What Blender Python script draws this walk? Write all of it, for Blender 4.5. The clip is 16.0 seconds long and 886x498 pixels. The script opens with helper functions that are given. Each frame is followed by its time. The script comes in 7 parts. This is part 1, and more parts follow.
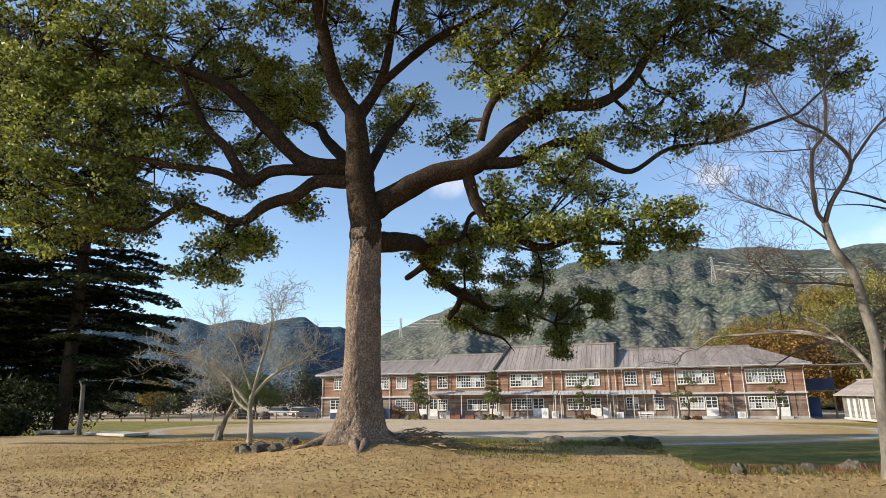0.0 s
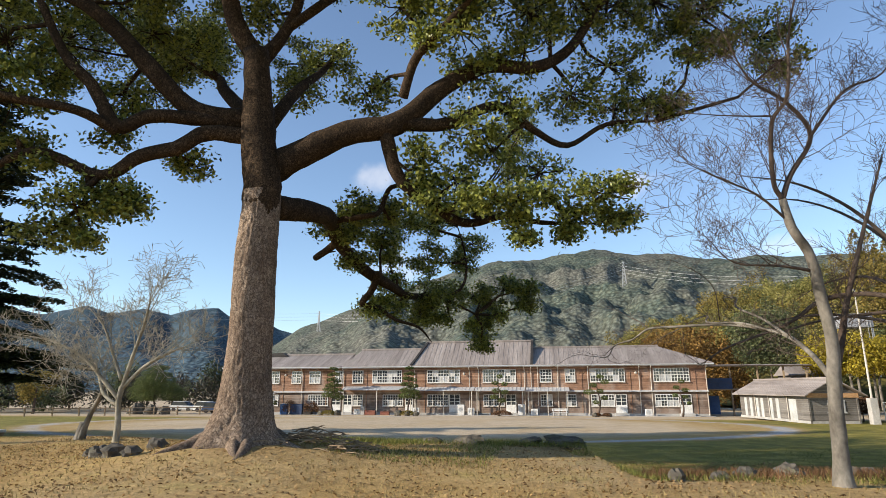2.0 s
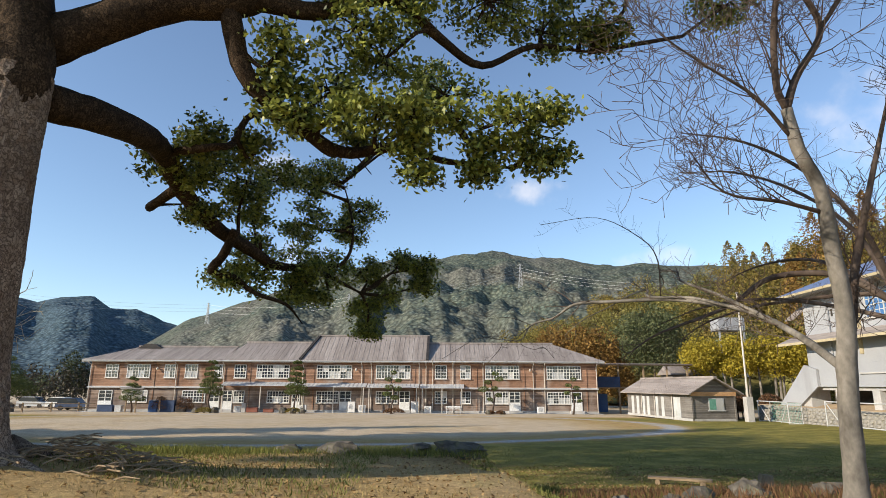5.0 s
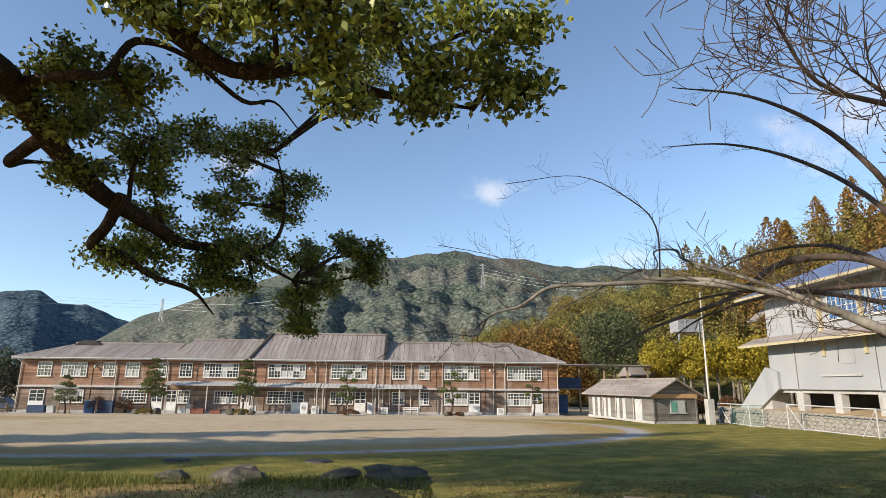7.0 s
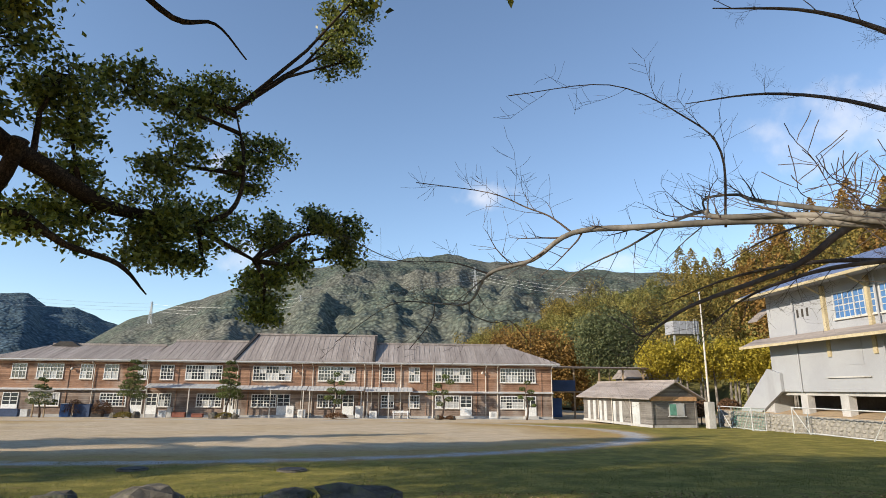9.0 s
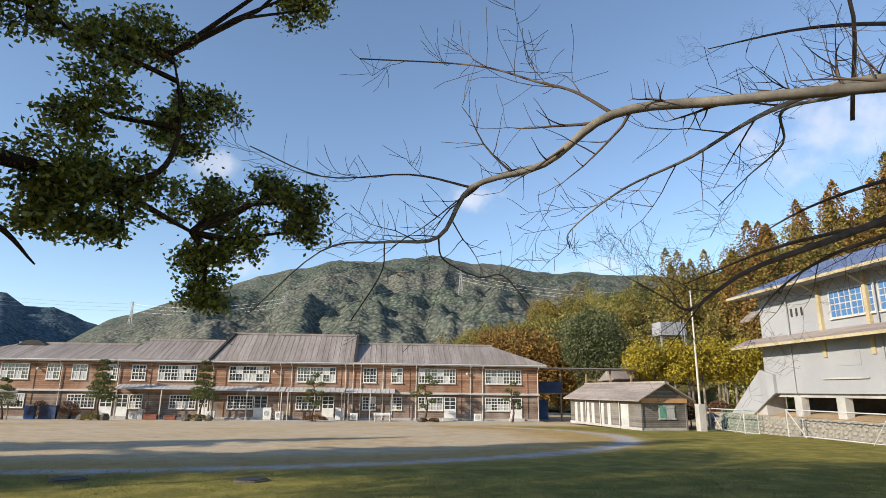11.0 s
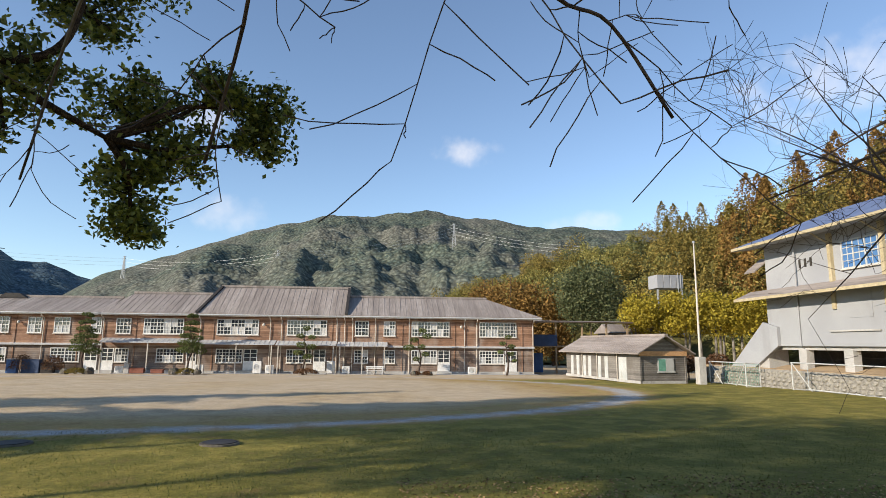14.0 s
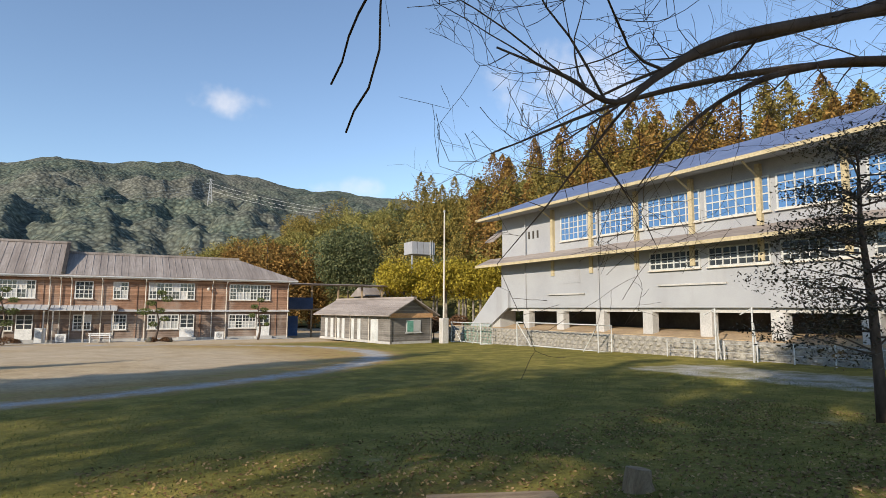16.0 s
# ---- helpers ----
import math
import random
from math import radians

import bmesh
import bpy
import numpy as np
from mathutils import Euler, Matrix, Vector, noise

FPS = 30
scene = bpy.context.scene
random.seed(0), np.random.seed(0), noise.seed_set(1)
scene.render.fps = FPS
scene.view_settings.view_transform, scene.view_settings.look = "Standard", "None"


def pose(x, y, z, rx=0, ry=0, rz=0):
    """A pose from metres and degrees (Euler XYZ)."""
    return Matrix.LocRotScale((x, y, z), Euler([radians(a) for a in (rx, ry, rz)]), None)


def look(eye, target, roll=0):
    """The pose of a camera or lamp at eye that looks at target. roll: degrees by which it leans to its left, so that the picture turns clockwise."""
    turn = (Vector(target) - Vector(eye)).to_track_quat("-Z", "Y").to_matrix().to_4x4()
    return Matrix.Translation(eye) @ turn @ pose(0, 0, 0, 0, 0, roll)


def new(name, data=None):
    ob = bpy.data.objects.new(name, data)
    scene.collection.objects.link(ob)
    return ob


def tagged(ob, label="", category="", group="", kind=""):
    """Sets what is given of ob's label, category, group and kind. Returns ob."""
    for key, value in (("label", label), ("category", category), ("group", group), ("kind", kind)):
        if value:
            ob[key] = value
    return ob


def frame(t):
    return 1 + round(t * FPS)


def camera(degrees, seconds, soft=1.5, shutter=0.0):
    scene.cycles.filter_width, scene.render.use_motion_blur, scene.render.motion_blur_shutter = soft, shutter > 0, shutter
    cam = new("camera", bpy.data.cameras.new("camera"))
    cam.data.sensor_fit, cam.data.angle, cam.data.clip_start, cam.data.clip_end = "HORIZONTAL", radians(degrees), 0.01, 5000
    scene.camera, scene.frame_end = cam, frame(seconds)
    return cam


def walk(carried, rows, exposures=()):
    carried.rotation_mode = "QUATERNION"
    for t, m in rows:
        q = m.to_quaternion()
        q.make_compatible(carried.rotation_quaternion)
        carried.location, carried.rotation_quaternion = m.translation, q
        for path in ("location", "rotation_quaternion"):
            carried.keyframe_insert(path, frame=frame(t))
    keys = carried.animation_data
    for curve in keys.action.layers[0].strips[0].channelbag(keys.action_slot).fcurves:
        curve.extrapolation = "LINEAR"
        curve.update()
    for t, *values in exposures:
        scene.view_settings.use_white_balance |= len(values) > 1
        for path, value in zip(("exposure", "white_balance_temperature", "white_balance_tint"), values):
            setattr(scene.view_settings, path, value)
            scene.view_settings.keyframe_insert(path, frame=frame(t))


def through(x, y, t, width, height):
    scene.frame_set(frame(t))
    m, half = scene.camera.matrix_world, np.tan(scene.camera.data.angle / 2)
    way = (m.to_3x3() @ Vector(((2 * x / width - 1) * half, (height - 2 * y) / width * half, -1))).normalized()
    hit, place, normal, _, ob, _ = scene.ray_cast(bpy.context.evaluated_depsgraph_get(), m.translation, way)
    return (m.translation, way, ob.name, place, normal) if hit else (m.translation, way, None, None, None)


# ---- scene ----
cam = camera(74.0, 16.0, soft=0.7)
PATH = [
    (0, (-0.083, 0.316, 1.73), (-0.687, 2.163, 2.205), -0.8),
    (0.5, (-0.166, 0.693, 1.731), (-0.736, 2.551, 2.203), -0.6),
    (1, (-0.25, 1.102, 1.718), (-0.723, 2.988, 2.184), -0.6),
    (1.5, (-0.305, 1.566, 1.709), (-0.694, 3.473, 2.17), -0.4),
    (2, (-0.395, 2.041, 1.685), (-0.747, 3.955, 2.145), -0.2),
    (2.5, (-0.466, 2.554, 1.646), (-0.738, 4.482, 2.102), -0.2),
    (3, (-0.545, 3.082, 1.591), (-0.741, 5.02, 2.046), -0.1),
    (3.5, (-0.592, 3.634, 1.56), (-0.708, 5.578, 2.014), -0.0),
    (4, (-0.61, 4.149, 1.536), (-0.694, 6.095, 1.989), 0.2),
    (6.5, (-0.084, 7.093, 1.714), (-0.002, 9.04, 2.164), 0.3),
    (7, (-0.084, 7.634, 1.712), (0.019, 9.58, 2.163), 0.5),
    (7.5, (-0.035, 8.143, 1.7), (0.082, 10.088, 2.153), 0.5),
    (8, (-0.011, 8.691, 1.661), (0.111, 10.635, 2.115), 0.6),
    (8.5, (0.082, 9.191, 1.639), (0.212, 11.134, 2.098), 0.5),
    (9, (0.152, 9.722, 1.592), (0.281, 11.663, 2.055), 0.5),
    (11.5, (0.478, 12.134, 1.537), (0.66, 14.069, 2.007), 0.6),
    (12, (0.478, 12.575, 1.548), (0.65, 14.511, 2.019), 0.7),
    (12.5, (0.482, 13.018, 1.53), (0.618, 14.956, 2.003), 0.8),
    (13, (0.472, 13.399, 1.525), (0.543, 15.341, 1.999), 0.9),
    (13.5, (0.515, 13.763, 1.477), (0.591, 15.721, 1.876), 1.0),
    (14, (0.655, 13.975, 1.531), (0.858, 15.939, 1.851), 0.5),
    (14.5, (0.805, 14.212, 1.533), (1.234, 16.149, 1.782), 0.1),
    (15, (0.975, 14.423, 1.524), (1.694, 16.276, 1.751), -0.0),
    (15.5, (1.176, 14.584, 1.499), (2.009, 16.39, 1.716), 0.2),
    (16, (1.395, 14.717, 1.495), (2.355, 16.46, 1.698), 0.2),
]
walk(cam, [(t, look(eye, target, roll)) for t, eye, target, roll in PATH], [(0.0, 0.52), (3.5, 0.38), (7.0, 0.38), (12.5, 0.38), (16.0, 0.28)])

# ---- light ----
SUN_FROM = Vector((-0.87, -0.43, 0.41)).normalized()
world = bpy.data.worlds.new("sky")
scene.world = world
world.use_nodes = True
wn, wl = world.node_tree.nodes, world.node_tree.links
bg = wn["Background"]
sky = wn.new("ShaderNodeTexSky")
sky.sky_type, sky.sun_disc = "NISHITA", False
sky.sun_elevation = math.asin(SUN_FROM.z)
sky.sun_rotation = math.atan2(SUN_FROM.x, SUN_FROM.y)
sky.air_density, sky.dust_density, sky.ozone_density = 1.0, 0.05, 3.2
bg.inputs["Strength"].default_value = 0.13


def cloud_mask(nodes, links, spots):
    """Small soft clouds at a few compass bearings (degrees) and heights."""
    co = nodes.new("ShaderNodeTexCoord")
    wob = nodes.new("ShaderNodeTexNoise")
    wob.inputs["Scale"].default_value, wob.inputs["Detail"].default_value = 22.0, 8.0
    links.new(co.outputs["Generated"], wob.inputs["Vector"])
    last = None
    for az, el, wide, high, power in spots:
        a, e = radians(az), radians(el)
        centre = Vector((math.sin(a) * math.cos(e), math.cos(a) * math.cos(e), math.sin(e)))
        side = Vector((math.cos(a), -math.sin(a), 0))
        up = side.cross(centre) * -1
        sub = nodes.new("ShaderNodeVectorMath")
        sub.operation = "SUBTRACT"
        sub.inputs[1].default_value = centre
        links.new(co.outputs["Generated"], sub.inputs[0])
        total = None
        for axis, size in ((side, wide), (up, high), (centre, 0.6)):
            d = nodes.new("ShaderNodeVectorMath")
            d.operation = "DOT_PRODUCT"
            d.inputs[1].default_value = axis / size
            links.new(sub.outputs[0], d.inputs[0])
            sq = nodes.new("ShaderNodeMath")
            sq.operation = "MULTIPLY"
            links.new(d.outputs["Value"], sq.inputs[0])
            links.new(d.outputs["Value"], sq.inputs[1])
            if total is None:
                total = sq
            else:
                add = nodes.new("ShaderNodeMath")
                links.new(total.outputs[0], add.inputs[0])
                links.new(sq.outputs[0], add.inputs[1])
                total = add
        shape = nodes.new("ShaderNodeMath")
        shape.operation = "MULTIPLY_ADD"
        shape.inputs[1].default_value = 4.2
        links.new(wob.outputs["Fac"], shape.inputs[0])
        neg = nodes.new("ShaderNodeMath")
        neg.operation = "MULTIPLY"
        neg.inputs[1].default_value = -1.0
        links.new(total.outputs[0], neg.inputs[0])
        links.new(neg.outputs[0], shape.inputs[2])
        ramp = nodes.new("ShaderNodeMapRange")
        ramp.interpolation_type = "SMOOTHSTEP"
        ramp.inputs["From Min"].default_value, ramp.inputs["From Max"].default_value = 0.7, 3.0
        ramp.inputs["To Max"].default_value = power
        links.new(shape.outputs[0], ramp.inputs["Value"])
        if last is None:
            last = ramp
        else:
            mx = nodes.new("ShaderNodeMath")
            mx.operation = "MAXIMUM"
            links.new(last.outputs[0], mx.inputs[0])
            links.new(ramp.outputs[0], mx.inputs[1])
            last = mx
    return last


clouds = cloud_mask(wn, wl, [(8.2, 18.6, 0.05, 0.028, 0.62), (-14.3, 11.6, 0.06, 0.03, 0.42), (42.5, 21.5, 0.13, 0.06, 0.5),
                             (37.5, 19.5, 0.05, 0.04, 0.5), (20.0, 11.5, 0.06, 0.02, 0.45), (-17.3, 20.0, 0.04, 0.025, 0.45)])
cmix = wn.new("ShaderNodeMix")
cmix.data_type = "RGBA"
cmix.inputs[7].default_value = (6.6, 6.4, 6.5, 1)
wl.new(clouds.outputs[0], cmix.inputs[0])
tone = wn.new("ShaderNodeHueSaturation")
tone.inputs["Saturation"].default_value, tone.inputs["Value"].default_value = 0.93, 1.2
wl.new(sky.outputs[0], tone.inputs["Color"])
wl.new(tone.outputs[0], cmix.inputs[6])
wl.new(cmix.outputs[2], bg.inputs["Color"])

sun = new("sun", bpy.data.lights.new("sun", "SUN"))
sun.data.energy, sun.data.angle, sun.data.color = 5.0, radians(0.6), (1.0, 0.89, 0.73)
sun.matrix_world = look(SUN_FROM * 60, (0, 0, 0))


# ---- materials ----
def shader(name, rough=0.8, spec=0.3, metal=0.0):
    m = bpy.data.materials.new(name)
    m.use_nodes = True
    b = m.node_tree.nodes["Principled BSDF"]
    b.inputs["Roughness"].default_value = rough
    b.inputs["Specular IOR Level"].default_value = spec
    b.inputs["Metallic"].default_value = metal
    return m, m.node_tree.nodes, m.node_tree.links, b


def noise_node(n, l, scale, detail=4.0, stretch=None, rough=0.6):
    co = n.new("ShaderNodeTexCoord")
    mp = n.new("ShaderNodeMapping")
    mp.inputs["Scale"].default_value = stretch or (1, 1, 1)
    l.new(co.outputs["Object"], mp.inputs["Vector"])
    t = n.new("ShaderNodeTexNoise")
    t.inputs["Scale"].default_value, t.inputs["Detail"].default_value, t.inputs["Roughness"].default_value = scale, detail, rough
    l.new(mp.outputs[0], t.inputs["Vector"])
    return t


def mix_node(n, l, fac, a, b, blend="MIX"):
    m = n.new("ShaderNodeMix")
    m.data_type, m.blend_type = "RGBA", blend
    for slot, v in ((0, fac), (6, a), (7, b)):
        if isinstance(v, (int, float)):
            m.inputs[slot].default_value = v
        elif isinstance(v, tuple):
            m.inputs[slot].default_value = (*v, 1)
        else:
            l.new(v, m.inputs[slot])
    return m.outputs[2]


def span(n, l, v, a, b, c=0.0, d=1.0):
    r = n.new("ShaderNodeMapRange")
    for k, x in zip(("From Min", "From Max", "To Min", "To Max"), (a, b, c, d)):
        r.inputs[k].default_value = x
    l.new(v, r.inputs["Value"])
    return r.outputs[0]


def bump(n, l, b, height, strength, distance=0.02):
    k = n.new("ShaderNodeBump")
    k.inputs["Strength"].default_value, k.inputs["Distance"].default_value = strength, distance
    l.new(height, k.inputs["Height"])
    l.new(k.outputs[0], b.inputs["Normal"])


def mottled(name, c1, c2, big=0.6, fine=14.0, rough=0.85, rise=0.4, stretch=None, spec=0.25, metal=0.0, stain=None, distance=0.02):
    """Two colours in large patches, darker and lighter grain, relief."""
    m, n, l, b = shader(name, rough, spec, metal)
    t1, t2 = noise_node(n, l, big, 5, stretch), noise_node(n, l, fine, 6, stretch)
    col = mix_node(n, l, span(n, l, t1.outputs["Fac"], 0.35, 0.65), c1, c2)
    grain = span(n, l, t2.outputs["Fac"], 0.25, 0.75, 0.72, 1.22)
    col = mix_node(n, l, 1.0, col, grain, "MULTIPLY")
    if stain:
        t3 = noise_node(n, l, big * 3.1, 6, (1, 1, 0.3))
        col = mix_node(n, l, span(n, l, t3.outputs["Fac"], 0.55, 0.75, 0, 0.7), col, stain)
    l.new(col, b.inputs["Base Color"])
    bump(n, l, b, t2.outputs["Fac"], rise, distance)
    return m


def boards(name, c1, c2, pitch, axis=2, worn=None):
    """Lapped boards: each row its own tone, dark joint under each lap."""
    m, n, l, b = shader(name, 0.85, 0.2)
    co = n.new("ShaderNodeTexCoord")
    sep = n.new("ShaderNodeSeparateXYZ")
    l.new(co.outputs["Object"], sep.inputs[0])
    div = n.new("ShaderNodeMath")
    div.operation = "DIVIDE"
    div.inputs[1].default_value = pitch
    l.new(sep.outputs[axis], div.inputs[0])
    fl, fr = n.new("ShaderNodeMath"), n.new("ShaderNodeMath")
    fl.operation, fr.operation = "FLOOR", "FRACT"
    l.new(div.outputs[0], fl.inputs[0])
    l.new(div.outputs[0], fr.inputs[0])
    wnode = n.new("ShaderNodeTexWhiteNoise")
    wnode.noise_dimensions = "1D"
    l.new(fl.outputs[0], wnode.inputs["W"])
    big = noise_node(n, l, 0.35, 5)
    add = n.new("ShaderNodeMath")
    add.operation = "MULTIPLY_ADD"
    add.inputs[1].default_value = 0.35
    l.new(wnode.outputs["Value"], add.inputs[0])
    l.new(big.outputs["Fac"], add.inputs[2])
    col = mix_node(n, l, span(n, l, add.outputs[0], 0.45, 0.9), c1, c2)
    streak = noise_node(n, l, 3.0, 6, (1, 1, 14) if axis == 2 else (14, 1, 1))
    col = mix_node(n, l, 1.0, col, span(n, l, streak.outputs["Fac"], 0.3, 0.7, 0.7, 1.25), "MULTIPLY")
    if worn:
        t3 = noise_node(n, l, 0.5, 6, (1, 1, 0.5))
        col = mix_node(n, l, span(n, l, t3.outputs["Fac"], 0.5, 0.72, 0, 0.75), col, worn)
    joint = span(n, l, fr.outputs[0], 0.0, 0.14, 0.35, 1.0)
    col = mix_node(n, l, 1.0, col, joint, "MULTIPLY")
    l.new(col, b.inputs["Base Color"])
    bump(n, l, b, fr.outputs[0], 0.6, 0.03)
    return m


def plated_bark(name, crack, plate, pale, size=22.0):
    """Old bark broken into small upright plates, with pale and mossy patches."""
    m, n, l, b = shader(name, 0.95, 0.08)
    co = n.new("ShaderNodeTexCoord")
    mp = n.new("ShaderNodeMapping")
    mp.inputs["Scale"].default_value = (1, 1, 0.42)
    warp = noise_node(n, l, 7.0, 4)
    wmix = n.new("ShaderNodeMix")
    wmix.data_type, wmix.blend_type = "RGBA", "LINEAR_LIGHT"
    wmix.inputs[0].default_value = 0.11
    l.new(co.outputs["Object"], wmix.inputs[6])
    l.new(warp.outputs["Color"], wmix.inputs[7])
    l.new(wmix.outputs[2], mp.inputs["Vector"])
    cell, edge = n.new("ShaderNodeTexVoronoi"), n.new("ShaderNodeTexVoronoi")
    edge.feature = "DISTANCE_TO_EDGE"
    for v in (cell, edge):
        v.inputs["Scale"].default_value = size
        l.new(mp.outputs[0], v.inputs["Vector"])
    big, fine = noise_node(n, l, 1.3, 5), noise_node(n, l, 60.0, 4)
    tone = n.new("ShaderNodeSeparateColor")
    l.new(cell.outputs["Color"], tone.inputs[0])
    col = mix_node(n, l, tone.outputs["Red"], plate, pale)
    col = mix_node(n, l, span(n, l, big.outputs["Fac"], 0.38, 0.62, 0.55, 0.0), col, crack)
    lip = span(n, l, edge.outputs["Distance"], 0.0, 0.16)
    col = mix_node(n, l, lip, crack, col)
    col = mix_node(n, l, 1.0, col, span(n, l, fine.outputs["Fac"], 0.3, 0.7, 0.75, 1.2), "MULTIPLY")
    l.new(col, b.inputs["Base Color"])
    bump(n, l, b, lip, 0.5, 0.004)
    return m


def leafy(name, dark, light, rough=0.4, through=0.3, spec=0.4):
    m, n, l, b = shader(name, rough, spec)
    geo = n.new("ShaderNodeNewGeometry")
    big = noise_node(n, l, 0.7, 3)
    col = mix_node(n, l, geo.outputs["Random Per Island"], dark, light)
    col = mix_node(n, l, 1.0, col, span(n, l, big.outputs["Fac"], 0.3, 0.7, 0.75, 1.3), "MULTIPLY")
    l.new(col, b.inputs["Base Color"])
    tr = n.new("ShaderNodeBsdfTranslucent")
    l.new(col, tr.inputs["Color"])
    mx = n.new("ShaderNodeMixShader")
    mx.inputs[0].default_value = through
    l.new(b.outputs[0], mx.inputs[1])
    l.new(tr.outputs[0], mx.inputs[2])
    l.new(mx.outputs[0], n["Material Output"].inputs["Surface"])
    return m


def glassy(name, tint, rough=0.06):
    m, n, l, b = shader(name, rough, 0.9)
    t = noise_node(n, l, 1.5, 3)
    l.new(mix_node(n, l, t.outputs["Fac"], tint, tuple(c * 1.8 for c in tint)), b.inputs["Base Color"])
    return m


def ground_material():
    m, n, l, b = shader("lawn", 0.95, 0.15)
    at = n.new("ShaderNodeVertexColor")
    at.layer_name = "cover"
    sep = n.new("ShaderNodeSeparateColor")
    l.new(at.outputs["Color"], sep.inputs[0])
    big, mid, fine = noise_node(n, l, 0.12, 6), noise_node(n, l, 0.9, 6), noise_node(n, l, 9.0, 8, None, 0.75)
    speck = noise_node(n, l, 38.0, 3)
    green = mix_node(n, l, span(n, l, mid.outputs["Fac"], 0.35, 0.65), (0.12, 0.12, 0.022), (0.31, 0.25, 0.06))
    straw = mix_node(n, l, span(n, l, mid.outputs["Fac"], 0.3, 0.7), (0.32, 0.205, 0.078), (0.56, 0.39, 0.17))
    dirt = mix_node(n, l, span(n, l, mid.outputs["Fac"], 0.3, 0.7), (0.46, 0.355, 0.23), (0.6, 0.48, 0.33))
    gravel = mix_node(n, l, span(n, l, speck.outputs["Fac"], 0.35, 0.65), (0.3, 0.29, 0.28), (0.55, 0.53, 0.5))
    patch = n.new("ShaderNodeMath")
    patch.operation = "MULTIPLY_ADD"
    patch.inputs[1].default_value = 1.4
    l.new(span(n, l, mid.outputs["Fac"], 0.3, 0.7, -0.35, 0.35), patch.inputs[0])
    l.new(sep.outputs["Green"], patch.inputs[2])
    col = mix_node(n, l, span(n, l, patch.outputs[0], 0.2, 0.8), straw, green)
    pd = n.new("ShaderNodeMath")
    pd.operation = "ADD"
    l.new(sep.outputs["Red"], pd.inputs[0])
    l.new(span(n, l, big.outputs["Fac"], 0.3, 0.7, -0.25, 0.25), pd.inputs[1])
    col = mix_node(n, l, span(n, l, pd.outputs[0], 0.2, 0.9), col, dirt)
    pg = n.new("ShaderNodeMath")
    pg.operation = "ADD"
    l.new(sep.outputs["Blue"], pg.inputs[0])
    l.new(span(n, l, mid.outputs["Fac"], 0.3, 0.7, -0.25, 0.25), pg.inputs[1])
    col = mix_node(n, l, span(n, l, pg.outputs[0], 0.3, 0.8), col, gravel)
    col = mix_node(n, l, 1.0, col, span(n, l, fine.outputs["Fac"], 0.25, 0.75, 0.55, 1.35), "MULTIPLY")
    col = mix_node(n, l, 1.0, col, span(n, l, speck.outputs["Fac"], 0.3, 0.7, 0.8, 1.18), "MULTIPLY")
    l.new(col, b.inputs["Base Color"])
    bump(n, l, b, fine.outputs["Fac"], 0.7, 0.06)
    return m


def forest_material(name, c1, c2, c3, size):
    """A hillside of closed woodland seen from afar."""
    m, n, l, b = shader(name, 0.95, 0.1)
    co = n.new("ShaderNodeTexCoord")
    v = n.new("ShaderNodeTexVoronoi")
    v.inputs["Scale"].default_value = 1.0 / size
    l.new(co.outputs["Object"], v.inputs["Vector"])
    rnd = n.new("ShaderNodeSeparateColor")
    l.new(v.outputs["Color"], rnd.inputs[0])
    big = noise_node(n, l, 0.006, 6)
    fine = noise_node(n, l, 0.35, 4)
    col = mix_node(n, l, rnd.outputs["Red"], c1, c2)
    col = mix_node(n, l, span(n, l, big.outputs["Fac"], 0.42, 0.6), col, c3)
    # Crowns paler in the middle, gaps darkened: shade between trees painted in.
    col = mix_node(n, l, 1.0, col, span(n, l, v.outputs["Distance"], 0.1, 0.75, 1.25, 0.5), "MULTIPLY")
    col = mix_node(n, l, 1.0, col, span(n, l, fine.outputs["Fac"], 0.3, 0.7, 0.6, 1.35), "MULTIPLY")
    l.new(col, b.inputs["Base Color"])
    inv = n.new("ShaderNodeMath")
    inv.operation = "SUBTRACT"
    inv.inputs[0].default_value = 1.0
    l.new(v.outputs["Distance"], inv.inputs[1])
    bump(n, l, b, inv.outputs[0], 0.8, size * 0.4)
    return m


M = {}
M["lawn"] = ground_material()
M["bark"] = plated_bark("camphor_bark", (0.085, 0.06, 0.044), (0.26, 0.188, 0.138), (0.42, 0.325, 0.245), 26.0)
# Darker bark for limbs and stem: own dark tone plus crown shade painted in.
M["shaded_limb_bark"] = plated_bark("camphor_shaded_limb_bark", (0.015, 0.011, 0.008), (0.05, 0.034, 0.022), (0.125, 0.083, 0.05), 30.0)
M["pale_bark"] = mottled("cherry_bark", (0.07, 0.062, 0.052), (0.27, 0.242, 0.205), 2.6, 18.0, 0.9, 0.5, (1, 1, 0.6), 0.15, stain=(0.1, 0.095, 0.07), distance=0.006)
M["dark_bark"] = mottled("dark_bark", (0.07, 0.05, 0.04), (0.13, 0.1, 0.08), 2.0, 14.0, 0.95, 0.7, (1, 1, 0.4), 0.1)
M["leaf"] = leafy("camphor_leaf", (0.026, 0.05, 0.012), (0.37, 0.39, 0.08), 0.38, 0.36, 0.4)
M["needle"] = leafy("fir_needles", (0.014, 0.022, 0.01), (0.07, 0.08, 0.026), 0.6, 0.2, 0.2)
M["pine"] = leafy("pine_needles", (0.05, 0.075, 0.022), (0.17, 0.19, 0.06), 0.6, 0.15, 0.2)
M["cedar_orange"] = leafy("cedar_orange", (0.12, 0.066, 0.02), (0.36, 0.215, 0.065), 0.7, 0.2, 0.1)
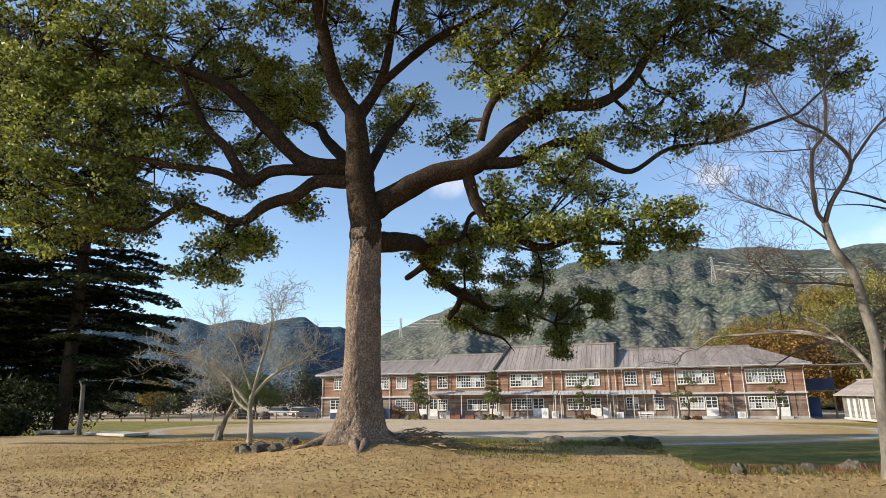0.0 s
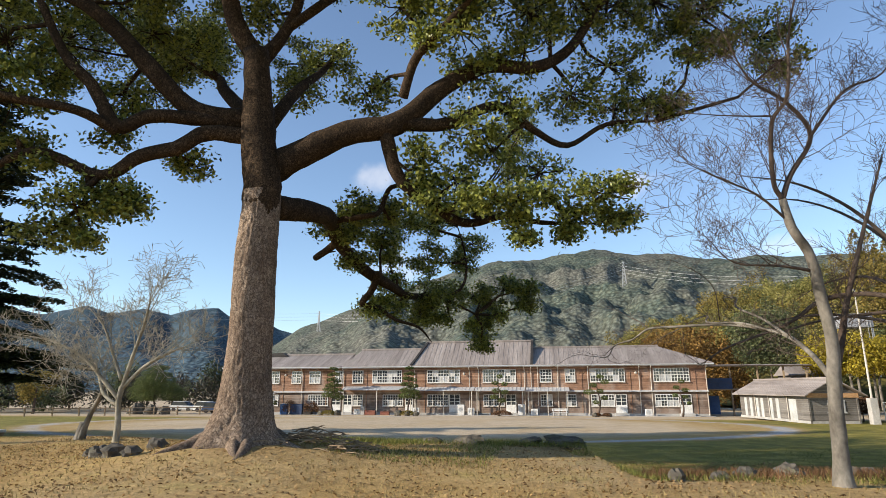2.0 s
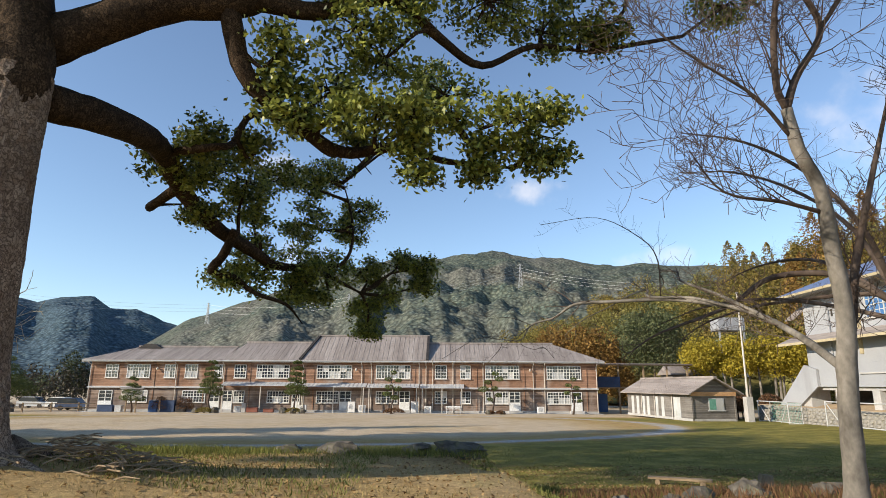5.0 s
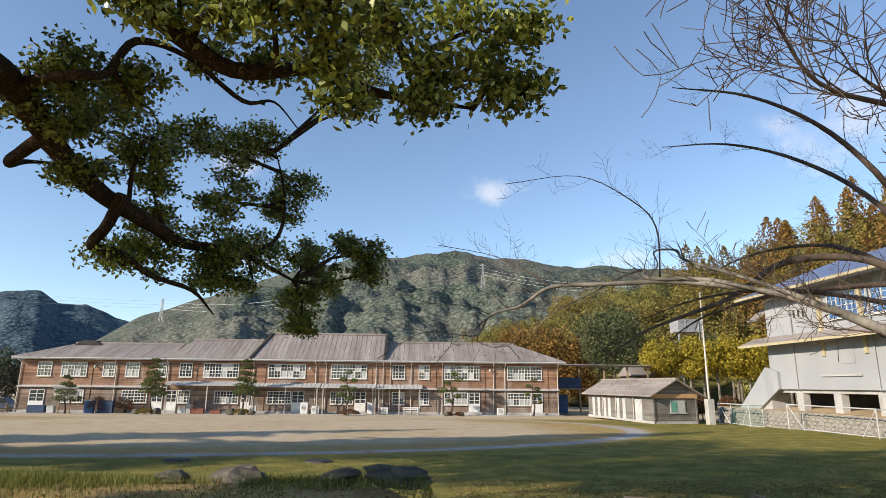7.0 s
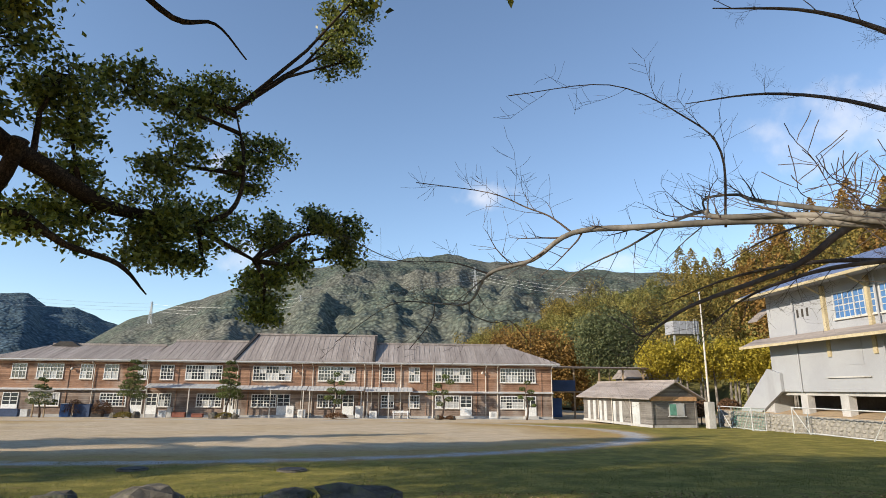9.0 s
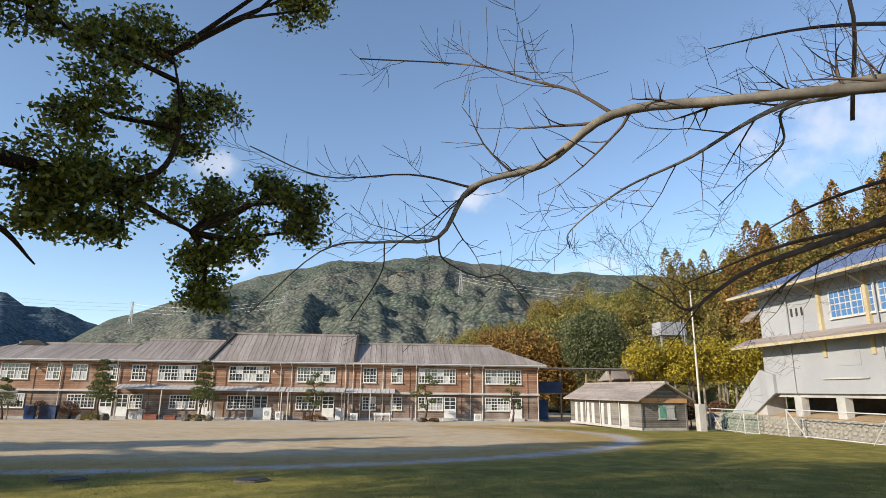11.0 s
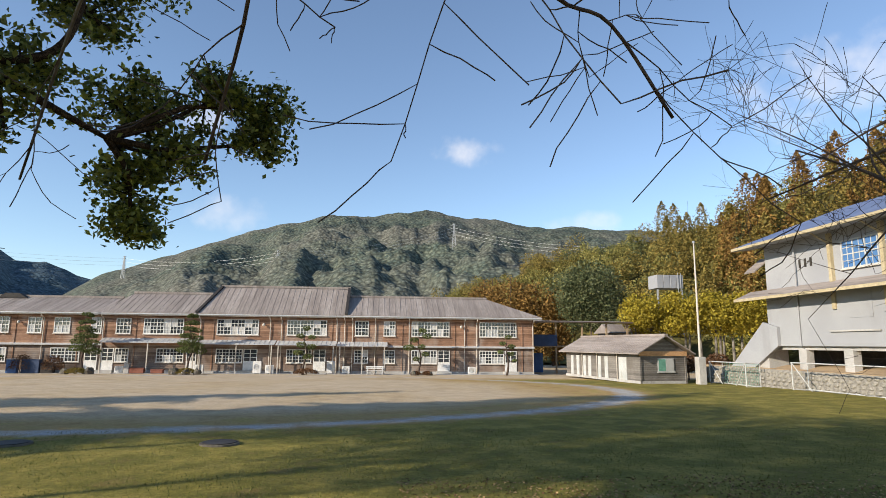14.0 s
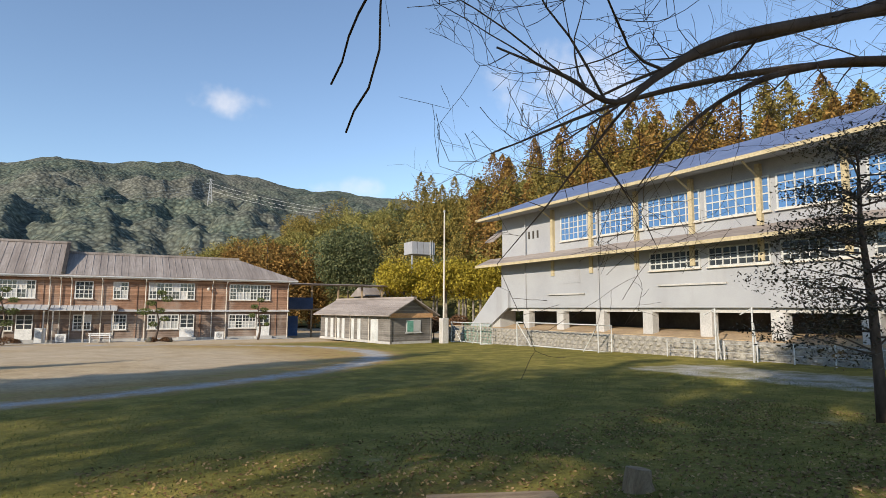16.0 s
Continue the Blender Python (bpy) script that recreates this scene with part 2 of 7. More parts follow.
M["cedar_olive"] = leafy("cedar_olive", (0.09, 0.08, 0.022), (0.34, 0.25, 0.07), 0.7, 0.2, 0.1)
M["oak_green"] = leafy("oak_green", (0.05, 0.07, 0.03), (0.19, 0.2, 0.09), 0.5, 0.2, 0.2)
M["yellow_leaf"] = leafy("yellow_leaf", (0.22, 0.17, 0.02), (0.5, 0.4, 0.05), 0.6, 0.3, 0.2)
M["bamboo"] = leafy("bamboo_green", (0.14, 0.14, 0.035), (0.36, 0.31, 0.1), 0.6, 0.25, 0.2)
M["dark_leaf"] = leafy("dark_leaf", (0.018, 0.018, 0.011), (0.08, 0.065, 0.038), 0.45, 0.15, 0.3)
M["red_shrub"] = leafy("red_shrub", (0.09, 0.045, 0.025), (0.2, 0.11, 0.055), 0.7, 0.15, 0.15)
M["dry_grass"] = leafy("dry_grass", (0.2, 0.15, 0.06), (0.45, 0.35, 0.16), 0.8, 0.25, 0.1)
M["green_grass"] = leafy("green_grass", (0.07, 0.09, 0.02), (0.25, 0.24, 0.07), 0.7, 0.25, 0.1)
M["litter"] = leafy("fallen_leaves", (0.12, 0.065, 0.03), (0.5, 0.33, 0.15), 0.8, 0.1, 0.15)
M["wood_brown"] = boards("brown_boards", (0.17, 0.092, 0.058), (0.42, 0.25, 0.165), 0.21, 2, (0.42, 0.355, 0.3))
M["wood_lower"] = boards("bleached_boards", (0.15, 0.1, 0.075), (0.34, 0.255, 0.2), 0.21, 2, (0.4, 0.355, 0.31))
M["wood_grey"] = boards("grey_boards", (0.14, 0.127, 0.115), (0.26, 0.238, 0.215), 0.16, 2, (0.12, 0.105, 0.09))
M["roof_grey"] = mottled("weathered_roof", (0.23, 0.195, 0.175), (0.35, 0.305, 0.275), 0.35, 3.0, 0.85, 0.5, (3.2, 0.25, 0.25), 0.2, stain=(0.21, 0.18, 0.16))
M["roof_blue"] = mottled("blue_metal_roof", (0.1, 0.13, 0.23), (0.15, 0.18, 0.29), 0.4, 5.0, 0.45, 0.1, None, 0.5)
M["black_trim"] = mottled("black_verge", (0.03, 0.025, 0.025), (0.05, 0.045, 0.04), 1.0, 8.0, 0.7, 0.2)
M["white_paint"] = mottled("white_paint", (0.66, 0.65, 0.62), (0.78, 0.77, 0.74), 1.2, 14.0, 0.6, 0.1, None, 0.3, stain=(0.5, 0.46, 0.4))
M["post_paint"] = mottled("cream_paint", (0.5, 0.45, 0.38), (0.62, 0.57, 0.5), 1.2, 14.0, 0.65, 0.15, None, 0.3)
M["awning"] = mottled("awning_metal", (0.42, 0.43, 0.44), (0.55, 0.55, 0.54), 0.7, 9.0, 0.45, 0.1, None, 0.5, stain=(0.36, 0.31, 0.27))
M["plaster"] = mottled("gym_plaster", (0.315, 0.32, 0.335), (0.375, 0.38, 0.39), 0.22, 40.0, 0.85, 0.06, None, 0.2, stain=(0.28, 0.275, 0.275))
M["rubble"] = mottled("rubble_stone", (0.19, 0.175, 0.15), (0.36, 0.335, 0.29), 1.6, 12.0, 0.9, 0.5, None, 0.2, stain=(0.22, 0.21, 0.13), distance=0.03)
M["dull_white"] = mottled("dull_white_paint", (0.42, 0.43, 0.42), (0.55, 0.55, 0.53), 1.2, 14.0, 0.6, 0.1, None, 0.3, stain=(0.35, 0.32, 0.27))
M["cream_trim"] = mottled("cream_trim", (0.4, 0.33, 0.2), (0.5, 0.42, 0.27), 0.8, 9.0, 0.7, 0.1)
M["concrete"] = mottled("concrete", (0.36, 0.35, 0.33), (0.5, 0.48, 0.45), 0.5, 12.0, 0.9, 0.25, None, 0.2, stain=(0.25, 0.23, 0.2))
M["stone"] = mottled("stone", (0.07, 0.062, 0.052), (0.18, 0.16, 0.132), 1.6, 12.0, 0.9, 0.7, None, 0.2, stain=(0.14, 0.15, 0.07), distance=0.04)
M["soil"] = mottled("bare_soil", (0.33, 0.24, 0.15), (0.45, 0.33, 0.2), 0.4, 7.0, 0.95, 0.5)
# Near-black colour that stands in for the shade inside openings.
M["opening_shade"] = mottled("opening_shade_dark", (0.04, 0.035, 0.03), (0.08, 0.07, 0.06), 0.5, 5.0, 0.95, 0.2)
M["pane"] = glassy("window_glass", (0.03, 0.035, 0.04))
M["pane_blue"] = glassy("gym_glass", (0.05, 0.12, 0.26), 0.12)
M["pane_pale"] = glassy("frosted_glass", (0.3, 0.3, 0.29), 0.3)
M["curtain"] = mottled("curtain", (0.5, 0.49, 0.46), (0.62, 0.6, 0.57), 2.0, 6.0, 0.9, 0.2, (6, 1, 0.3))
M["steel"] = mottled("grey_steel", (0.4, 0.4, 0.4), (0.52, 0.52, 0.51), 1.0, 10.0, 0.5, 0.1, None, 0.4, 0.3)
M["net_green"] = mottled("green_net", (0.1, 0.26, 0.2), (0.15, 0.34, 0.26), 2.0, 12.0, 0.7, 0.1)
M["blue_paint"] = mottled("blue_paint", (0.06, 0.12, 0.28), (0.1, 0.18, 0.36), 0.8, 9.0, 0.6, 0.1)
M["dusk_blue"] = mottled("blue_sheet", (0.03, 0.05, 0.1), (0.05, 0.075, 0.14), 0.8, 9.0, 0.6, 0.1)
M["orange_wood"] = mottled("orange_board", (0.45, 0.25, 0.12), (0.55, 0.33, 0.17), 1.0, 8.0, 0.8, 0.2)
M["red_paint"] = mottled("terracotta", (0.19, 0.07, 0.05), (0.27, 0.11, 0.075), 1.0, 8.0, 0.8, 0.1)
M["plum_bark"] = mottled("plum_bark", (0.2, 0.18, 0.14), (0.46, 0.42, 0.34), 2.4, 16.0, 0.9, 0.6, (1, 1, 0.6), 0.15, stain=(0.2, 0.19, 0.12))
M["old_wood"] = mottled("old_wood", (0.22, 0.15, 0.09), (0.36, 0.27, 0.17), 1.5, 16.0, 0.9, 0.6, (1, 6, 1))
# Haze mixed into the base colours of this mountain: paler, greyer greens.
M["far_wood_hazed"] = forest_material("far_woods_hazed", (0.072, 0.096, 0.082), (0.145, 0.16, 0.118), (0.16, 0.158, 0.13), 4.2)
# Distance haze is painted in: base colours shifted towards blue.
M["blue_wood_hazed"] = forest_material("distant_woods_hazed", (0.045, 0.08, 0.105), (0.11, 0.155, 0.17), (0.08, 0.12, 0.15), 7.0)
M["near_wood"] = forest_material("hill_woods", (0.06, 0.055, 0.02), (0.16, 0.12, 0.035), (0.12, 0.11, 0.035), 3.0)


# ---- mesh tools ----
class Build:
    """Collects faces for one mesh."""

    def __init__(self):
        self.v, self.f = [], []

    def add(self, verts, faces):
        k = len(self.v)
        self.v.extend(tuple(p) for p in verts)
        self.f.extend(tuple(i + k for i in q) for q in faces)
        return self

    def box(self, x0, x1, y0, y1, z0, z1, chamfer=0.0):
        c = min(chamfer, (x1 - x0) * 0.45, (y1 - y0) * 0.45)
        ring = [(x0 + c, y0), (x1 - c, y0), (x1, y0 + c), (x1, y1 - c), (x1 - c, y1), (x0 + c, y1), (x0, y1 - c), (x0, y0 + c)] if c else \
            [(x0, y0), (x1, y0), (x1, y1), (x0, y1)]
        n = len(ring)
        vs = [(x, y, z0) for x, y in ring] + [(x, y, z1) for x, y in ring]
        fs = [tuple(range(n - 1, -1, -1)), tuple(range(n, 2 * n))] + [(i, (i + 1) % n, n + (i + 1) % n, n + i) for i in range(n)]
        return self.add(vs, fs)

    def prism(self, outline, axis, a, b):
        """An outline of (u, w) swept along an axis: 0 takes (y, z), 1 takes (x, z)."""
        n = len(outline)
        if axis == 0:
            vs = [(a, u, w) for u, w in outline] + [(b, u, w) for u, w in outline]
        else:
            vs = [(u, a, w) for u, w in outline] + [(u, b, w) for u, w in outline]
        fs = [tuple(range(n)), tuple(range(2 * n - 1, n - 1, -1))] + [(i, n + i, n + (i + 1) % n, (i + 1) % n) for i in range(n)]
        return self.add(vs, fs)

    def tube(self, pts, radii, sides=8, wobble=0.0, rng=None, cap=True):
        pts = [Vector(p) for p in pts]
        n = len(pts)
        vs, fs = [], []
        side = None
        for i, p in enumerate(pts):
            d = (pts[min(i + 1, n - 1)] - pts[max(i - 1, 0)])
            d = d.normalized() if d.length > 1e-6 else Vector((0, 0, 1))
            if side is None:
                side = d.orthogonal().normalized()
            side = (side - d * side.dot(d))
            side = side.normalized() if side.length > 1e-5 else d.orthogonal().normalized()
            up = d.cross(side)
            for k in range(sides):
                a = 2 * math.pi * k / sides
                r = radii[i] * (1 + (rng.uniform(-wobble, wobble) if rng else 0))
                vs.append(p + (side * math.cos(a) + up * math.sin(a)) * r)
        for i in range(n - 1):
            for k in range(sides):
                k2 = (k + 1) % sides
                fs.append((i * sides + k, i * sides + k2, (i + 1) * sides + k2, (i + 1) * sides + k))
        if cap:
            fs.append(tuple(range(sides - 1, -1, -1)))
            fs.append(tuple((n - 1) * sides + k for k in range(sides)))
        return self.add(vs, fs)

    def blob(self, c, r, rng, rough=0.25, rings=6, seg=9):
        """A rounded uneven lump."""
        vs, fs = [], []
        for i in range(1, rings):
            th = math.pi * i / rings
            for k in range(seg):
                a = 2 * math.pi * k / seg
                q = 1 + rng.uniform(-rough, rough)
                vs.append((c[0] + r[0] * q * math.sin(th) * math.cos(a), c[1] + r[1] * q * math.sin(th) * math.sin(a), c[2] + r[2] * q * math.cos(th)))
        for i in range(rings - 2):
            for k in range(seg):
                k2 = (k + 1) % seg
                fs.append((i * seg + k, (i + 1) * seg + k, (i + 1) * seg + k2, i * seg + k2))
        vs += [(c[0], c[1], c[2] + r[2]), (c[0], c[1], c[2] - r[2])]
        t = len(vs) - 2
        for k in range(seg):
            fs.append((t, k, (k + 1) % seg))
            fs.append((t + 1, (rings - 2) * seg + (k + 1) % seg, (rings - 2) * seg + k))
        return self.add(vs, fs)

    def mesh(self, name, smooth=False):
        me = bpy.data.meshes.new(name)
        me.from_pydata(self.v, [], self.f)
        if smooth:
            me.shade_smooth()
        me.update()
        return me


def quads_mesh(name, verts, per=4):
    """A mesh of many loose quads from an array (n, 4, 3)."""
    v = np.asarray(verts, dtype=np.float32).reshape(-1, 3)
    n = len(v) // per
    me = bpy.data.meshes.new(name)
    me.vertices.add(len(v))
    me.vertices.foreach_set("co", v.ravel())
    me.loops.add(len(v))
    me.loops.foreach_set("vertex_index", np.arange(len(v), dtype=np.int32))
    me.polygons.add(n)
    me.polygons.foreach_set("loop_start", np.arange(0, len(v), per, dtype=np.int32))
    me.update(calc_edges=True)
    return me


def thing(name, at, label, category, group="", kind="", rz=0.0):
    ob = new(name)
    ob.empty_display_size = 0.2
    ob.matrix_world = pose(at[0], at[1], at[2], 0, 0, rz)
    return tagged(ob, label, category, group, kind)


def part(name, build, material, parent=None, label="", smooth=False):
    me = build if isinstance(build, bpy.types.Mesh) else build.mesh(name, smooth)
    me.materials.append(M[material])
    ob = new(name, me)
    if parent is not None:
        ob.parent = parent
    if label:
        tagged(ob, label)
    return ob


def solo(name, build, material, label="", category="", group="", kind="", smooth=False):
    return tagged(part(name, build, material, None, "", smooth), label, category, group, kind)


def leaves(rng, centres, length, width, droop=0.0, flat=0.0):
    """Leaf quads (base, side, tip, side) round the given centres."""
    n = len(centres)
    d = rng.normal(size=(n, 3))
    d[:, 2] = d[:, 2] * (1 - flat) - droop
    d /= np.linalg.norm(d, axis=1)[:, None] + 1e-9
    s = np.cross(d, rng.normal(size=(n, 3)) * np.array([1 - flat * 0.6, 1 - flat * 0.6, 1]) + np.array([0, 0, flat]))
    s /= np.linalg.norm(s, axis=1)[:, None] + 1e-9
    size = rng.uniform(0.65, 1.25, (n, 1))
    a, b = d * length * size, s * width * size * 0.5
    lift = np.cross(d, s) * width * 0.18
    return np.stack([centres - a * 0.5, centres + b + lift, centres + a * 0.5, centres - b + lift], axis=1)


def smooth_line(pts, steps=5):
    """Catmull-Rom through points (x, y, z, r)."""
    p = [np.array(q, float) for q in pts]
    p = [2 * p[0] - p[1]] + p + [2 * p[-1] - p[-2]]
    out = []
    for i in range(1, len(p) - 2):
        for k in range(steps):
            t = k / steps
            out.append(0.5 * ((2 * p[i]) + (p[i + 1] - p[i - 1]) * t + (2 * p[i - 1] - 5 * p[i] + 4 * p[i + 1] - p[i + 2]) * t * t
                              + (3 * p[i] - p[i - 1] - 3 * p[i + 1] + p[i + 2]) * t ** 3))
    out.append(p[-2])
    for q in out:
        q[3] = max(q[3], 0.004)
    return out


# ---- ground ----
def smooth01(a, b, x):
    t = np.clip((x - a) / (b - a), 0, 1)
    return t * t * (3 - 2 * t)


def height(x, y):
    """The schoolyard slopes gently away; a raised bank carries the old tree."""
    x, y = np.asarray(x, float), np.asarray(y, float)
    yard = -0.45 - 0.0164 * np.clip(y, 0, 85)
    near = np.interp(x, [-30, -8, -5, 0.1, 0.9, 40], [14, 15, 16.2, 16.0, 9.5, 9.0])
    far = np.interp(x, [-30, -8, -5, 0.1, 1.2, 40], [34, 27, 17.6, 17.3, 22.0, 24.0])
    bank = 1 - smooth01(near, far, y)
    top = 0.45 + 0.05 * np.sin(x * 0.9 + 1) * np.cos(y * 0.7) + 0.42 * np.exp(-((x + 5.7) ** 2 + (y - 11.8) ** 2) / 4.2)
    return yard * (1 - bank) + top * bank


def ground_at(x, y):
    return float(height(x, y))


def ground():
    k = 5.6
    u = np.linspace(-1, 1, 340)
    gx = np.sign(u) * (np.abs(u) * 18 + (2600 - 18) * (np.sinh(k * np.abs(u)) / np.sinh(k)))
    gy = gx + 16.0
    X, Y = np.meshgrid(gx, gy, indexing="ij")
    Z = height(X, Y)
    rough = np.array([noise.fractal(Vector((x * 0.8, y * 0.8, 0)), 1.0, 2.0, 3) for x, y in zip(X.ravel(), Y.ravel())]).reshape(X.shape)
    Z = Z + rough * 0.03 * np.exp(-((X / 40) ** 2 + ((Y - 16) / 40) ** 2))
    n = len(u)
    verts = np.stack([X, Y, Z], axis=-1).reshape(-1, 3)
    idx = np.arange(n * n).reshape(n, n)
    faces = np.stack([idx[:-1, :-1], idx[1:, :-1], idx[1:, 1:], idx[:-1, 1:]], axis=-1).reshape(-1, 4)
    me = bpy.data.meshes.new("ground")
    me.from_pydata(verts.tolist(), [], faces.tolist())
    me.shade_smooth()
    # what covers the ground: bare earth (red), green grass (green), gravel (blue)
    ring = np.sqrt(((X + 14) / 30.0) ** 2 + ((Y - 53) / 21.5) ** 2)
    near = np.interp(X, [-8, -5, 0.1, 0.9], [18, 16.6, 16.6, 12])
    bank = 1 - smooth01(near - 1.5, near + 1.5, Y)
    dirt = np.clip(0.85 * (1 - smooth01(0.7, 1.0, ring)) + 0.9 * smooth01(66, 72, Y) + 0.25 * bank, 0, 1)
    green = np.clip(smooth01(1.0, 1.1, ring) * (1 - bank) * 0.75 + 0.08 * bank + 0.25 * smooth01(0.6, 1, ring) * (1 - bank), 0, 1) * (1 - smooth01(64, 70, Y))
    path = np.exp(-((ring - 1.0) / 0.035) ** 2)
    apron = smooth01(19.5, 20.5, X) * (1 - smooth01(24.5, 25.5, X)) * smooth01(23, 24.5, Y) * (1 - smooth01(33, 34, Y))
    worn = smooth01(0.5, 3, X) * (1 - smooth01(14, 20, X)) * smooth01(13, 16, Y) * (1 - smooth01(20, 27, Y)) * 0.2
    gravel = np.clip(np.maximum(np.maximum(path * 0.85, apron * 0.6), worn), 0, 1)
    col = np.stack([dirt, green, gravel, np.ones_like(dirt)], axis=-1).reshape(-1, 4)
    layer = me.color_attributes.new("cover", "FLOAT_COLOR", "POINT")
    layer.data.foreach_set("color", col.astype(np.float32).ravel())
    return solo("ground", me, "lawn", "dry yellow-green schoolyard lawn with a pale gravel track", "ground", kind="structure")


ground()


# ---- hills ----
def hillside(name, bearings, heights, far, near, foot, material, label, rough, seed, cols, rows, cut=0.0, back=1.25):
    """A wooded ridge that stands over the yard: heights in degrees at bearings in degrees."""
    az = np.linspace(bearings[0], bearings[-1], cols)
    el = np.interp(az, bearings, heights)
    D = np.interp(az, bearings, far) if isinstance(far, list) else np.full(cols, far)
    N = np.interp(az, bearings, near) if isinstance(near, list) else np.full(cols, near)
    s = np.concatenate([np.linspace(0, 1, rows), np.linspace(1.02, back, 6)])
    verts = []
    for i in range(cols):
        a = radians(az[i])
        top = D[i] * math.tan(radians(el[i])) + 1.6 - cut - foot
        for q in s:
            r = N[i] + (D[i] - N[i]) * q
            rise = q ** 1.15 if q <= 1 else 1 - (q - 1) * 1.2
            x, y = math.sin(a) * r, 10 + math.cos(a) * r
            w = noise.fractal(Vector((x / rough, y / rough, seed)), 1.0, 2.0, 5)
            fold = noise.fractal(Vector((az[i] / 6.0, q * 0.7, seed + 5)), 1.0, 2.0, 3)
            damp = math.sin(min(q, 1) * math.pi) * 0.9 + 0.06
            verts.append((x, y, foot + max(top, 2) * (rise + 0.13 * fold * damp + 0.06 * w * (0.4 + damp))))
    m = len(s)
    faces = [(i * m + j, (i + 1) * m + j, (i + 1) * m + j + 1, i * m + j + 1) for i in range(cols - 1) for j in range(m - 1)]
    me = bpy.data.meshes.new(name)
    me.from_pydata(verts, [], faces)
    me.shade_smooth()
    return solo(name, me, material, label, "mountain", kind="structure")


hillside("mountain_far", [-100, -75, -60, -50, -45, -42, -40, -37.5, -35.5, -33.8, -31.6, -30.3, -28.3, -26, -23, -16], [4, 5, 6.0, 6.6, 5.9, 6.8, 6.2, 6.9, 6.3, 6.9, 7.1, 6.2, 6.4, 5.3, 4.6, 3.5], 1700, 700, -6, "blue_wood_hazed",
         "wooded mountain range across the valley, tinted blue as haze", 120, 3.0, 260, 70)
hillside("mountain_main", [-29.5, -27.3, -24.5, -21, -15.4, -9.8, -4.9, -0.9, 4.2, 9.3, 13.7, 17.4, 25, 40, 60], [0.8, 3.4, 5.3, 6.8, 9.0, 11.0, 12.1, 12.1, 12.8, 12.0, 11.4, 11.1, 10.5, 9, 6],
         1000, 260, -4, "far_wood_hazed", "green wooded mountain behind the school", 60, 9.0, 420, 120)
HILL_AZ = [0, 2.8, 7.5, 11, 14.6, 20, 24.4, 27.8, 31.7, 36, 40, 43, 48, 60, 75, 95, 125]
HILL_EL = [2.5, 4.7, 7.3, 8.0, 9.7, 11.3, 12.1, 12.5, 13.8, 15.5, 16.9, 17.9, 18.8, 18.0, 19, 17, 10]
HILL_FAR = [260, 250, 235, 225, 215, 200, 185, 175, 160, 145, 135, 130, 125, 115, 110, 110, 110]
HILL_NEAR = [150, 140, 125, 115, 108, 104, 102, 100, 95, 90, 84, 80, 74, 64, 58, 56, 56]
hillside("hill_right", HILL_AZ, HILL_EL, HILL_FAR, HILL_NEAR, -1.6, "near_wood", "sunlit wooded hillside with evergreen undergrowth", 14, 4.0, 200, 60, cut=9.5, back=1.6)


# ---- school ----
def window_unit(parent, x0, x1, y, z0, z1, pairs, rows=4, glass="pane", face=0, sill=True, pale=0.5, rng=None, frame_mat="white_paint"):
    """A wooden window: frame, sashes with glazing bars, panes. It looks to -y (face 0) or to -x (face 1, x and y swapped)."""
    def bx(b, a0, a1, d0, d1, w0, w1):
        if face == 0:
            b.box(a0, a1, y + d0, y + d1, w0, w1)
        else:
            b.box(y + d0, y + d1, a0, a1, w0, w1)
    fr = Build()
    t = 0.09
    ring = [(x0, z0), (x1, z0), (x1, z1), (x0, z1), (x0 + t, z0 + t), (x1 - t, z0 + t), (x1 - t, z1 - t), (x0 + t, z1 - t)]
    vs = []
    for d in (-0.08, 0.03):
        vs += [(a, y + d, w) if face == 0 else (y + d, a, w) for a, w in ring]
    fs = []
    for k in range(4):
        k2 = (k + 1) % 4
        fs += [(k, k2, 4 + k2, 4 + k), (8 + k, 12 + k, 12 + k2, 8 + k2), (k, 8 + k, 8 + k2, k2), (4 + k, 4 + k2, 12 + k2, 12 + k)]
    fr.add(vs, fs)
    win = part("window", fr, frame_mat, parent, "white-painted wooden sash window")
    n = pairs * 2
    step = (x1 - x0) / n
    for i in range(1, n):
        w, xc = (0.09 if i % 2 == 0 else 0.07), x0 + i * step
        g = Build()
        bx(g, xc - w / 2, xc + w / 2, -0.075, 0.02, z0 + t, z1 - t)
        part("stile", g, frame_mat, win)
    rh = (z1 - z0 - 2 * t) / rows
    for r in range(1, rows):
        g = Build()
        zc = z0 + t + r * rh
        w = 0.035 if r == rows // 2 else 0.022
        bx(g, x0 + t, x1 - t, -0.05, 0.01, zc - w, zc + w)
        part("glazing_bar", g, frame_mat, win)
    for i in range(n):
        g = Build()
        bx(g, x0 + (i + 0.5) * step - 0.02, x0 + (i + 0.5) * step + 0.02, -0.045, 0.01, z0 + t, z1 - t)
        part("glazing_bar", g, frame_mat, win)
    for i in range(n):
        for r in range(2):
            g = Build()
            half = (z1 - z0) / 2
            bx(g, x0 + i * step + 0.03, x0 + (i + 1) * step - 0.03, -0.02, -0.005, z0 + r * half + 0.04, z0 + (r + 1) * half - 0.02)
            kind = glass
            if rng is not None and r == 0 and rng.random() < pale:
                kind = "pane_pale"
            elif rng is not None and rng.random() < 0.12:
                kind = "curtain"
            part("pane", g, kind, win)
    if sill:
        s = Build()
        bx(s, x0 - 0.06, x1 + 0.06, -0.16, 0.0, z0 - 0.07, z0 + 0.004)
        part("sill", s, "post_paint", win)
    return win


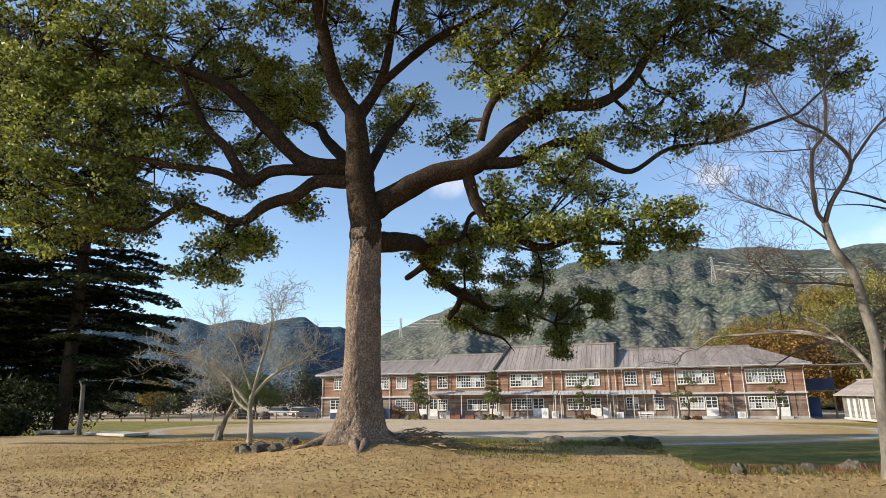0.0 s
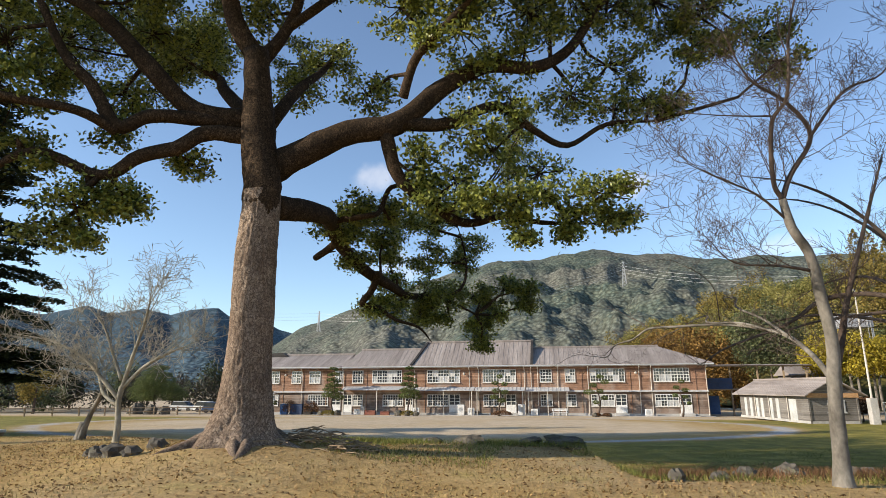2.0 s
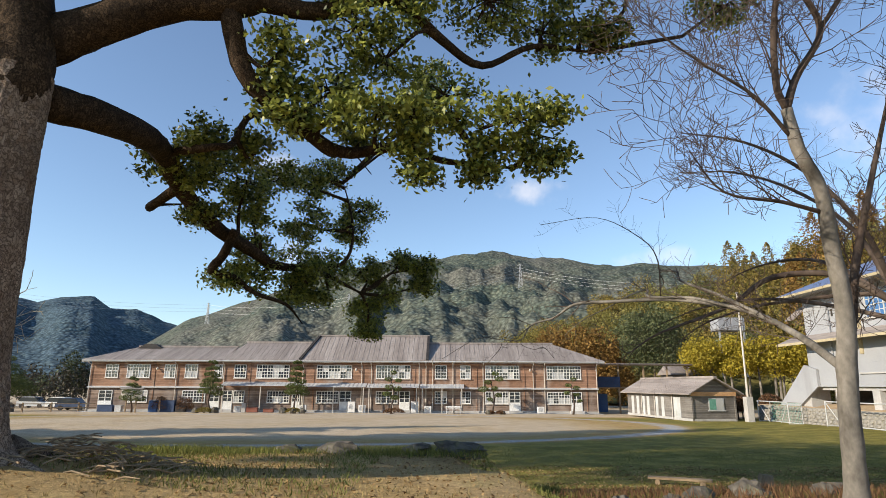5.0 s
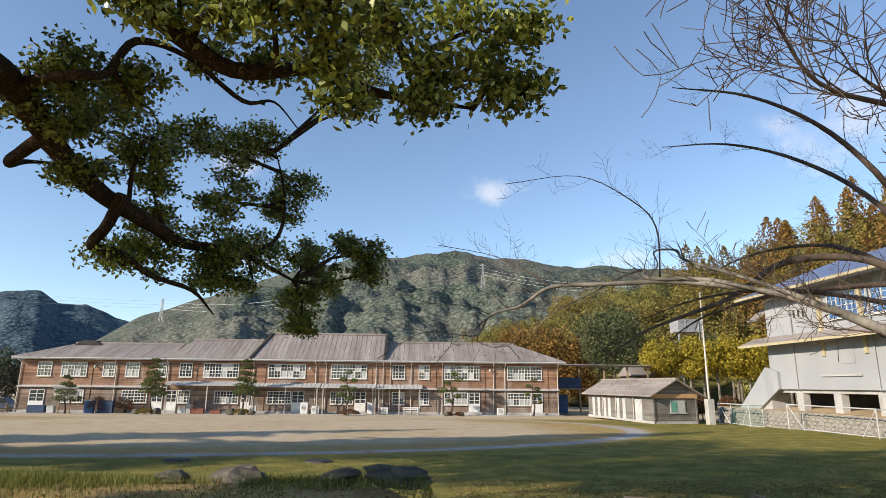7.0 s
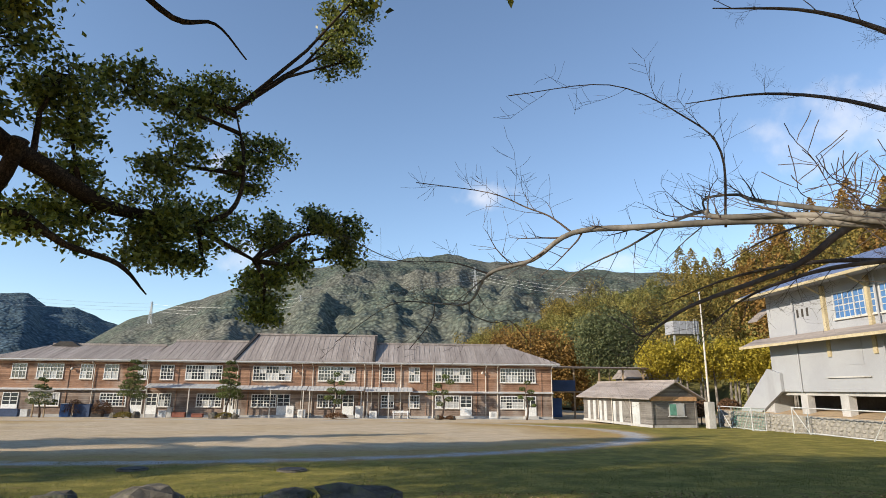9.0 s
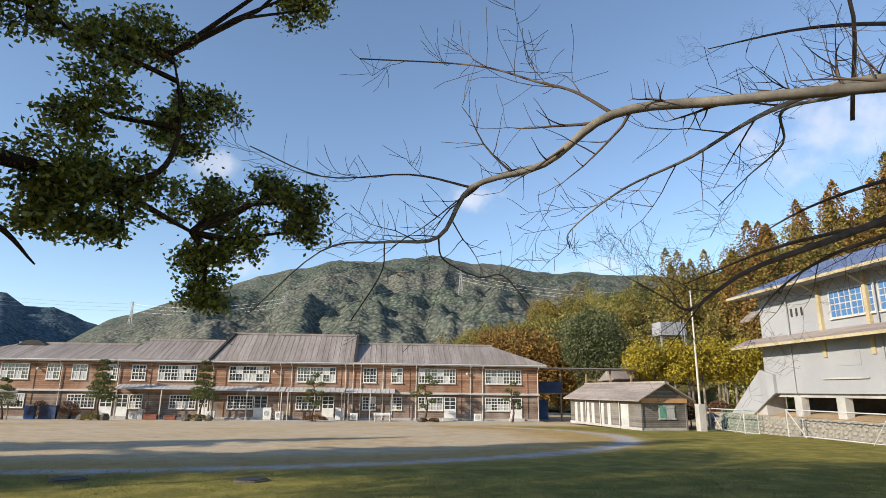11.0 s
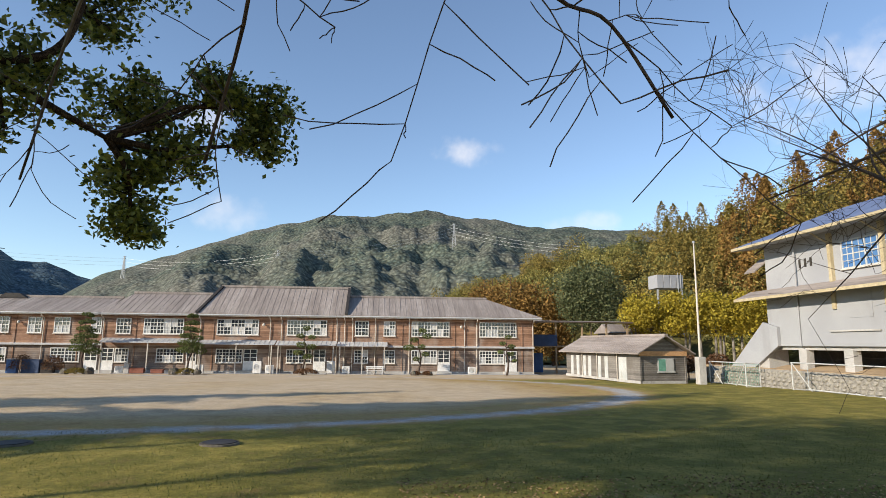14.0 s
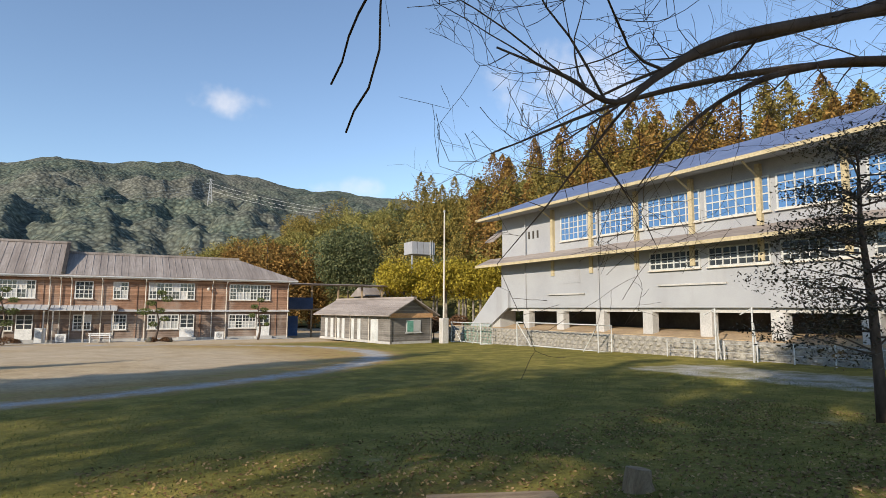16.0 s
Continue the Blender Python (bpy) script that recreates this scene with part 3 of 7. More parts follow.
def school():
    rng = random.Random(5)
    Y, base, eave = 80.19, -1.76, 4.42
    sch = thing("school_building", (0, 0, 0), "long two-storey brown weatherboarded wooden schoolhouse with grey roofs", "school")
    for a, b in ((-45.4, -28.6), (-28.597, -18.7), (-18.697, -3.4), (-3.397, 17.95)):
        part("wall", Build().box(a, b, Y, Y + 8.4, 1.2, eave), "wood_brown", sch, "brown weathered horizontal weatherboards")
        part("wall", Build().box(a, b, Y, Y + 8.4, base + 0.3, 1.2), "wood_lower", sch, "bleached grey-brown horizontal weatherboards")
    foot = Build().box(-45.45, 18.0, Y - 0.05, Y + 8.4, base - 0.2, base + 0.3)
    part("plinth", foot, "concrete", sch)
    # roofs: one body for each stretch, with thickness and overhang
    def roof(x0, x1, ridge, hip_l=0.0, hip_r=0.0, name="roof"):
        yf, yr, yb = Y - 0.75, Y + 4.2, Y + 9.1
        e, t = eave + 0.02, 0.16
        b = Build()
        vs = [(x0, yf, e), (x1, yf, e), (x1, yb, e), (x0, yb, e), (x0 + hip_l, yr, ridge), (x1 - hip_r, yr, ridge)]
        vs += [(x, y, z + t) for x, y, z in vs]
        b.add(vs, [(0, 1, 7, 6), (1, 2, 8, 7), (2, 3, 9, 8), (3, 0, 6, 9), (6, 7, 11, 10), (8, 9, 10, 11), (7, 8, 11), (9, 6, 10), (3, 2, 1, 0)])
        return part(name, b, "roof_grey", sch, "weathered grey ribbed roof")
    roof(-46.2, -28.6, 6.25, 4.5, 0.0)
    roof(-28.9, -18.8, 6.85, 1.6, 0.0)
    roof(-19.0, -3.1, 7.75, 1.3, 0.0)
    roof(-3.1, 18.75, 6.8, 0.0, 5.6)
    for i, (x0, x1, rid) in enumerate(((-46.2, -28.6, 6.25), (-28.9, -18.8, 6.85), (-19.0, -3.1, 7.75), (-3.1, 18.75, 6.8))):
        run = x1 - x0
        hl, hr = ((4.5, 0), (1.6, 0), (1.3, 0), (0, 5.6))[i]
        k = int(run / 0.62)
        for q in range(k):
            x = x0 + 0.3 + q * 0.62
            top = min(1.0, (x - x0) / hl if hl else 1, (x1 - x) / hr if hr else 1)
            if top < 0.08:
                continue
            y0, z0 = Y - 0.76, eave + 0.175
            y1, z1 = Y - 0.75 + 4.95 * top, eave + 0.18 + (rid - eave) * top
            seams = Build().add([(x - 0.035, y0, z0), (x + 0.035, y0, z0), (x + 0.035, y1, z1), (x - 0.035, y1, z1),
                       (x - 0.02, y0, z0 + 0.022), (x + 0.02, y0, z0 + 0.022), (x + 0.02, y1, z1 + 0.022), (x - 0.02, y1, z1 + 0.022)],
                      [(4, 5, 6, 7), (0, 1, 5, 4), (1, 2, 6, 5), (3, 0, 4, 7)])
            part("roof_seam", seams, "roof_grey", sch)
        cap = Build()
        cap.box(x0 + hl - 0.1, x1 - hr + 0.1, Y + 4.02, Y + 4.38, rid + 0.12, rid + 0.34)
        part("ridge_cap", cap, "roof_grey", sch)
        gut = Build().tube([(x0, Y - 0.83, eave + 0.02), (x1, Y - 0.83, eave + 0.02)], [0.07, 0.07], 8)
        part("gutter", gut, "awning", sch, "pale metal eaves gutter")
        fascia = Build().box(x0 + 0.02, x1 - 0.02, Y - 0.77, Y - 0.72, eave - 0.14, eave + 0.03)
        part("fascia", fascia, "post_paint", sch)
    for x, rid, hl in ((-18.95, 7.75, 1.3), (-3.15, 7.75, 0.0)):
        v = Build()
        z0, z1 = eave + 0.2, rid + 0.22
        v.add([(x - 0.16, Y - 0.8, z0), (x + 0.16, Y - 0.8, z0), (x + hl + 0.16, Y + 4.2, z1), (x + hl - 0.16, Y + 4.2, z1),
               (x - 0.16, Y - 0.8, z0 + 0.16), (x + 0.16, Y - 0.8, z0 + 0.16), (x + hl + 0.16, Y + 4.2, z1 + 0.16), (x + hl - 0.16, Y + 4.2, z1 + 0.16)],
              [(4, 5, 6, 7), (0, 1, 5, 4), (1, 2, 6, 5), (2, 3, 7, 6), (3, 0, 4, 7), (3, 2, 1, 0)])
        part("verge", v, "black_trim", sch, "black roof verge board")
    vent = Build().prism([(-41.6, 6.2), (-38.4, 6.2), (-39.3, 6.75), (-40.7, 6.75)], 1, Y + 3.4, Y + 5.0)
    part("roof_vent", vent, "black_trim", sch, "small dark ridge ventilator")
    # upper and lower windows
    for a, b, p in ((-43.5, -41.9, 1), (-40.8, -37.9, 2), (-36.1, -34.7, 1), (-33.5, -31.9, 1), (-29.8, -28.75, 1), (-27.3, -25.8, 1), (-24.5, -20.4, 3),
                    (-16.95, -12.55, 3), (-9.55, -5.25, 3), (-2.2, -0.7, 1), (0.95, 2.25, 1), (4.05, 8.3, 3), (11.7, 15.95, 3)):
        window_unit(sch, a, b, Y, 2.35, 4.02, p, 4, rng=rng, pale=0.22)
    for a, b, p in ((-40.5, -37.9, 2), (-33.6, -30.7, 2), (-27.2, -25.8, 1), (-23.0, -20.2, 2), (-16.9, -14.1, 2), (-9.5, -6.8, 2), (-2.2, -0.7, 1), (0.95, 2.25, 1),
                    (4.05, 6.9, 2), (11.7, 14.5, 2)):
        window_unit(sch, a, b, Y, -0.62, 0.85, p, 4, rng=rng, pale=0.3)
    # doors
    for x, w in ((-44.0, 1.7), (-30.2, 1.3), (-28.6 + 0.1, 1.2), (-14.0, 1.45), (-6.6, 1.3), (7.0, 1.35), (14.6, 1.35), (-19.9, 1.0)):
        d = Build()
        z0, z1 = base + 0.34, 0.85
        d.box(x, x + w, Y - 0.09, Y - 0.01, z0, z0 + 0.95)
        door = part("door", d, "white_paint", sch, "white-painted half-glazed wooden door")
        for q in (x, x + w / 2 - 0.04, x + w - 0.08):
            part("stile", Build().box(q, q + 0.08, Y - 0.09, Y - 0.01, z0 + 0.95, z1), "white_paint", door)
        for r in range(4):
            part("rail", Build().box(x + 0.08, x + w - 0.08, Y - 0.07, Y - 0.02, z0 + 0.95 + r * 0.42 - 0.02, z0 + 0.95 + r * 0.42 + 0.03), "white_paint", door)
        part("pane", Build().box(x + 0.06, x + w - 0.06, Y - 0.045, Y - 0.03, z0 + 0.97, z1 - 0.02), "pane", door)
        part("threshold", Build().box(x - 0.2, x + w + 0.2, Y - 0.6, Y - 0.1, base - 0.05, z0, 0.03), "concrete", sch)
    # belt course, awning on posts, rain pipes
    for a, b in ((-45.45, -28.5), (1.45, 18.0)):
        part("belt_course", Build().prism([(Y, 1.12), (Y - 0.32, 1.12), (Y - 0.34, 1.2), (Y, 1.34)], 0, a, b), "awning", sch, "narrow pale metal pent roof")
    for i, (a, b) in enumerate(((-28.4, -18.6), (-18.5, -10.6), (-10.5, -4.1), (-4.0, 1.4))):
        dz = (0.12, 0.0, -0.03, -0.08)[i]
        aw = Build().prism([(Y, 1.72 + dz), (Y - 1.35, 1.3 + dz), (Y - 1.35, 1.36 + dz), (Y, 1.8 + dz)], 0, a, b)
        part("awning", aw, "awning", sch, "pale sheet-metal awning")
        for q in range(int((b - a) / 0.5)):
            x = a + 0.25 + q * 0.5
            part("awning_rib", Build().add([(x, Y - 1.36, 1.36 + dz), (x + 0.05, Y - 1.36, 1.36 + dz), (x + 0.05, Y, 1.8 + dz), (x, Y, 1.8 + dz),
                    (x + 0.025, Y - 1.36, 1.4 + dz), (x + 0.025, Y, 1.84 + dz)], [(0, 4, 5, 3), (4, 1, 2, 5)]), "awning", sch)
        for x in (a + 0.3, (a + b) / 2, b - 0.3):
            part("awning_post", Build().box(x - 0.05, x + 0.05, Y - 1.25, Y - 1.15, base - 0.05, 1.33 + dz), "post_paint", sch)
    for x in (-45.35, -34.5, -28.55, -18.65, -11.3, -10.1, -4.15, -3.3, -2.45, 0.05, 3.8, 10.0, 11.4, 17.85):
        pipe = Build().tube([(x, Y - 0.8, eave), (x, Y - 0.72, eave - 0.25), (x, Y - 0.12, eave - 0.5), (x, Y - 0.1, base + 0.1)], [0.05] * 4, 8)
        part("rain_pipe", pipe, "post_paint", sch, "cream rain pipe")
    for x in (-37.3, -31.0, -25.3, -17.3, -4.7, 3.0, 8.9, 16.6):
        part("wall_stud", Build().box(x - 0.06, x + 0.06, Y - 0.06, Y, base + 0.3, eave - 0.1), "wood_brown", sch)
    part("step_slab", Build().box(-45.6, 18.2, Y - 1.5, Y - 0.05, base - 0.2, base + 0.06, 0.03), "concrete", sch, "low concrete walk along the wall")
    for x in (-36.9, -26.0, -12.0, 9.6):
        lamp = Build().tube([(x, Y - 0.02, 3.5), (x, Y - 0.2, 3.5)], [0.05, 0.05], 8).blob((x, Y - 0.3, 3.45), (0.16, 0.16, 0.18), rng, 0.02)
        part("wall_lamp", lamp, "post_paint", sch)
    return sch


school()


def air_unit(x, y, z, w=0.85, h=0.75):
    t = thing("air_conditioner", (x, y, z), "white outdoor air conditioner unit by the school wall", "air conditioner", "air conditioners")
    part("casing", Build().box(-w / 2, w / 2, -0.16, 0.16, 0.06, h, 0.03), "white_paint", t)
    ring = Build()
    for r in (0.26, 0.2, 0.13, 0.07):
        pts = [(0.06 + r * math.cos(a) - 0.12, -0.175, 0.06 + h / 2 + r * math.sin(a)) for a in np.linspace(0, 2 * math.pi, 17)]
        ring.tube(pts, [0.012] * 17, 5, cap=False)
    part("fan_guard", ring, "steel", t)
    part("feet", Build().box(-w / 2 + 0.05, -w / 2 + 0.15, -0.18, 0.18, 0, 0.06).box(w / 2 - 0.15, w / 2 - 0.05, -0.18, 0.18, 0, 0.06), "concrete", t)


for ax, h in ((-12.3, 1.3), (-11.0, 0.9), (-4.6, 1.35), (-3.0, 0.8), (10.7, 0.8), (-26.2, 0.7), (-5.0 - 13.2, 0.9)):
    air_unit(ax, 79.2, -1.7, 0.85, h)


def bench(x, y, z):
    t = thing("bench", (x, y, z), "white-painted wooden bench before the school", "bench")
    for i in range(3):
        part("slat", Build().box(-0.95, 0.95, -0.22 + i * 0.15, -0.1 + i * 0.15, 0.42, 0.46, 0.01), "white_paint", t)
    for i in range(2):
        part("back_slat", Build().box(-0.95, 0.95, 0.26, 0.29, 0.6 + i * 0.16, 0.72 + i * 0.16), "white_paint", t)
    for sx in (-0.8, 0.8):
        part("leg", Build().box(sx - 0.04, sx + 0.04, -0.2, -0.12, 0, 0.42).box(sx - 0.04, sx + 0.04, 0.22, 0.28, 0, 0.85), "white_paint", t)


bench(0.1, 78.4, -1.72)


# ---- covered way and outbuildings behind the shed ----
def covered_way():
    t = thing("covered_walkway", (0, 0, 0), "raised covered walkway with grey roof joining the school", "walkway")
    part("roof", Build().prism([(82.0, 4.15), (84.6, 4.35), (84.6, 4.5), (81.6, 4.3)], 0, 18.2, 30.5), "roof_grey", t)
    part("deck", Build().box(18.0, 30.0, 82.2, 84.4, 1.3, 1.5), "old_wood", t)
    part("parapet", Build().box(18.0, 21.3, 82.12, 82.2, 1.45, 2.75), "dusk_blue", t, "dark blue sheet parapet")
    for x in (18.3, 21.2, 24.4, 27.4, 30.0):
        part("post", Build().box(x - 0.09, x + 0.09, 82.25, 82.43, -1.8, 4.2), "old_wood", t)
    part("blue_door", Build().box(18.5, 20.2, 84.5, 84.6, -1.7, 0.6), "blue_paint", t, "blue painted door panel")
    ann = thing("annex", (0, 0, 0), "small grey-roofed annex beyond the walkway", "building")
    part("wall", Build().box(29.6, 34.5, 86, 91, -1.8, 3.1), "wood_grey", ann)
    part("roof", Build().prism([(85.4, 3.1), (91.6, 3.1), (88.5, 4.3)], 0, 29.2, 35.0), "roof_grey", ann)
    for x in (30.0, 31.6, 33.0):
        part("window", Build().box(x, x + 1.1, 85.93, 86.01, 1.4, 2.7), "pane", ann)


covered_way()


def shed():
    t = thing("shed", (21.3, 59.9, -1.45), "weathered grey board shed with white doors and a tiled gable roof", "shed", rz=8.5)
    W, Lg, H = 4.2, 13.0, 2.55
    part("wall", Build().box(0, W, 0, Lg, 0, H), "wood_grey", t, "silver-grey weathered boards")
    part("sill_beam", Build().box(-0.06, W + 0.06, -0.06, Lg + 0.06, 0, 0.22), "concrete", t)
    gable = Build().prism([(0, H), (W, H), (W / 2, H + 1.15)], 1, -0.02, Lg + 0.02)
    part("gable", gable, "wood_grey", t)
    rf = Build()
    o, e = 0.55, 0.6
    sl = 1.15 / (W / 2)
    for s in (-1, 1):
        x0, x1 = W / 2, W / 2 + s * (W / 2 + o)
        z0, z1 = H + 1.22, H + 1.22 - sl * (W / 2 + o)
        vs = [(x0, -e, z0), (x1, -e, z1), (x1, Lg + e, z1), (x0, Lg + e, z0)]
        vs += [(x, y, z + 0.1) for x, y, z in vs]
        rf.add(vs, [(0, 1, 2, 3), (7, 6, 5, 4), (0, 4, 5, 1), (1, 5, 6, 2), (2, 6, 7, 3), (3, 7, 4, 0)])
    part("roof", rf, "roof_grey", t, "weathered grey roof")
    for q in range(34):
        sm = Build()
        y = -e + 0.2 + q * 0.41
        x1, z1 = -o, H + 1.32 - sl * (W / 2 + o)
        sm.add([(W / 2, y - 0.03, H + 1.32), (W / 2, y + 0.03, H + 1.32), (x1, y + 0.03, z1), (x1, y - 0.03, z1), (W / 2, y, H + 1.37), (x1, y, z1 + 0.05)],
               [(0, 4, 5, 3), (4, 1, 2, 5)])
        part("roof_seam", sm, "roof_grey", t)
    part("ridge_cap", Build().box(W / 2 - 0.18, W / 2 + 0.18, -e, Lg + e, H + 1.26, H + 1.42, 0.03), "roof_grey", t)
    part("fascia_board", Build().box(-0.1, W + 0.1, -0.1, -0.04, H - 0.35, H + 0.02), "orange_wood", t, "faded orange board under the gable")
    part("eaves_board", Build().box(-0.12, -0.05, -0.1, Lg + 0.1, H - 0.25, H - 0.02), "post_paint", t)
    for y0, w in ((1.9, 1.2), (4.9, 0.55), (6.1, 0.5), (7.9, 0.55), (8.9, 0.5), (10.2, 0.55), (11.4, 0.55)):
        part("door", Build().box(-0.05, 0.03, y0, y0 + w, 0.22, 2.05), "dull_white", t, "white panel door")
    for y0 in (3.3, 6.7, 9.5):
        part("rain_pipe", Build().tube([(-0.1, y0, 0), (-0.1, y0, H - 0.1)], [0.04, 0.04], 8), "post_paint", t)
    win = part("window", Build().box(1.6, 3.1, -0.05, 0.0, 0.95, 2.0).box(1.5, 3.2, -0.09, -0.02, 0.88, 0.96).box(2.31, 2.39, -0.08, -0.02, 0.96, 2.0), "dull_white", t)
    part("pane", Build().box(1.68, 2.3, -0.075, -0.06, 1.02, 1.94), "net_green", win)
    part("pane", Build().box(2.4, 3.03, -0.075, -0.06, 1.02, 1.94), "pane_pale", win)
    for x in (0.02, W - 0.02):
        part("corner_post", Build().box(x - 0.07, x + 0.07, -0.08, 0.06, 0, H), "wood_grey", t)


shed()


# ---- gymnasium on its terrace ----
def gym():
    X, y0, y1 = 30.0, 12.0, 56.3
    g = thing("gymnasium", (0, 0, 0), "white plastered gymnasium on pillars with a blue roof and tall windows", "gymnasium")
    wl = Build()
    wl.box(X, X + 16, y0, y1, 1.62, 5.45)
    wl.box(X + 0.12, X + 16, y0, y1, 5.45, 9.3)
    part("wall", wl, "plaster", g, "stained white plaster wall")
    part("floor_beam", Build().box(X + 0.25, X + 15.8, y0 + 0.2, y1 - 0.2, 1.35, 1.62), "concrete", g)
    # Upright dark sheet behind the pillars, painted as the underfloor shade.
    part("underfloor_shade", Build().box(X + 3.2, X + 3.4, y0, y1, -0.2, 1.4), "opening_shade", g, "dark sheet painted as the shade under the floor")
    for i in range(11):
        y = 53.0 - i * 4.12
        part("pillar", Build().box(X + 0.1, X + 0.7, y - 0.38, y + 0.38, 0.0, 1.4, 0.03), "concrete", g, "squat concrete pillar")
    # roofs
    def pent(xo, xi, z0, z1, ya, yb, name, mat, thick=0.16):
        return part(name, Build().prism([(xo, z0), (xi, z1), (xi, z1 + thick), (xo, z0 + thick)], 1, ya, yb), mat, g)
    pent(X - 1.6, X + 8.0, 9.05, 12.7, y0 - 1, y1 + 1.5, "roof", "roof_blue")
    pent(X + 8.0, X + 17.5, 12.7, 9.05, y0 - 1, y1 + 1.5, "roof", "roof_blue")
    part("soffit", Build().prism([(X - 1.55, 8.98), (X + 0.1, 9.2), (X + 0.1, 9.28), (X - 1.55, 9.04)], 1, y0 - 0.9, y1 + 1.4), "plaster", g)
    part("eaves_trim", Build().box(X - 1.66, X - 1.58, y0 - 1, y1 + 1.5, 9.0, 9.2), "cream_trim", g, "cream eaves board")
    pent(X - 1.35, X + 0.1, 5.1, 5.75, y0 - 1, y1 + 2.0, "lower_roof", "roof_grey", 0.12)
    part("eaves_trim", Build().box(X - 1.41, X - 1.33, y0 - 1, y1 + 2.0, 5.02, 5.22), "cream_trim", g)
    part("end_roof", Build().prism([(X - 0.8, 7.2), (X + 0.6, 8.3), (X + 0.6, 8.42), (X - 0.8, 7.32)], 1, y1, y1 + 1.3), "roof_grey", g)
    for i in range(11):
        y = 49.1 - i * 4.12 + 0.35
        part("pilaster", Build().box(X - 0.12, X + 0.14, y - 0.13, y + 0.13, 5.8, 9.0), "cream_trim", g, "cream pilaster between windows")
        part("pilaster", Build().box(X - 0.1, X + 0.02, y - 0.16, y + 0.16, 4.0, 5.15), "cream_trim", g)
        part("bracket", Build().tube([(X, y, 8.3), (X - 1.3, y, 9.0)], [0.06, 0.06], 6), "cream_trim", g)
    for i in range(9):
        ya = 48.6 - i * 4.12
        window_unit(g, ya - 3.8, ya, X + 0.12, 6.5, 8.35, 2, 4, "pane_blue", 1, frame_mat="dull_white")
    for i in range(5):
        ya = 40.2 - i * 4.12
        window_unit(g, ya - 3.6, ya, X, 3.85, 4.95, 2, 3, "pane", 1, frame_mat="dull_white")
    # Flat dark tablets on the wall; the slots' inner shade is their colour.
    for k in range(3):
        part("vent_slot", Build().box(X + 0.09, X + 0.13, 51.3 + k * 0.55, 51.5 + k * 0.55, 7.1, 7.7), "opening_shade", g)
    part("vent_grille", Build().box(X - 0.03, X, 46.5, 48.3, 3.4, 5.0), "plaster", g)
    part("drip_ledge", Build().box(X - 0.12, X, 46.0, 50.0, 2.55, 2.65), "concrete", g)
    part("drip_ledge", Build().box(X - 0.12, X, 35.0, 39.6, 2.9, 3.0), "concrete", g)
    # outside stair at the far end
    st = Build().prism([(y1 - 1.3, 1.62), (y1 - 1.3, 3.0), (y1 + 0.3, 3.4), (61.2, -0.2), (61.2, -1.3), (60.2, -1.3)], 0, X - 0.25, X - 0.02)
    part("stair_wall", st, "plaster", g, "sloping white stair parapet")
    steps = Build()
    for i in range(16):
        steps.box(X, X + 1.6, y1 + 0.2 + i * 0.29, y1 + 0.2 + (i + 1) * 0.29 + 0.02, -1.2, 1.6 - i * 0.17)
    part("stair", steps, "concrete", g)
    for y in (52.8, 44.6):
        part("rain_pipe", Build().tube([(X - 0.08, y, 9.0), (X - 0.08, y, 1.6)], [0.05, 0.05], 8), "plaster", g)
    return g


gym()


# ---- trees ----
def twig_tree(rng, build, start, way, length, radius, depth, spread=0.7, lift=0.15, pieces=5, ends=None, min_r=0.004):
    """A bare branch that forks into finer ones."""
    p, d = Vector(start), Vector(way).normalized()
    pts, rad = [p.copy()], [radius]
    step = length / pieces
    for i in range(pieces):
        d = (d + Vector((rng.gauss(0, 0.12), rng.gauss(0, 0.12), rng.gauss(lift * 0.3, 0.11)))).normalized()
        p = p + d * step
        r = max(radius * (1 - 0.8 * (i + 1) / pieces), min_r)
        pts.append(p.copy())
        rad.append(r)
        if depth > 0 and i > 0:
            for _ in range(rng.choice((1, 1, 2))):
                side = Vector((rng.gauss(0, 1), rng.gauss(0, 1), rng.gauss(0.1, 0.8))).normalized()
                side = (side - d * side.dot(d)).normalized()
                twig_tree(rng, build, p, d * (1 - spread) + side * spread + Vector((0, 0, lift)), length * rng.uniform(0.35, 0.6), r * 0.65, depth - 1, spread, lift,
                          max(3, pieces - 1), ends, min_r)
    build.tube(pts, rad, 7 if radius > 0.05 else (5 if radius > 0.015 else 4), cap=False)
    if ends is not None:
        ends.append(p)


def limb(build, pts, origin, rng, wobble=0.05):
    line = smooth_line(pts, 5)
    build.tube([Vector(q[:3]) - origin for q in line], [q[3] for q in line], 14 if pts[0][3] > 0.3 else 9, wobble, rng)
    return line


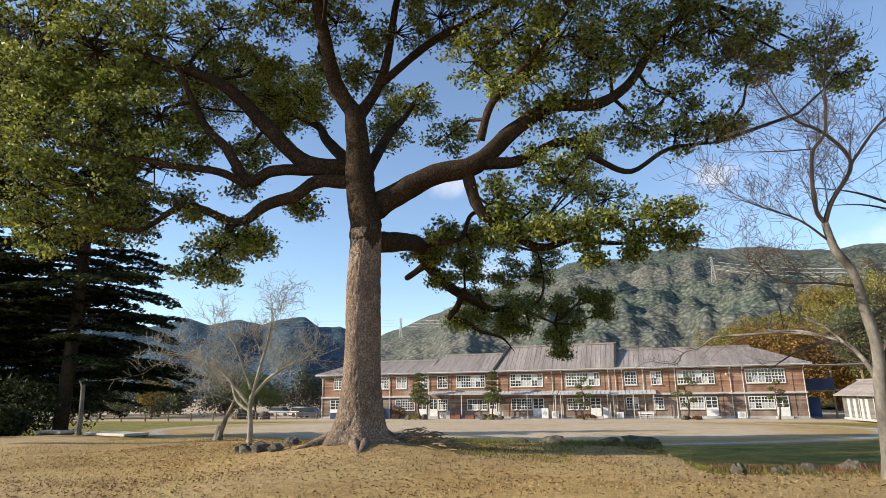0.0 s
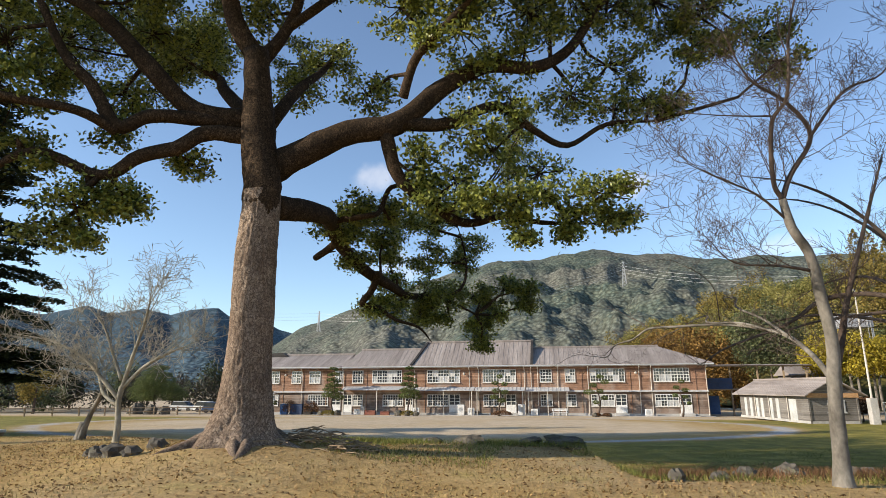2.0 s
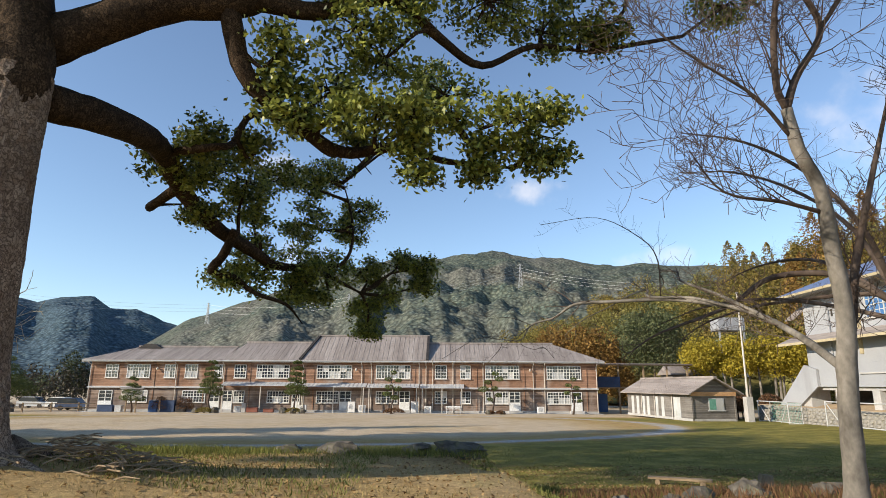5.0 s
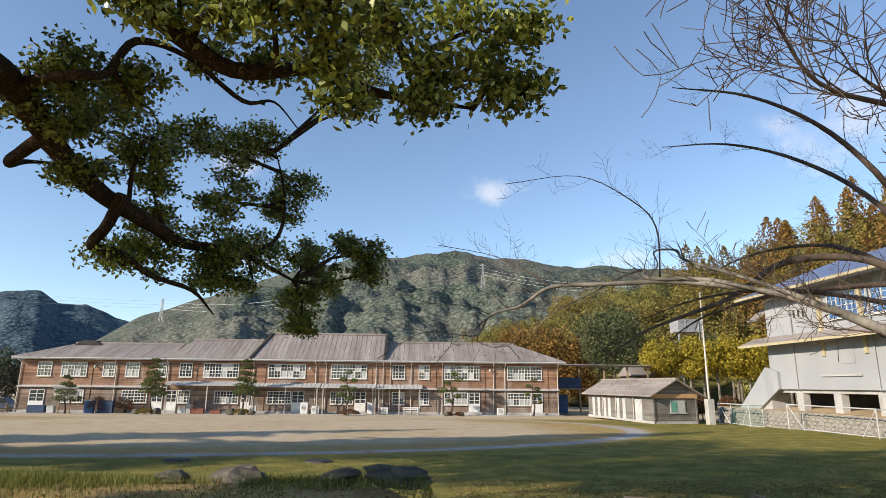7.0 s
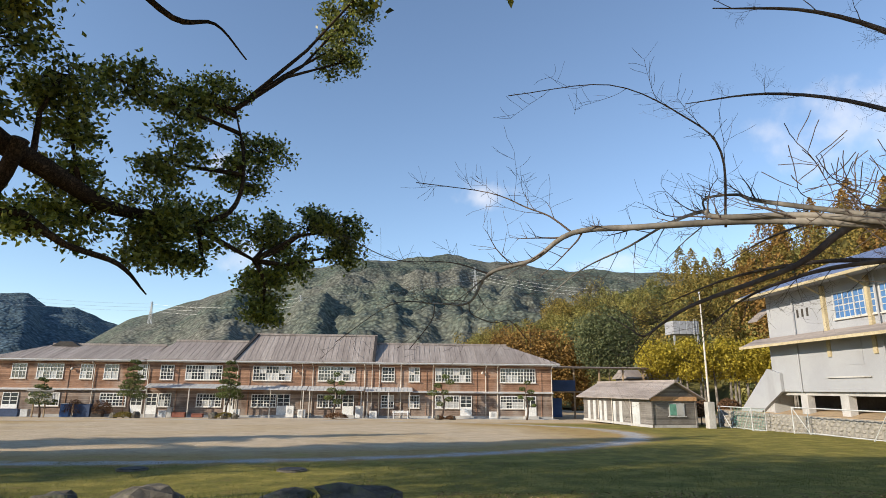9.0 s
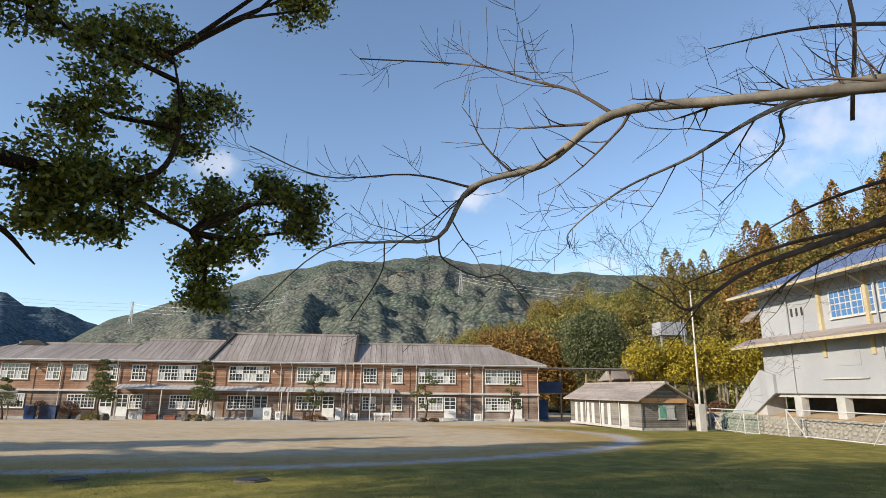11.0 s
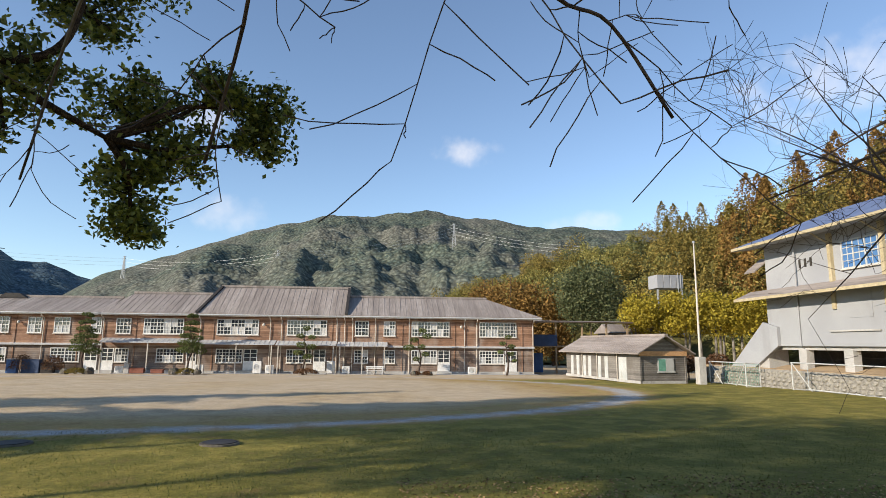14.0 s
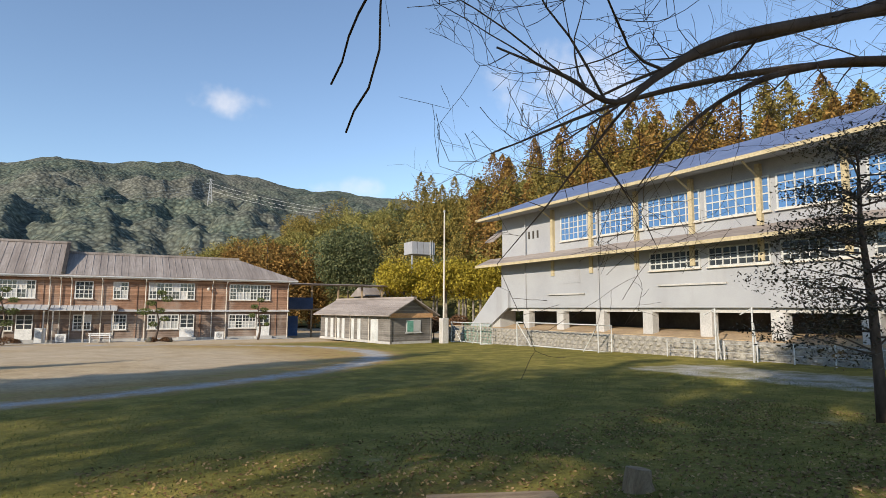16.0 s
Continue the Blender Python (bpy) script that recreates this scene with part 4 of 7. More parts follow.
CAMPHOR_LIMBS = [
    ("trunk", [(-5.60, 11.53, 0.30, 1.00), (-5.62, 11.53, 0.75, 0.74), (-5.61, 11.54, 1.05, 0.56), (-5.58, 11.55, 1.45, 0.455), (-5.58, 11.56, 2.10, 0.39), (-5.58, 11.57, 3.70, 0.345), (-5.57, 11.60, 4.60, 0.33), (-5.56, 11.61, 5.20, 0.325)]),
    # Upper trunk, split off so its darker bark carries the crown's shade.
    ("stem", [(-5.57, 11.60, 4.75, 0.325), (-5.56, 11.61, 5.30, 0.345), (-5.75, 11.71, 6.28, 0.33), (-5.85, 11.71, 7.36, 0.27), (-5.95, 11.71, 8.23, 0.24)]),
    ("leader_l", [(-6.1, 12.0, 8.3, 0.20), (-6.5, 11.8, 9.0, 0.19), (-6.7, 11.6, 10.0, 0.17), (-6.9, 11.4, 11.2, 0.14), (-7.2, 11.2, 13.1, 0.09), (-7.5, 11.0, 14.9, 0.04)]),
    ("leader_r", [(-6.0, 12.0, 8.2, 0.17), (-5.7, 12.2, 8.8, 0.13), (-5.5, 12.5, 9.8, 0.11), (-5.4, 12.8, 11.5, 0.09), (-5.0, 13.0, 14.0, 0.05)]),
    ("leader_rr", [(-5.6, 12.3, 9.1, 0.10), (-4.5, 12.8, 10.3, 0.10), (-3.5, 13.2, 11.0, 0.08), (-2.7, 13.6, 11.7, 0.06), (-1.6, 14.0, 13.1, 0.03)]),
    ("right_main", [(-5.7, 11.9, 5.7, 0.30), (-5.0, 12.0, 6.1, 0.27), (-4.1, 12.1, 6.5, 0.24), (-3.2, 12.3, 6.7, 0.22), (-2.4, 12.6, 7.5, 0.18), (-1.5, 12.9, 8.1, 0.15), (-0.5, 13.3, 8.2, 0.13), (0.3, 13.8, 8.9, 0.11), (1.2, 14.3, 10.4, 0.08), (2.4, 14.8, 11.2, 0.04)]),
    ("right_b", [(-3.1, 12.3, 6.7, 0.15), (-2.3, 12.7, 6.8, 0.13), (-1.3, 13.1, 7.3, 0.10), (-0.6, 13.5, 6.9, 0.08), (0.1, 14.0, 6.7, 0.06), (1.0, 14.4, 7.3, 0.05), (2.1, 14.9, 7.5, 0.02)]),
    ("right_droop", [(-3.4, 12.2, 6.6, 0.14), (-3.2, 12.5, 5.7, 0.13), (-2.6, 12.9, 5.2, 0.11), (-2.0, 13.3, 4.9, 0.09), (-1.2, 13.6, 5.1, 0.07), (-0.5, 13.9, 5.0, 0.05), (0.6, 14.2, 5.0, 0.02)]),
    ("right_up", [(-3.1, 12.4, 7.3, 0.10), (-2.8, 12.2, 8.0, 0.09), (-2.3, 11.9, 8.3, 0.08), (-1.5, 11.5, 8.8, 0.06), (-0.8, 11.2, 9.4, 0.03)]),
    ("low", [(-5.5, 11.9, 5.0, 0.25), (-5.25, 12.8, 5.2, 0.23), (-5.4, 14.3, 5.55, 0.21), (-5.8, 15.8, 5.75, 0.2), (-5.95, 16.8, 5.5, 0.18), (-5.4, 17.3, 4.85, 0.16), (-4.9, 18.2, 4.55, 0.14), (-4.6, 19.2, 4.4, 0.11), (-3.9, 20.4, 4.5, 0.07), (-2.9, 21.6, 4.1, 0.03)]),
    ("low_b", [(-5.9, 16.7, 5.6, 0.12), (-6.4, 16.9, 5.35, 0.1), (-6.8, 17.2, 5.25, 0.09), (-6.9, 17.8, 5.5, 0.04), (-6.7, 18.4, 5.7, 0.02)]),
    ("low_c", [(-5.0, 17.4, 4.8, 0.10), (-5.3, 17.6, 4.3, 0.10), (-5.6, 17.8, 4.0, 0.09), (-5.2, 18.0, 3.9, 0.08), (-4.8, 18.4, 3.6, 0.05), (-4.2, 18.8, 3.4, 0.04), (-3.9, 19.2, 3.0, 0.01)]),
    ("low_d", [(-3.9, 20.4, 4.5, 0.05), (-3.3, 20.8, 4.8, 0.05), (-3.1, 21.0, 5.4, 0.04), (-3.2, 21.2, 6.3, 0.03), (-3.5, 21.4, 7.3, 0.01)]),
    ("low_e", [(-5.7, 15.4, 5.75, 0.08), (-4.6, 15.0, 5.7, 0.07), (-4.4, 15.3, 5.9, 0.06), (-4.2, 15.6, 6.6, 0.06), (-3.6, 16.0, 6.6, 0.04), (-2.9, 16.6, 6.2, 0.04), (-2.5, 17.0, 6.4, 0.02), (-2.1, 17.2, 6.0, 0.01)]),
    ("tip", [(-0.8, 13.4, 5.4, 0.07), (-0.4, 13.5, 5.5, 0.07), (-0.1, 13.7, 5.2, 0.05), (0.3, 13.9, 5.2, 0.04), (0.7, 14.0, 5.5, 0.03), (1.3, 14.2, 5.5, 0.01)]),
    ("left_a", [(-6.1, 12.0, 6.9, 0.22), (-7.1, 11.6, 7.0, 0.19), (-7.8, 11.2, 7.7, 0.18), (-8.5, 10.9, 8.5, 0.16), (-9.1, 10.6, 9.0, 0.13), (-10.3, 10.2, 9.5, 0.10), (-11.7, 9.8, 10.1, 0.06), (-13.4, 9.5, 10.5, 0.02)]),
    ("left_b", [(-6.2, 12.0, 6.8, 0.15), (-7.1, 11.5, 6.8, 0.14), (-7.7, 11.1, 6.7, 0.13), (-8.1, 10.8, 6.4, 0.13), (-8.6, 10.6, 7.2, 0.11), (-9.1, 10.4, 7.8, 0.09), (-9.8, 10.1, 9.3, 0.05)]),
    ("left_c", [(-6.1, 11.9, 6.5, 0.17), (-6.8, 11.6, 6.5, 0.15), (-7.2, 11.3, 6.1, 0.14), (-7.8, 11.1, 5.9, 0.13), (-8.4, 10.9, 5.5, 0.10), (-9.5, 10.5, 5.9, 0.08), (-10.4, 10.1, 5.3, 0.05), (-11.6, 9.8, 5.7, 0.02)]),
    ("left_d", [(-8.1, 10.8, 6.3, 0.10), (-8.5, 10.3, 6.5, 0.09), (-9.4, 9.8, 6.6, 0.07), (-10.6, 9.4, 6.9, 0.05), (-12.7, 9.1, 7.6, 0.02)]),
    ("back", [(-6.2, 12.1, 7.0, 0.16), (-7.5, 13.2, 8.3, 0.14), (-8.7, 14.6, 9.6, 0.11), (-10.9, 16.0, 11.2, 0.07), (-13.2, 17.4, 13.7, 0.03)]),
    ("back_b", [(-5.8, 12.2, 6.9, 0.15), (-5.9, 13.6, 8.4, 0.12), (-5.9, 15.0, 9.7, 0.08), (-6.0, 16.6, 11.5, 0.03)]),
]
CAMPHOR_CLUMPS = [
    ("left_high", [(-14.0, 9.6, 10.9, 1.55), (-12.1, 9.9, 10.0, 1.26), (-13.6, 9.3, 9.2, 1.20), (-10.6, 10.4, 10.4, 1.22), (-9.4, 11.0, 10.7, 0.80), (-9.9, 10.8, 9.5, 0.78), (-8.9, 12.0, 10.2, 0.73), (-12.5, 9.5, 8.7, 0.97), (-11.2, 10.2, 9.1, 0.96), (-9.1, 12.6, 9.6, 0.66)]),
    ("left_mid", [(-12.9, 9.3, 7.8, 1.37), (-11.4, 9.6, 7.7, 1.14), (-10.3, 10.3, 8.1, 0.90), (-13.0, 9.4, 6.4, 1.26), (-11.6, 9.8, 6.4, 1.12), (-10.0, 10.0, 6.7, 0.85), (-9.7, 10.6, 7.4, 0.66), (-12.5, 9.6, 5.5, 0.92), (-11.1, 10.2, 5.6, 0.81), (-9.7, 10.6, 5.9, 0.49)]),
    ("left_low", [(-8.8, 11.0, 5.0, 0.65), (-9.4, 11.0, 4.5, 0.42), (-8.4, 11.2, 5.3, 0.54), (-8.8, 11.1, 4.5, 0.38), (-8.0, 11.3, 5.0, 0.29), (-7.3, 12.0, 6.1, 0.36), (-8.7, 11.4, 6.6, 0.43), (-8.9, 11.8, 7.6, 0.45)]),
    ("middle", [(-7.9, 11.5, 11.2, 0.88), (-8.6, 13.5, 9.8, 0.76), (-6.9, 12.5, 11.3, 0.81), (-6.2, 12.6, 9.7, 0.46), (-5.4, 12.9, 10.9, 0.95), (-4.3, 13.2, 11.3, 0.95), (-6.0, 15.8, 10.4, 0.75), (-6.2, 14.4, 8.8, 0.65), (-4.2, 13.4, 8.0, 0.55), (-9.6, 14.5, 9.9, 0.55), (-7.5, 13.0, 10.5, 0.46)]),
    ("top_right", [(-3.1, 12.2, 9.2, 0.76), (-2.2, 11.8, 9.5, 1.01), (-1.1, 11.6, 9.0, 0.90), (-1.9, 12.2, 8.5, 0.86), (-0.6, 13.0, 9.3, 0.92), (0.3, 13.8, 10.2, 1.07), (1.4, 14.4, 10.2, 0.95), (2.3, 14.8, 10.5, 1.15), (3.4, 15.1, 10.3, 0.84), (3.1, 15.1, 9.4, 0.57)]),
    ("mid_right", [(1.1, 14.4, 8.7, 0.83), (1.9, 14.8, 8.0, 0.76), (0.2, 14.0, 7.9, 0.79), (-0.7, 13.2, 8.5, 0.63), (-1.0, 13.2, 7.4, 0.54), (-1.7, 12.8, 7.8, 0.51), (-1.8, 12.9, 6.7, 0.65), (-2.7, 12.6, 6.2, 0.38), (1.2, 14.6, 7.7, 0.60), (2.4, 15.0, 7.7, 0.40)]),
    ("low_right", [(0.5, 13.0, 5.3, 0.36), (1.0, 13.2, 5.5, 0.25), (0.1, 13.2, 4.9, 0.23), (0.7, 13.4, 4.9, 0.26), (1.1, 13.5, 4.9, 0.17), (0.0, 13.3, 4.6, 0.12), (-0.4, 12.8, 5.2, 0.22), (-0.9, 12.5, 5.1, 0.24), (-1.0, 12.8, 4.8, 0.21), (-0.9, 13.0, 4.5, 0.15), (-1.4, 12.4, 5.1, 0.28), (-2.0, 12.7, 5.2, 0.28), (-2.6, 12.7, 5.2, 0.28), (-1.9, 14.2, 5.4, 0.24)]),
    ("back", [(-11.0, 16.0, 11.3, 1.2), (-13.0, 17.4, 13.4, 1.5), (-9.5, 15.4, 10.4, 0.85), (-12.2, 15.2, 12.4, 1.2), (-7.4, 17.0, 11.2, 0.85), (-10.6, 17.6, 12.8, 1.2)]),
    ("left_back", [(-12.6, 13.6, 10.4, 1.2), (-14.0, 12.8, 11.2, 1.2), (-10.8, 15.0, 9.6, 0.8), (-13.2, 15.2, 11.6, 1.1), (-15.5, 13.5, 12.2, 1.3), (-15.0, 11.5, 10.8, 1.2)]),
    ("far_tip", [(4.2, 15.8, 9.9, 0.52), (5.0, 16.2, 10.1, 0.72), (5.4, 16.4, 9.5, 0.57)]),
    ("low_right_b", [(-1.4, 13.3, 6.4, 0.53), (-2.1, 13.0, 5.7, 0.54), (-0.5, 13.7, 6.0, 0.54), (-2.9, 12.9, 5.7, 0.41)]),
    ("pendant", [(-5.9, 16.2, 5.8, 0.62), (-5.5, 17.2, 6.2, 0.68), (-5.1, 18.2, 6.2, 0.63), (-5.1, 18.5, 5.6, 0.51), (-4.8, 19.5, 6.8, 0.50), (-5.6, 17.2, 5.1, 0.44), (-5.2, 15.5, 6.1, 0.50), (-3.3, 16.3, 6.8, 0.30), (-4.2, 16.0, 6.0, 0.39)]),
    ("pendant_b", [(-4.3, 20.5, 5.8, 0.68), (-3.9, 21.3, 7.5, 0.62), (-3.0, 22.0, 6.6, 0.60), (-3.3, 21.6, 5.8, 0.52), (-4.3, 20.8, 7.0, 0.52), (-4.3, 20.0, 4.6, 0.64), (-5.1, 19.0, 4.1, 0.58), (-5.4, 18.2, 3.9, 0.36), (-5.1, 18.8, 4.8, 0.40), (-4.4, 19.8, 3.9, 0.46)]),
    ("pendant_c", [(-3.8, 21.0, 4.6, 0.66), (-3.0, 22.0, 4.8, 0.62), (-2.0, 22.5, 5.0, 0.62), (-1.2, 22.8, 5.1, 0.37), (-2.9, 22.3, 3.6, 0.48), (-4.0, 20.6, 3.8, 0.43), (-2.4, 22.4, 4.1, 0.48), (-1.3, 22.8, 4.5, 0.33), (-2.8, 22.3, 3.1, 0.27)]),
    ("far_spray", [(-1.5, 23.0, 10.0, 0.72), (-1.3, 23.0, 10.9, 0.7), (-1.6, 22.8, 9.3, 0.45), (-1.0, 22.6, 11.3, 0.6)]),
    ("high_crown", [(-9.5, 9.5, 14.8, 2.0), (-3.0, 11.0, 14.6, 2.0)]),
    ("near_crown", [(-5.0, 8.0, 10.4, 1.6), (-2.2, 8.6, 10.8, 1.6), (0.2, 10.2, 12.2, 1.5), (-3.4, 6.6, 10.6, 1.4), (-6.4, 9.4, 12.2, 1.7), (1.8, 11.8, 12.6, 1.4)]),
    ("crown", [(-9.1, 11.0, 13.0, 1.89), (-6.9, 11.2, 13.2, 2.14), (-5.0, 12.6, 13.5, 2.20), (-2.6, 12.6, 12.3, 1.88), (-0.5, 13.0, 11.8, 1.71), (1.4, 14.0, 11.9, 1.48), (-11.4, 10.4, 12.6, 1.79), (-6.1, 12.0, 16.0, 2.60), (-3.5, 13.0, 15.6, 2.01), (-9.1, 12.0, 16.3, 2.19), (-13.3, 9.8, 12.3, 1.68)]),
]


def furrowed_trunk(pts, origin):
    """A tapering stem with deep, upright bark furrows and buttress swellings at its foot."""
    line = smooth_line(pts, 22)
    n = 150
    verts, faces = [], []
    for q in line:
        lift = max(0.0, 1.6 - q[2])
        for k in range(n):
            a = 2 * math.pi * k / n
            ca, sa = math.cos(a), math.sin(a)
            r = q[3] * (1 + 0.05 * math.sin(3 * a + 0.6) + 0.07 * lift * math.sin(6 * a + 1.1))
            wide = noise.noise(Vector((ca * 1.6, sa * 1.6, q[2] * 0.6))) * 0.035
            ridge = abs(noise.noise(Vector((ca * q[3] * 17, sa * q[3] * 17, q[2] * 6.5))))
            fine = noise.noise(Vector((ca * q[3] * 45, sa * q[3] * 45, q[2] * 14.0)))
            r += wide + 0.022 * (0.25 - ridge) * 1.6 + 0.007 * fine
            verts.append((q[0] - origin.x + ca * r, q[1] - origin.y + sa * r, q[2] - origin.z))
    for i in range(len(line) - 1):
        for k in range(n):
            a, b = i * n + k, i * n + (k + 1) % n
            faces.append((a, b, b + n, a + n))
    build = Build()
    build.add(verts, faces)
    return build, line


def camphor():
    rng, nr = random.Random(11), np.random.default_rng(11)
    base = Vector((-5.7, 11.8, 0.72))
    t = thing("camphor_tree", base, "huge old evergreen camphor tree with spreading mossy limbs", "tree")
    lines = []
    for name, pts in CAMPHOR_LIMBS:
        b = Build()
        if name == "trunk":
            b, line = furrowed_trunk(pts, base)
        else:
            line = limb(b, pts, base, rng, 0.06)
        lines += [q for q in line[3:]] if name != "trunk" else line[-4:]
        part("trunk" if name == "trunk" else "limb", b, "bark" if name == "trunk" else "shaded_limb_bark", t, "", True)
    for k in range(9):
        roots = Build()
        a = k * 2 * math.pi / 9 + rng.uniform(-0.25, 0.25)
        far = rng.uniform(0.7, 1.7)
        pts = []
        for s in np.linspace(0, 1, 8):
            r = 0.45 + far * s
            bend = 0.35 * math.sin(k * 2.1) * s
            x, y = base.x + math.cos(a + bend) * r, base.y + math.sin(a + bend) * r
            pts.append((x - base.x, y - base.y, ground_at(x, y) - base.z + 0.1 * (1 - s) ** 2.2 - 0.05 * s - 0.03, 0.12 * (1 - s) ** 1.2 + 0.03))
        roots.tube([p[:3] for p in pts], [p[3] for p in pts], 9, 0.12, rng)
        part("root", roots, "bark", t, "", True)
    spots = np.array([q[:3] for q in lines])
    roof_clumps = []
    while len(roof_clumps) < 40:
        x, y, z, r = rng.uniform(-14, 4), rng.uniform(3, 16), rng.uniform(12, 16.5), rng.uniform(0.9, 1.5)
        wide = ((x + 5.0) / 9.5) ** 2 + ((y - 10.5) / 8.0) ** 2
        clear = all(math.hypot(x - cx, y - cy) * 0.95 + 1.7 < z - r for cx, cy in ((0, 0.3), (-0.6, 4.1), (0, 8.0), (0.5, 13.4)))
        if wide < 1 - (max(z - 13, 0) / 8.5) ** 2 and clear:
            roof_clumps.append((x, y, z, r))
    for name, clumps in CAMPHOR_CLUMPS + [("roof", roof_clumps)]:
        twigs = Build()
        cloud = []
        airy = 0.75 if name in ("low_right", "low_right_b", "mid_right") else (1.35 if name.startswith("pendant") else 1.0)
        for x, y, z, r in clumps:
            c = np.array((x, y, z))
            near = spots[np.argmin(np.linalg.norm(spots - c, axis=1) + 0.3 * np.maximum(spots[:, 2] - z, 0))]
            mid = (near * 0.5 + c * 0.5) + nr.normal(size=3) * 0.15
            twigs.tube([Vector(q) - base for q in (near, mid, c)], [0.05, 0.035, 0.02], 6, cap=False)
            count = max(7, int(19 * r * r + 7))
            for k in range(count):
                v = nr.normal(size=3)
                v = v / np.linalg.norm(v) * nr.uniform(0.35, 1.0) ** 0.5 * r * np.array((1, 1, 0.75))
                s = c + v
                q = c + v * 0.45 + nr.normal(size=3) * 0.08
                twigs.tube([Vector(a) - base for a in (c, q, s)], [0.018, 0.012, 0.005], 4, cap=False)
                m = int(nr.uniform(70, 118) * airy)
                cloud.append(s + nr.normal(size=(m, 3)) * np.array((0.14, 0.14, 0.09)))
        tagged(part("twig_mass", twigs, "shaded_limb_bark", t), kind="stuff")
        cl = np.concatenate(cloud) - np.array(base)
        tagged(tagged(part("foliage", quads_mesh("foliage", leaves(nr, cl, 0.105, 0.056, 0.25, 0.25)), "leaf", t, "glossy dark green leaves with yellow-green tips"), kind="stuff"), kind="stuff")


camphor()


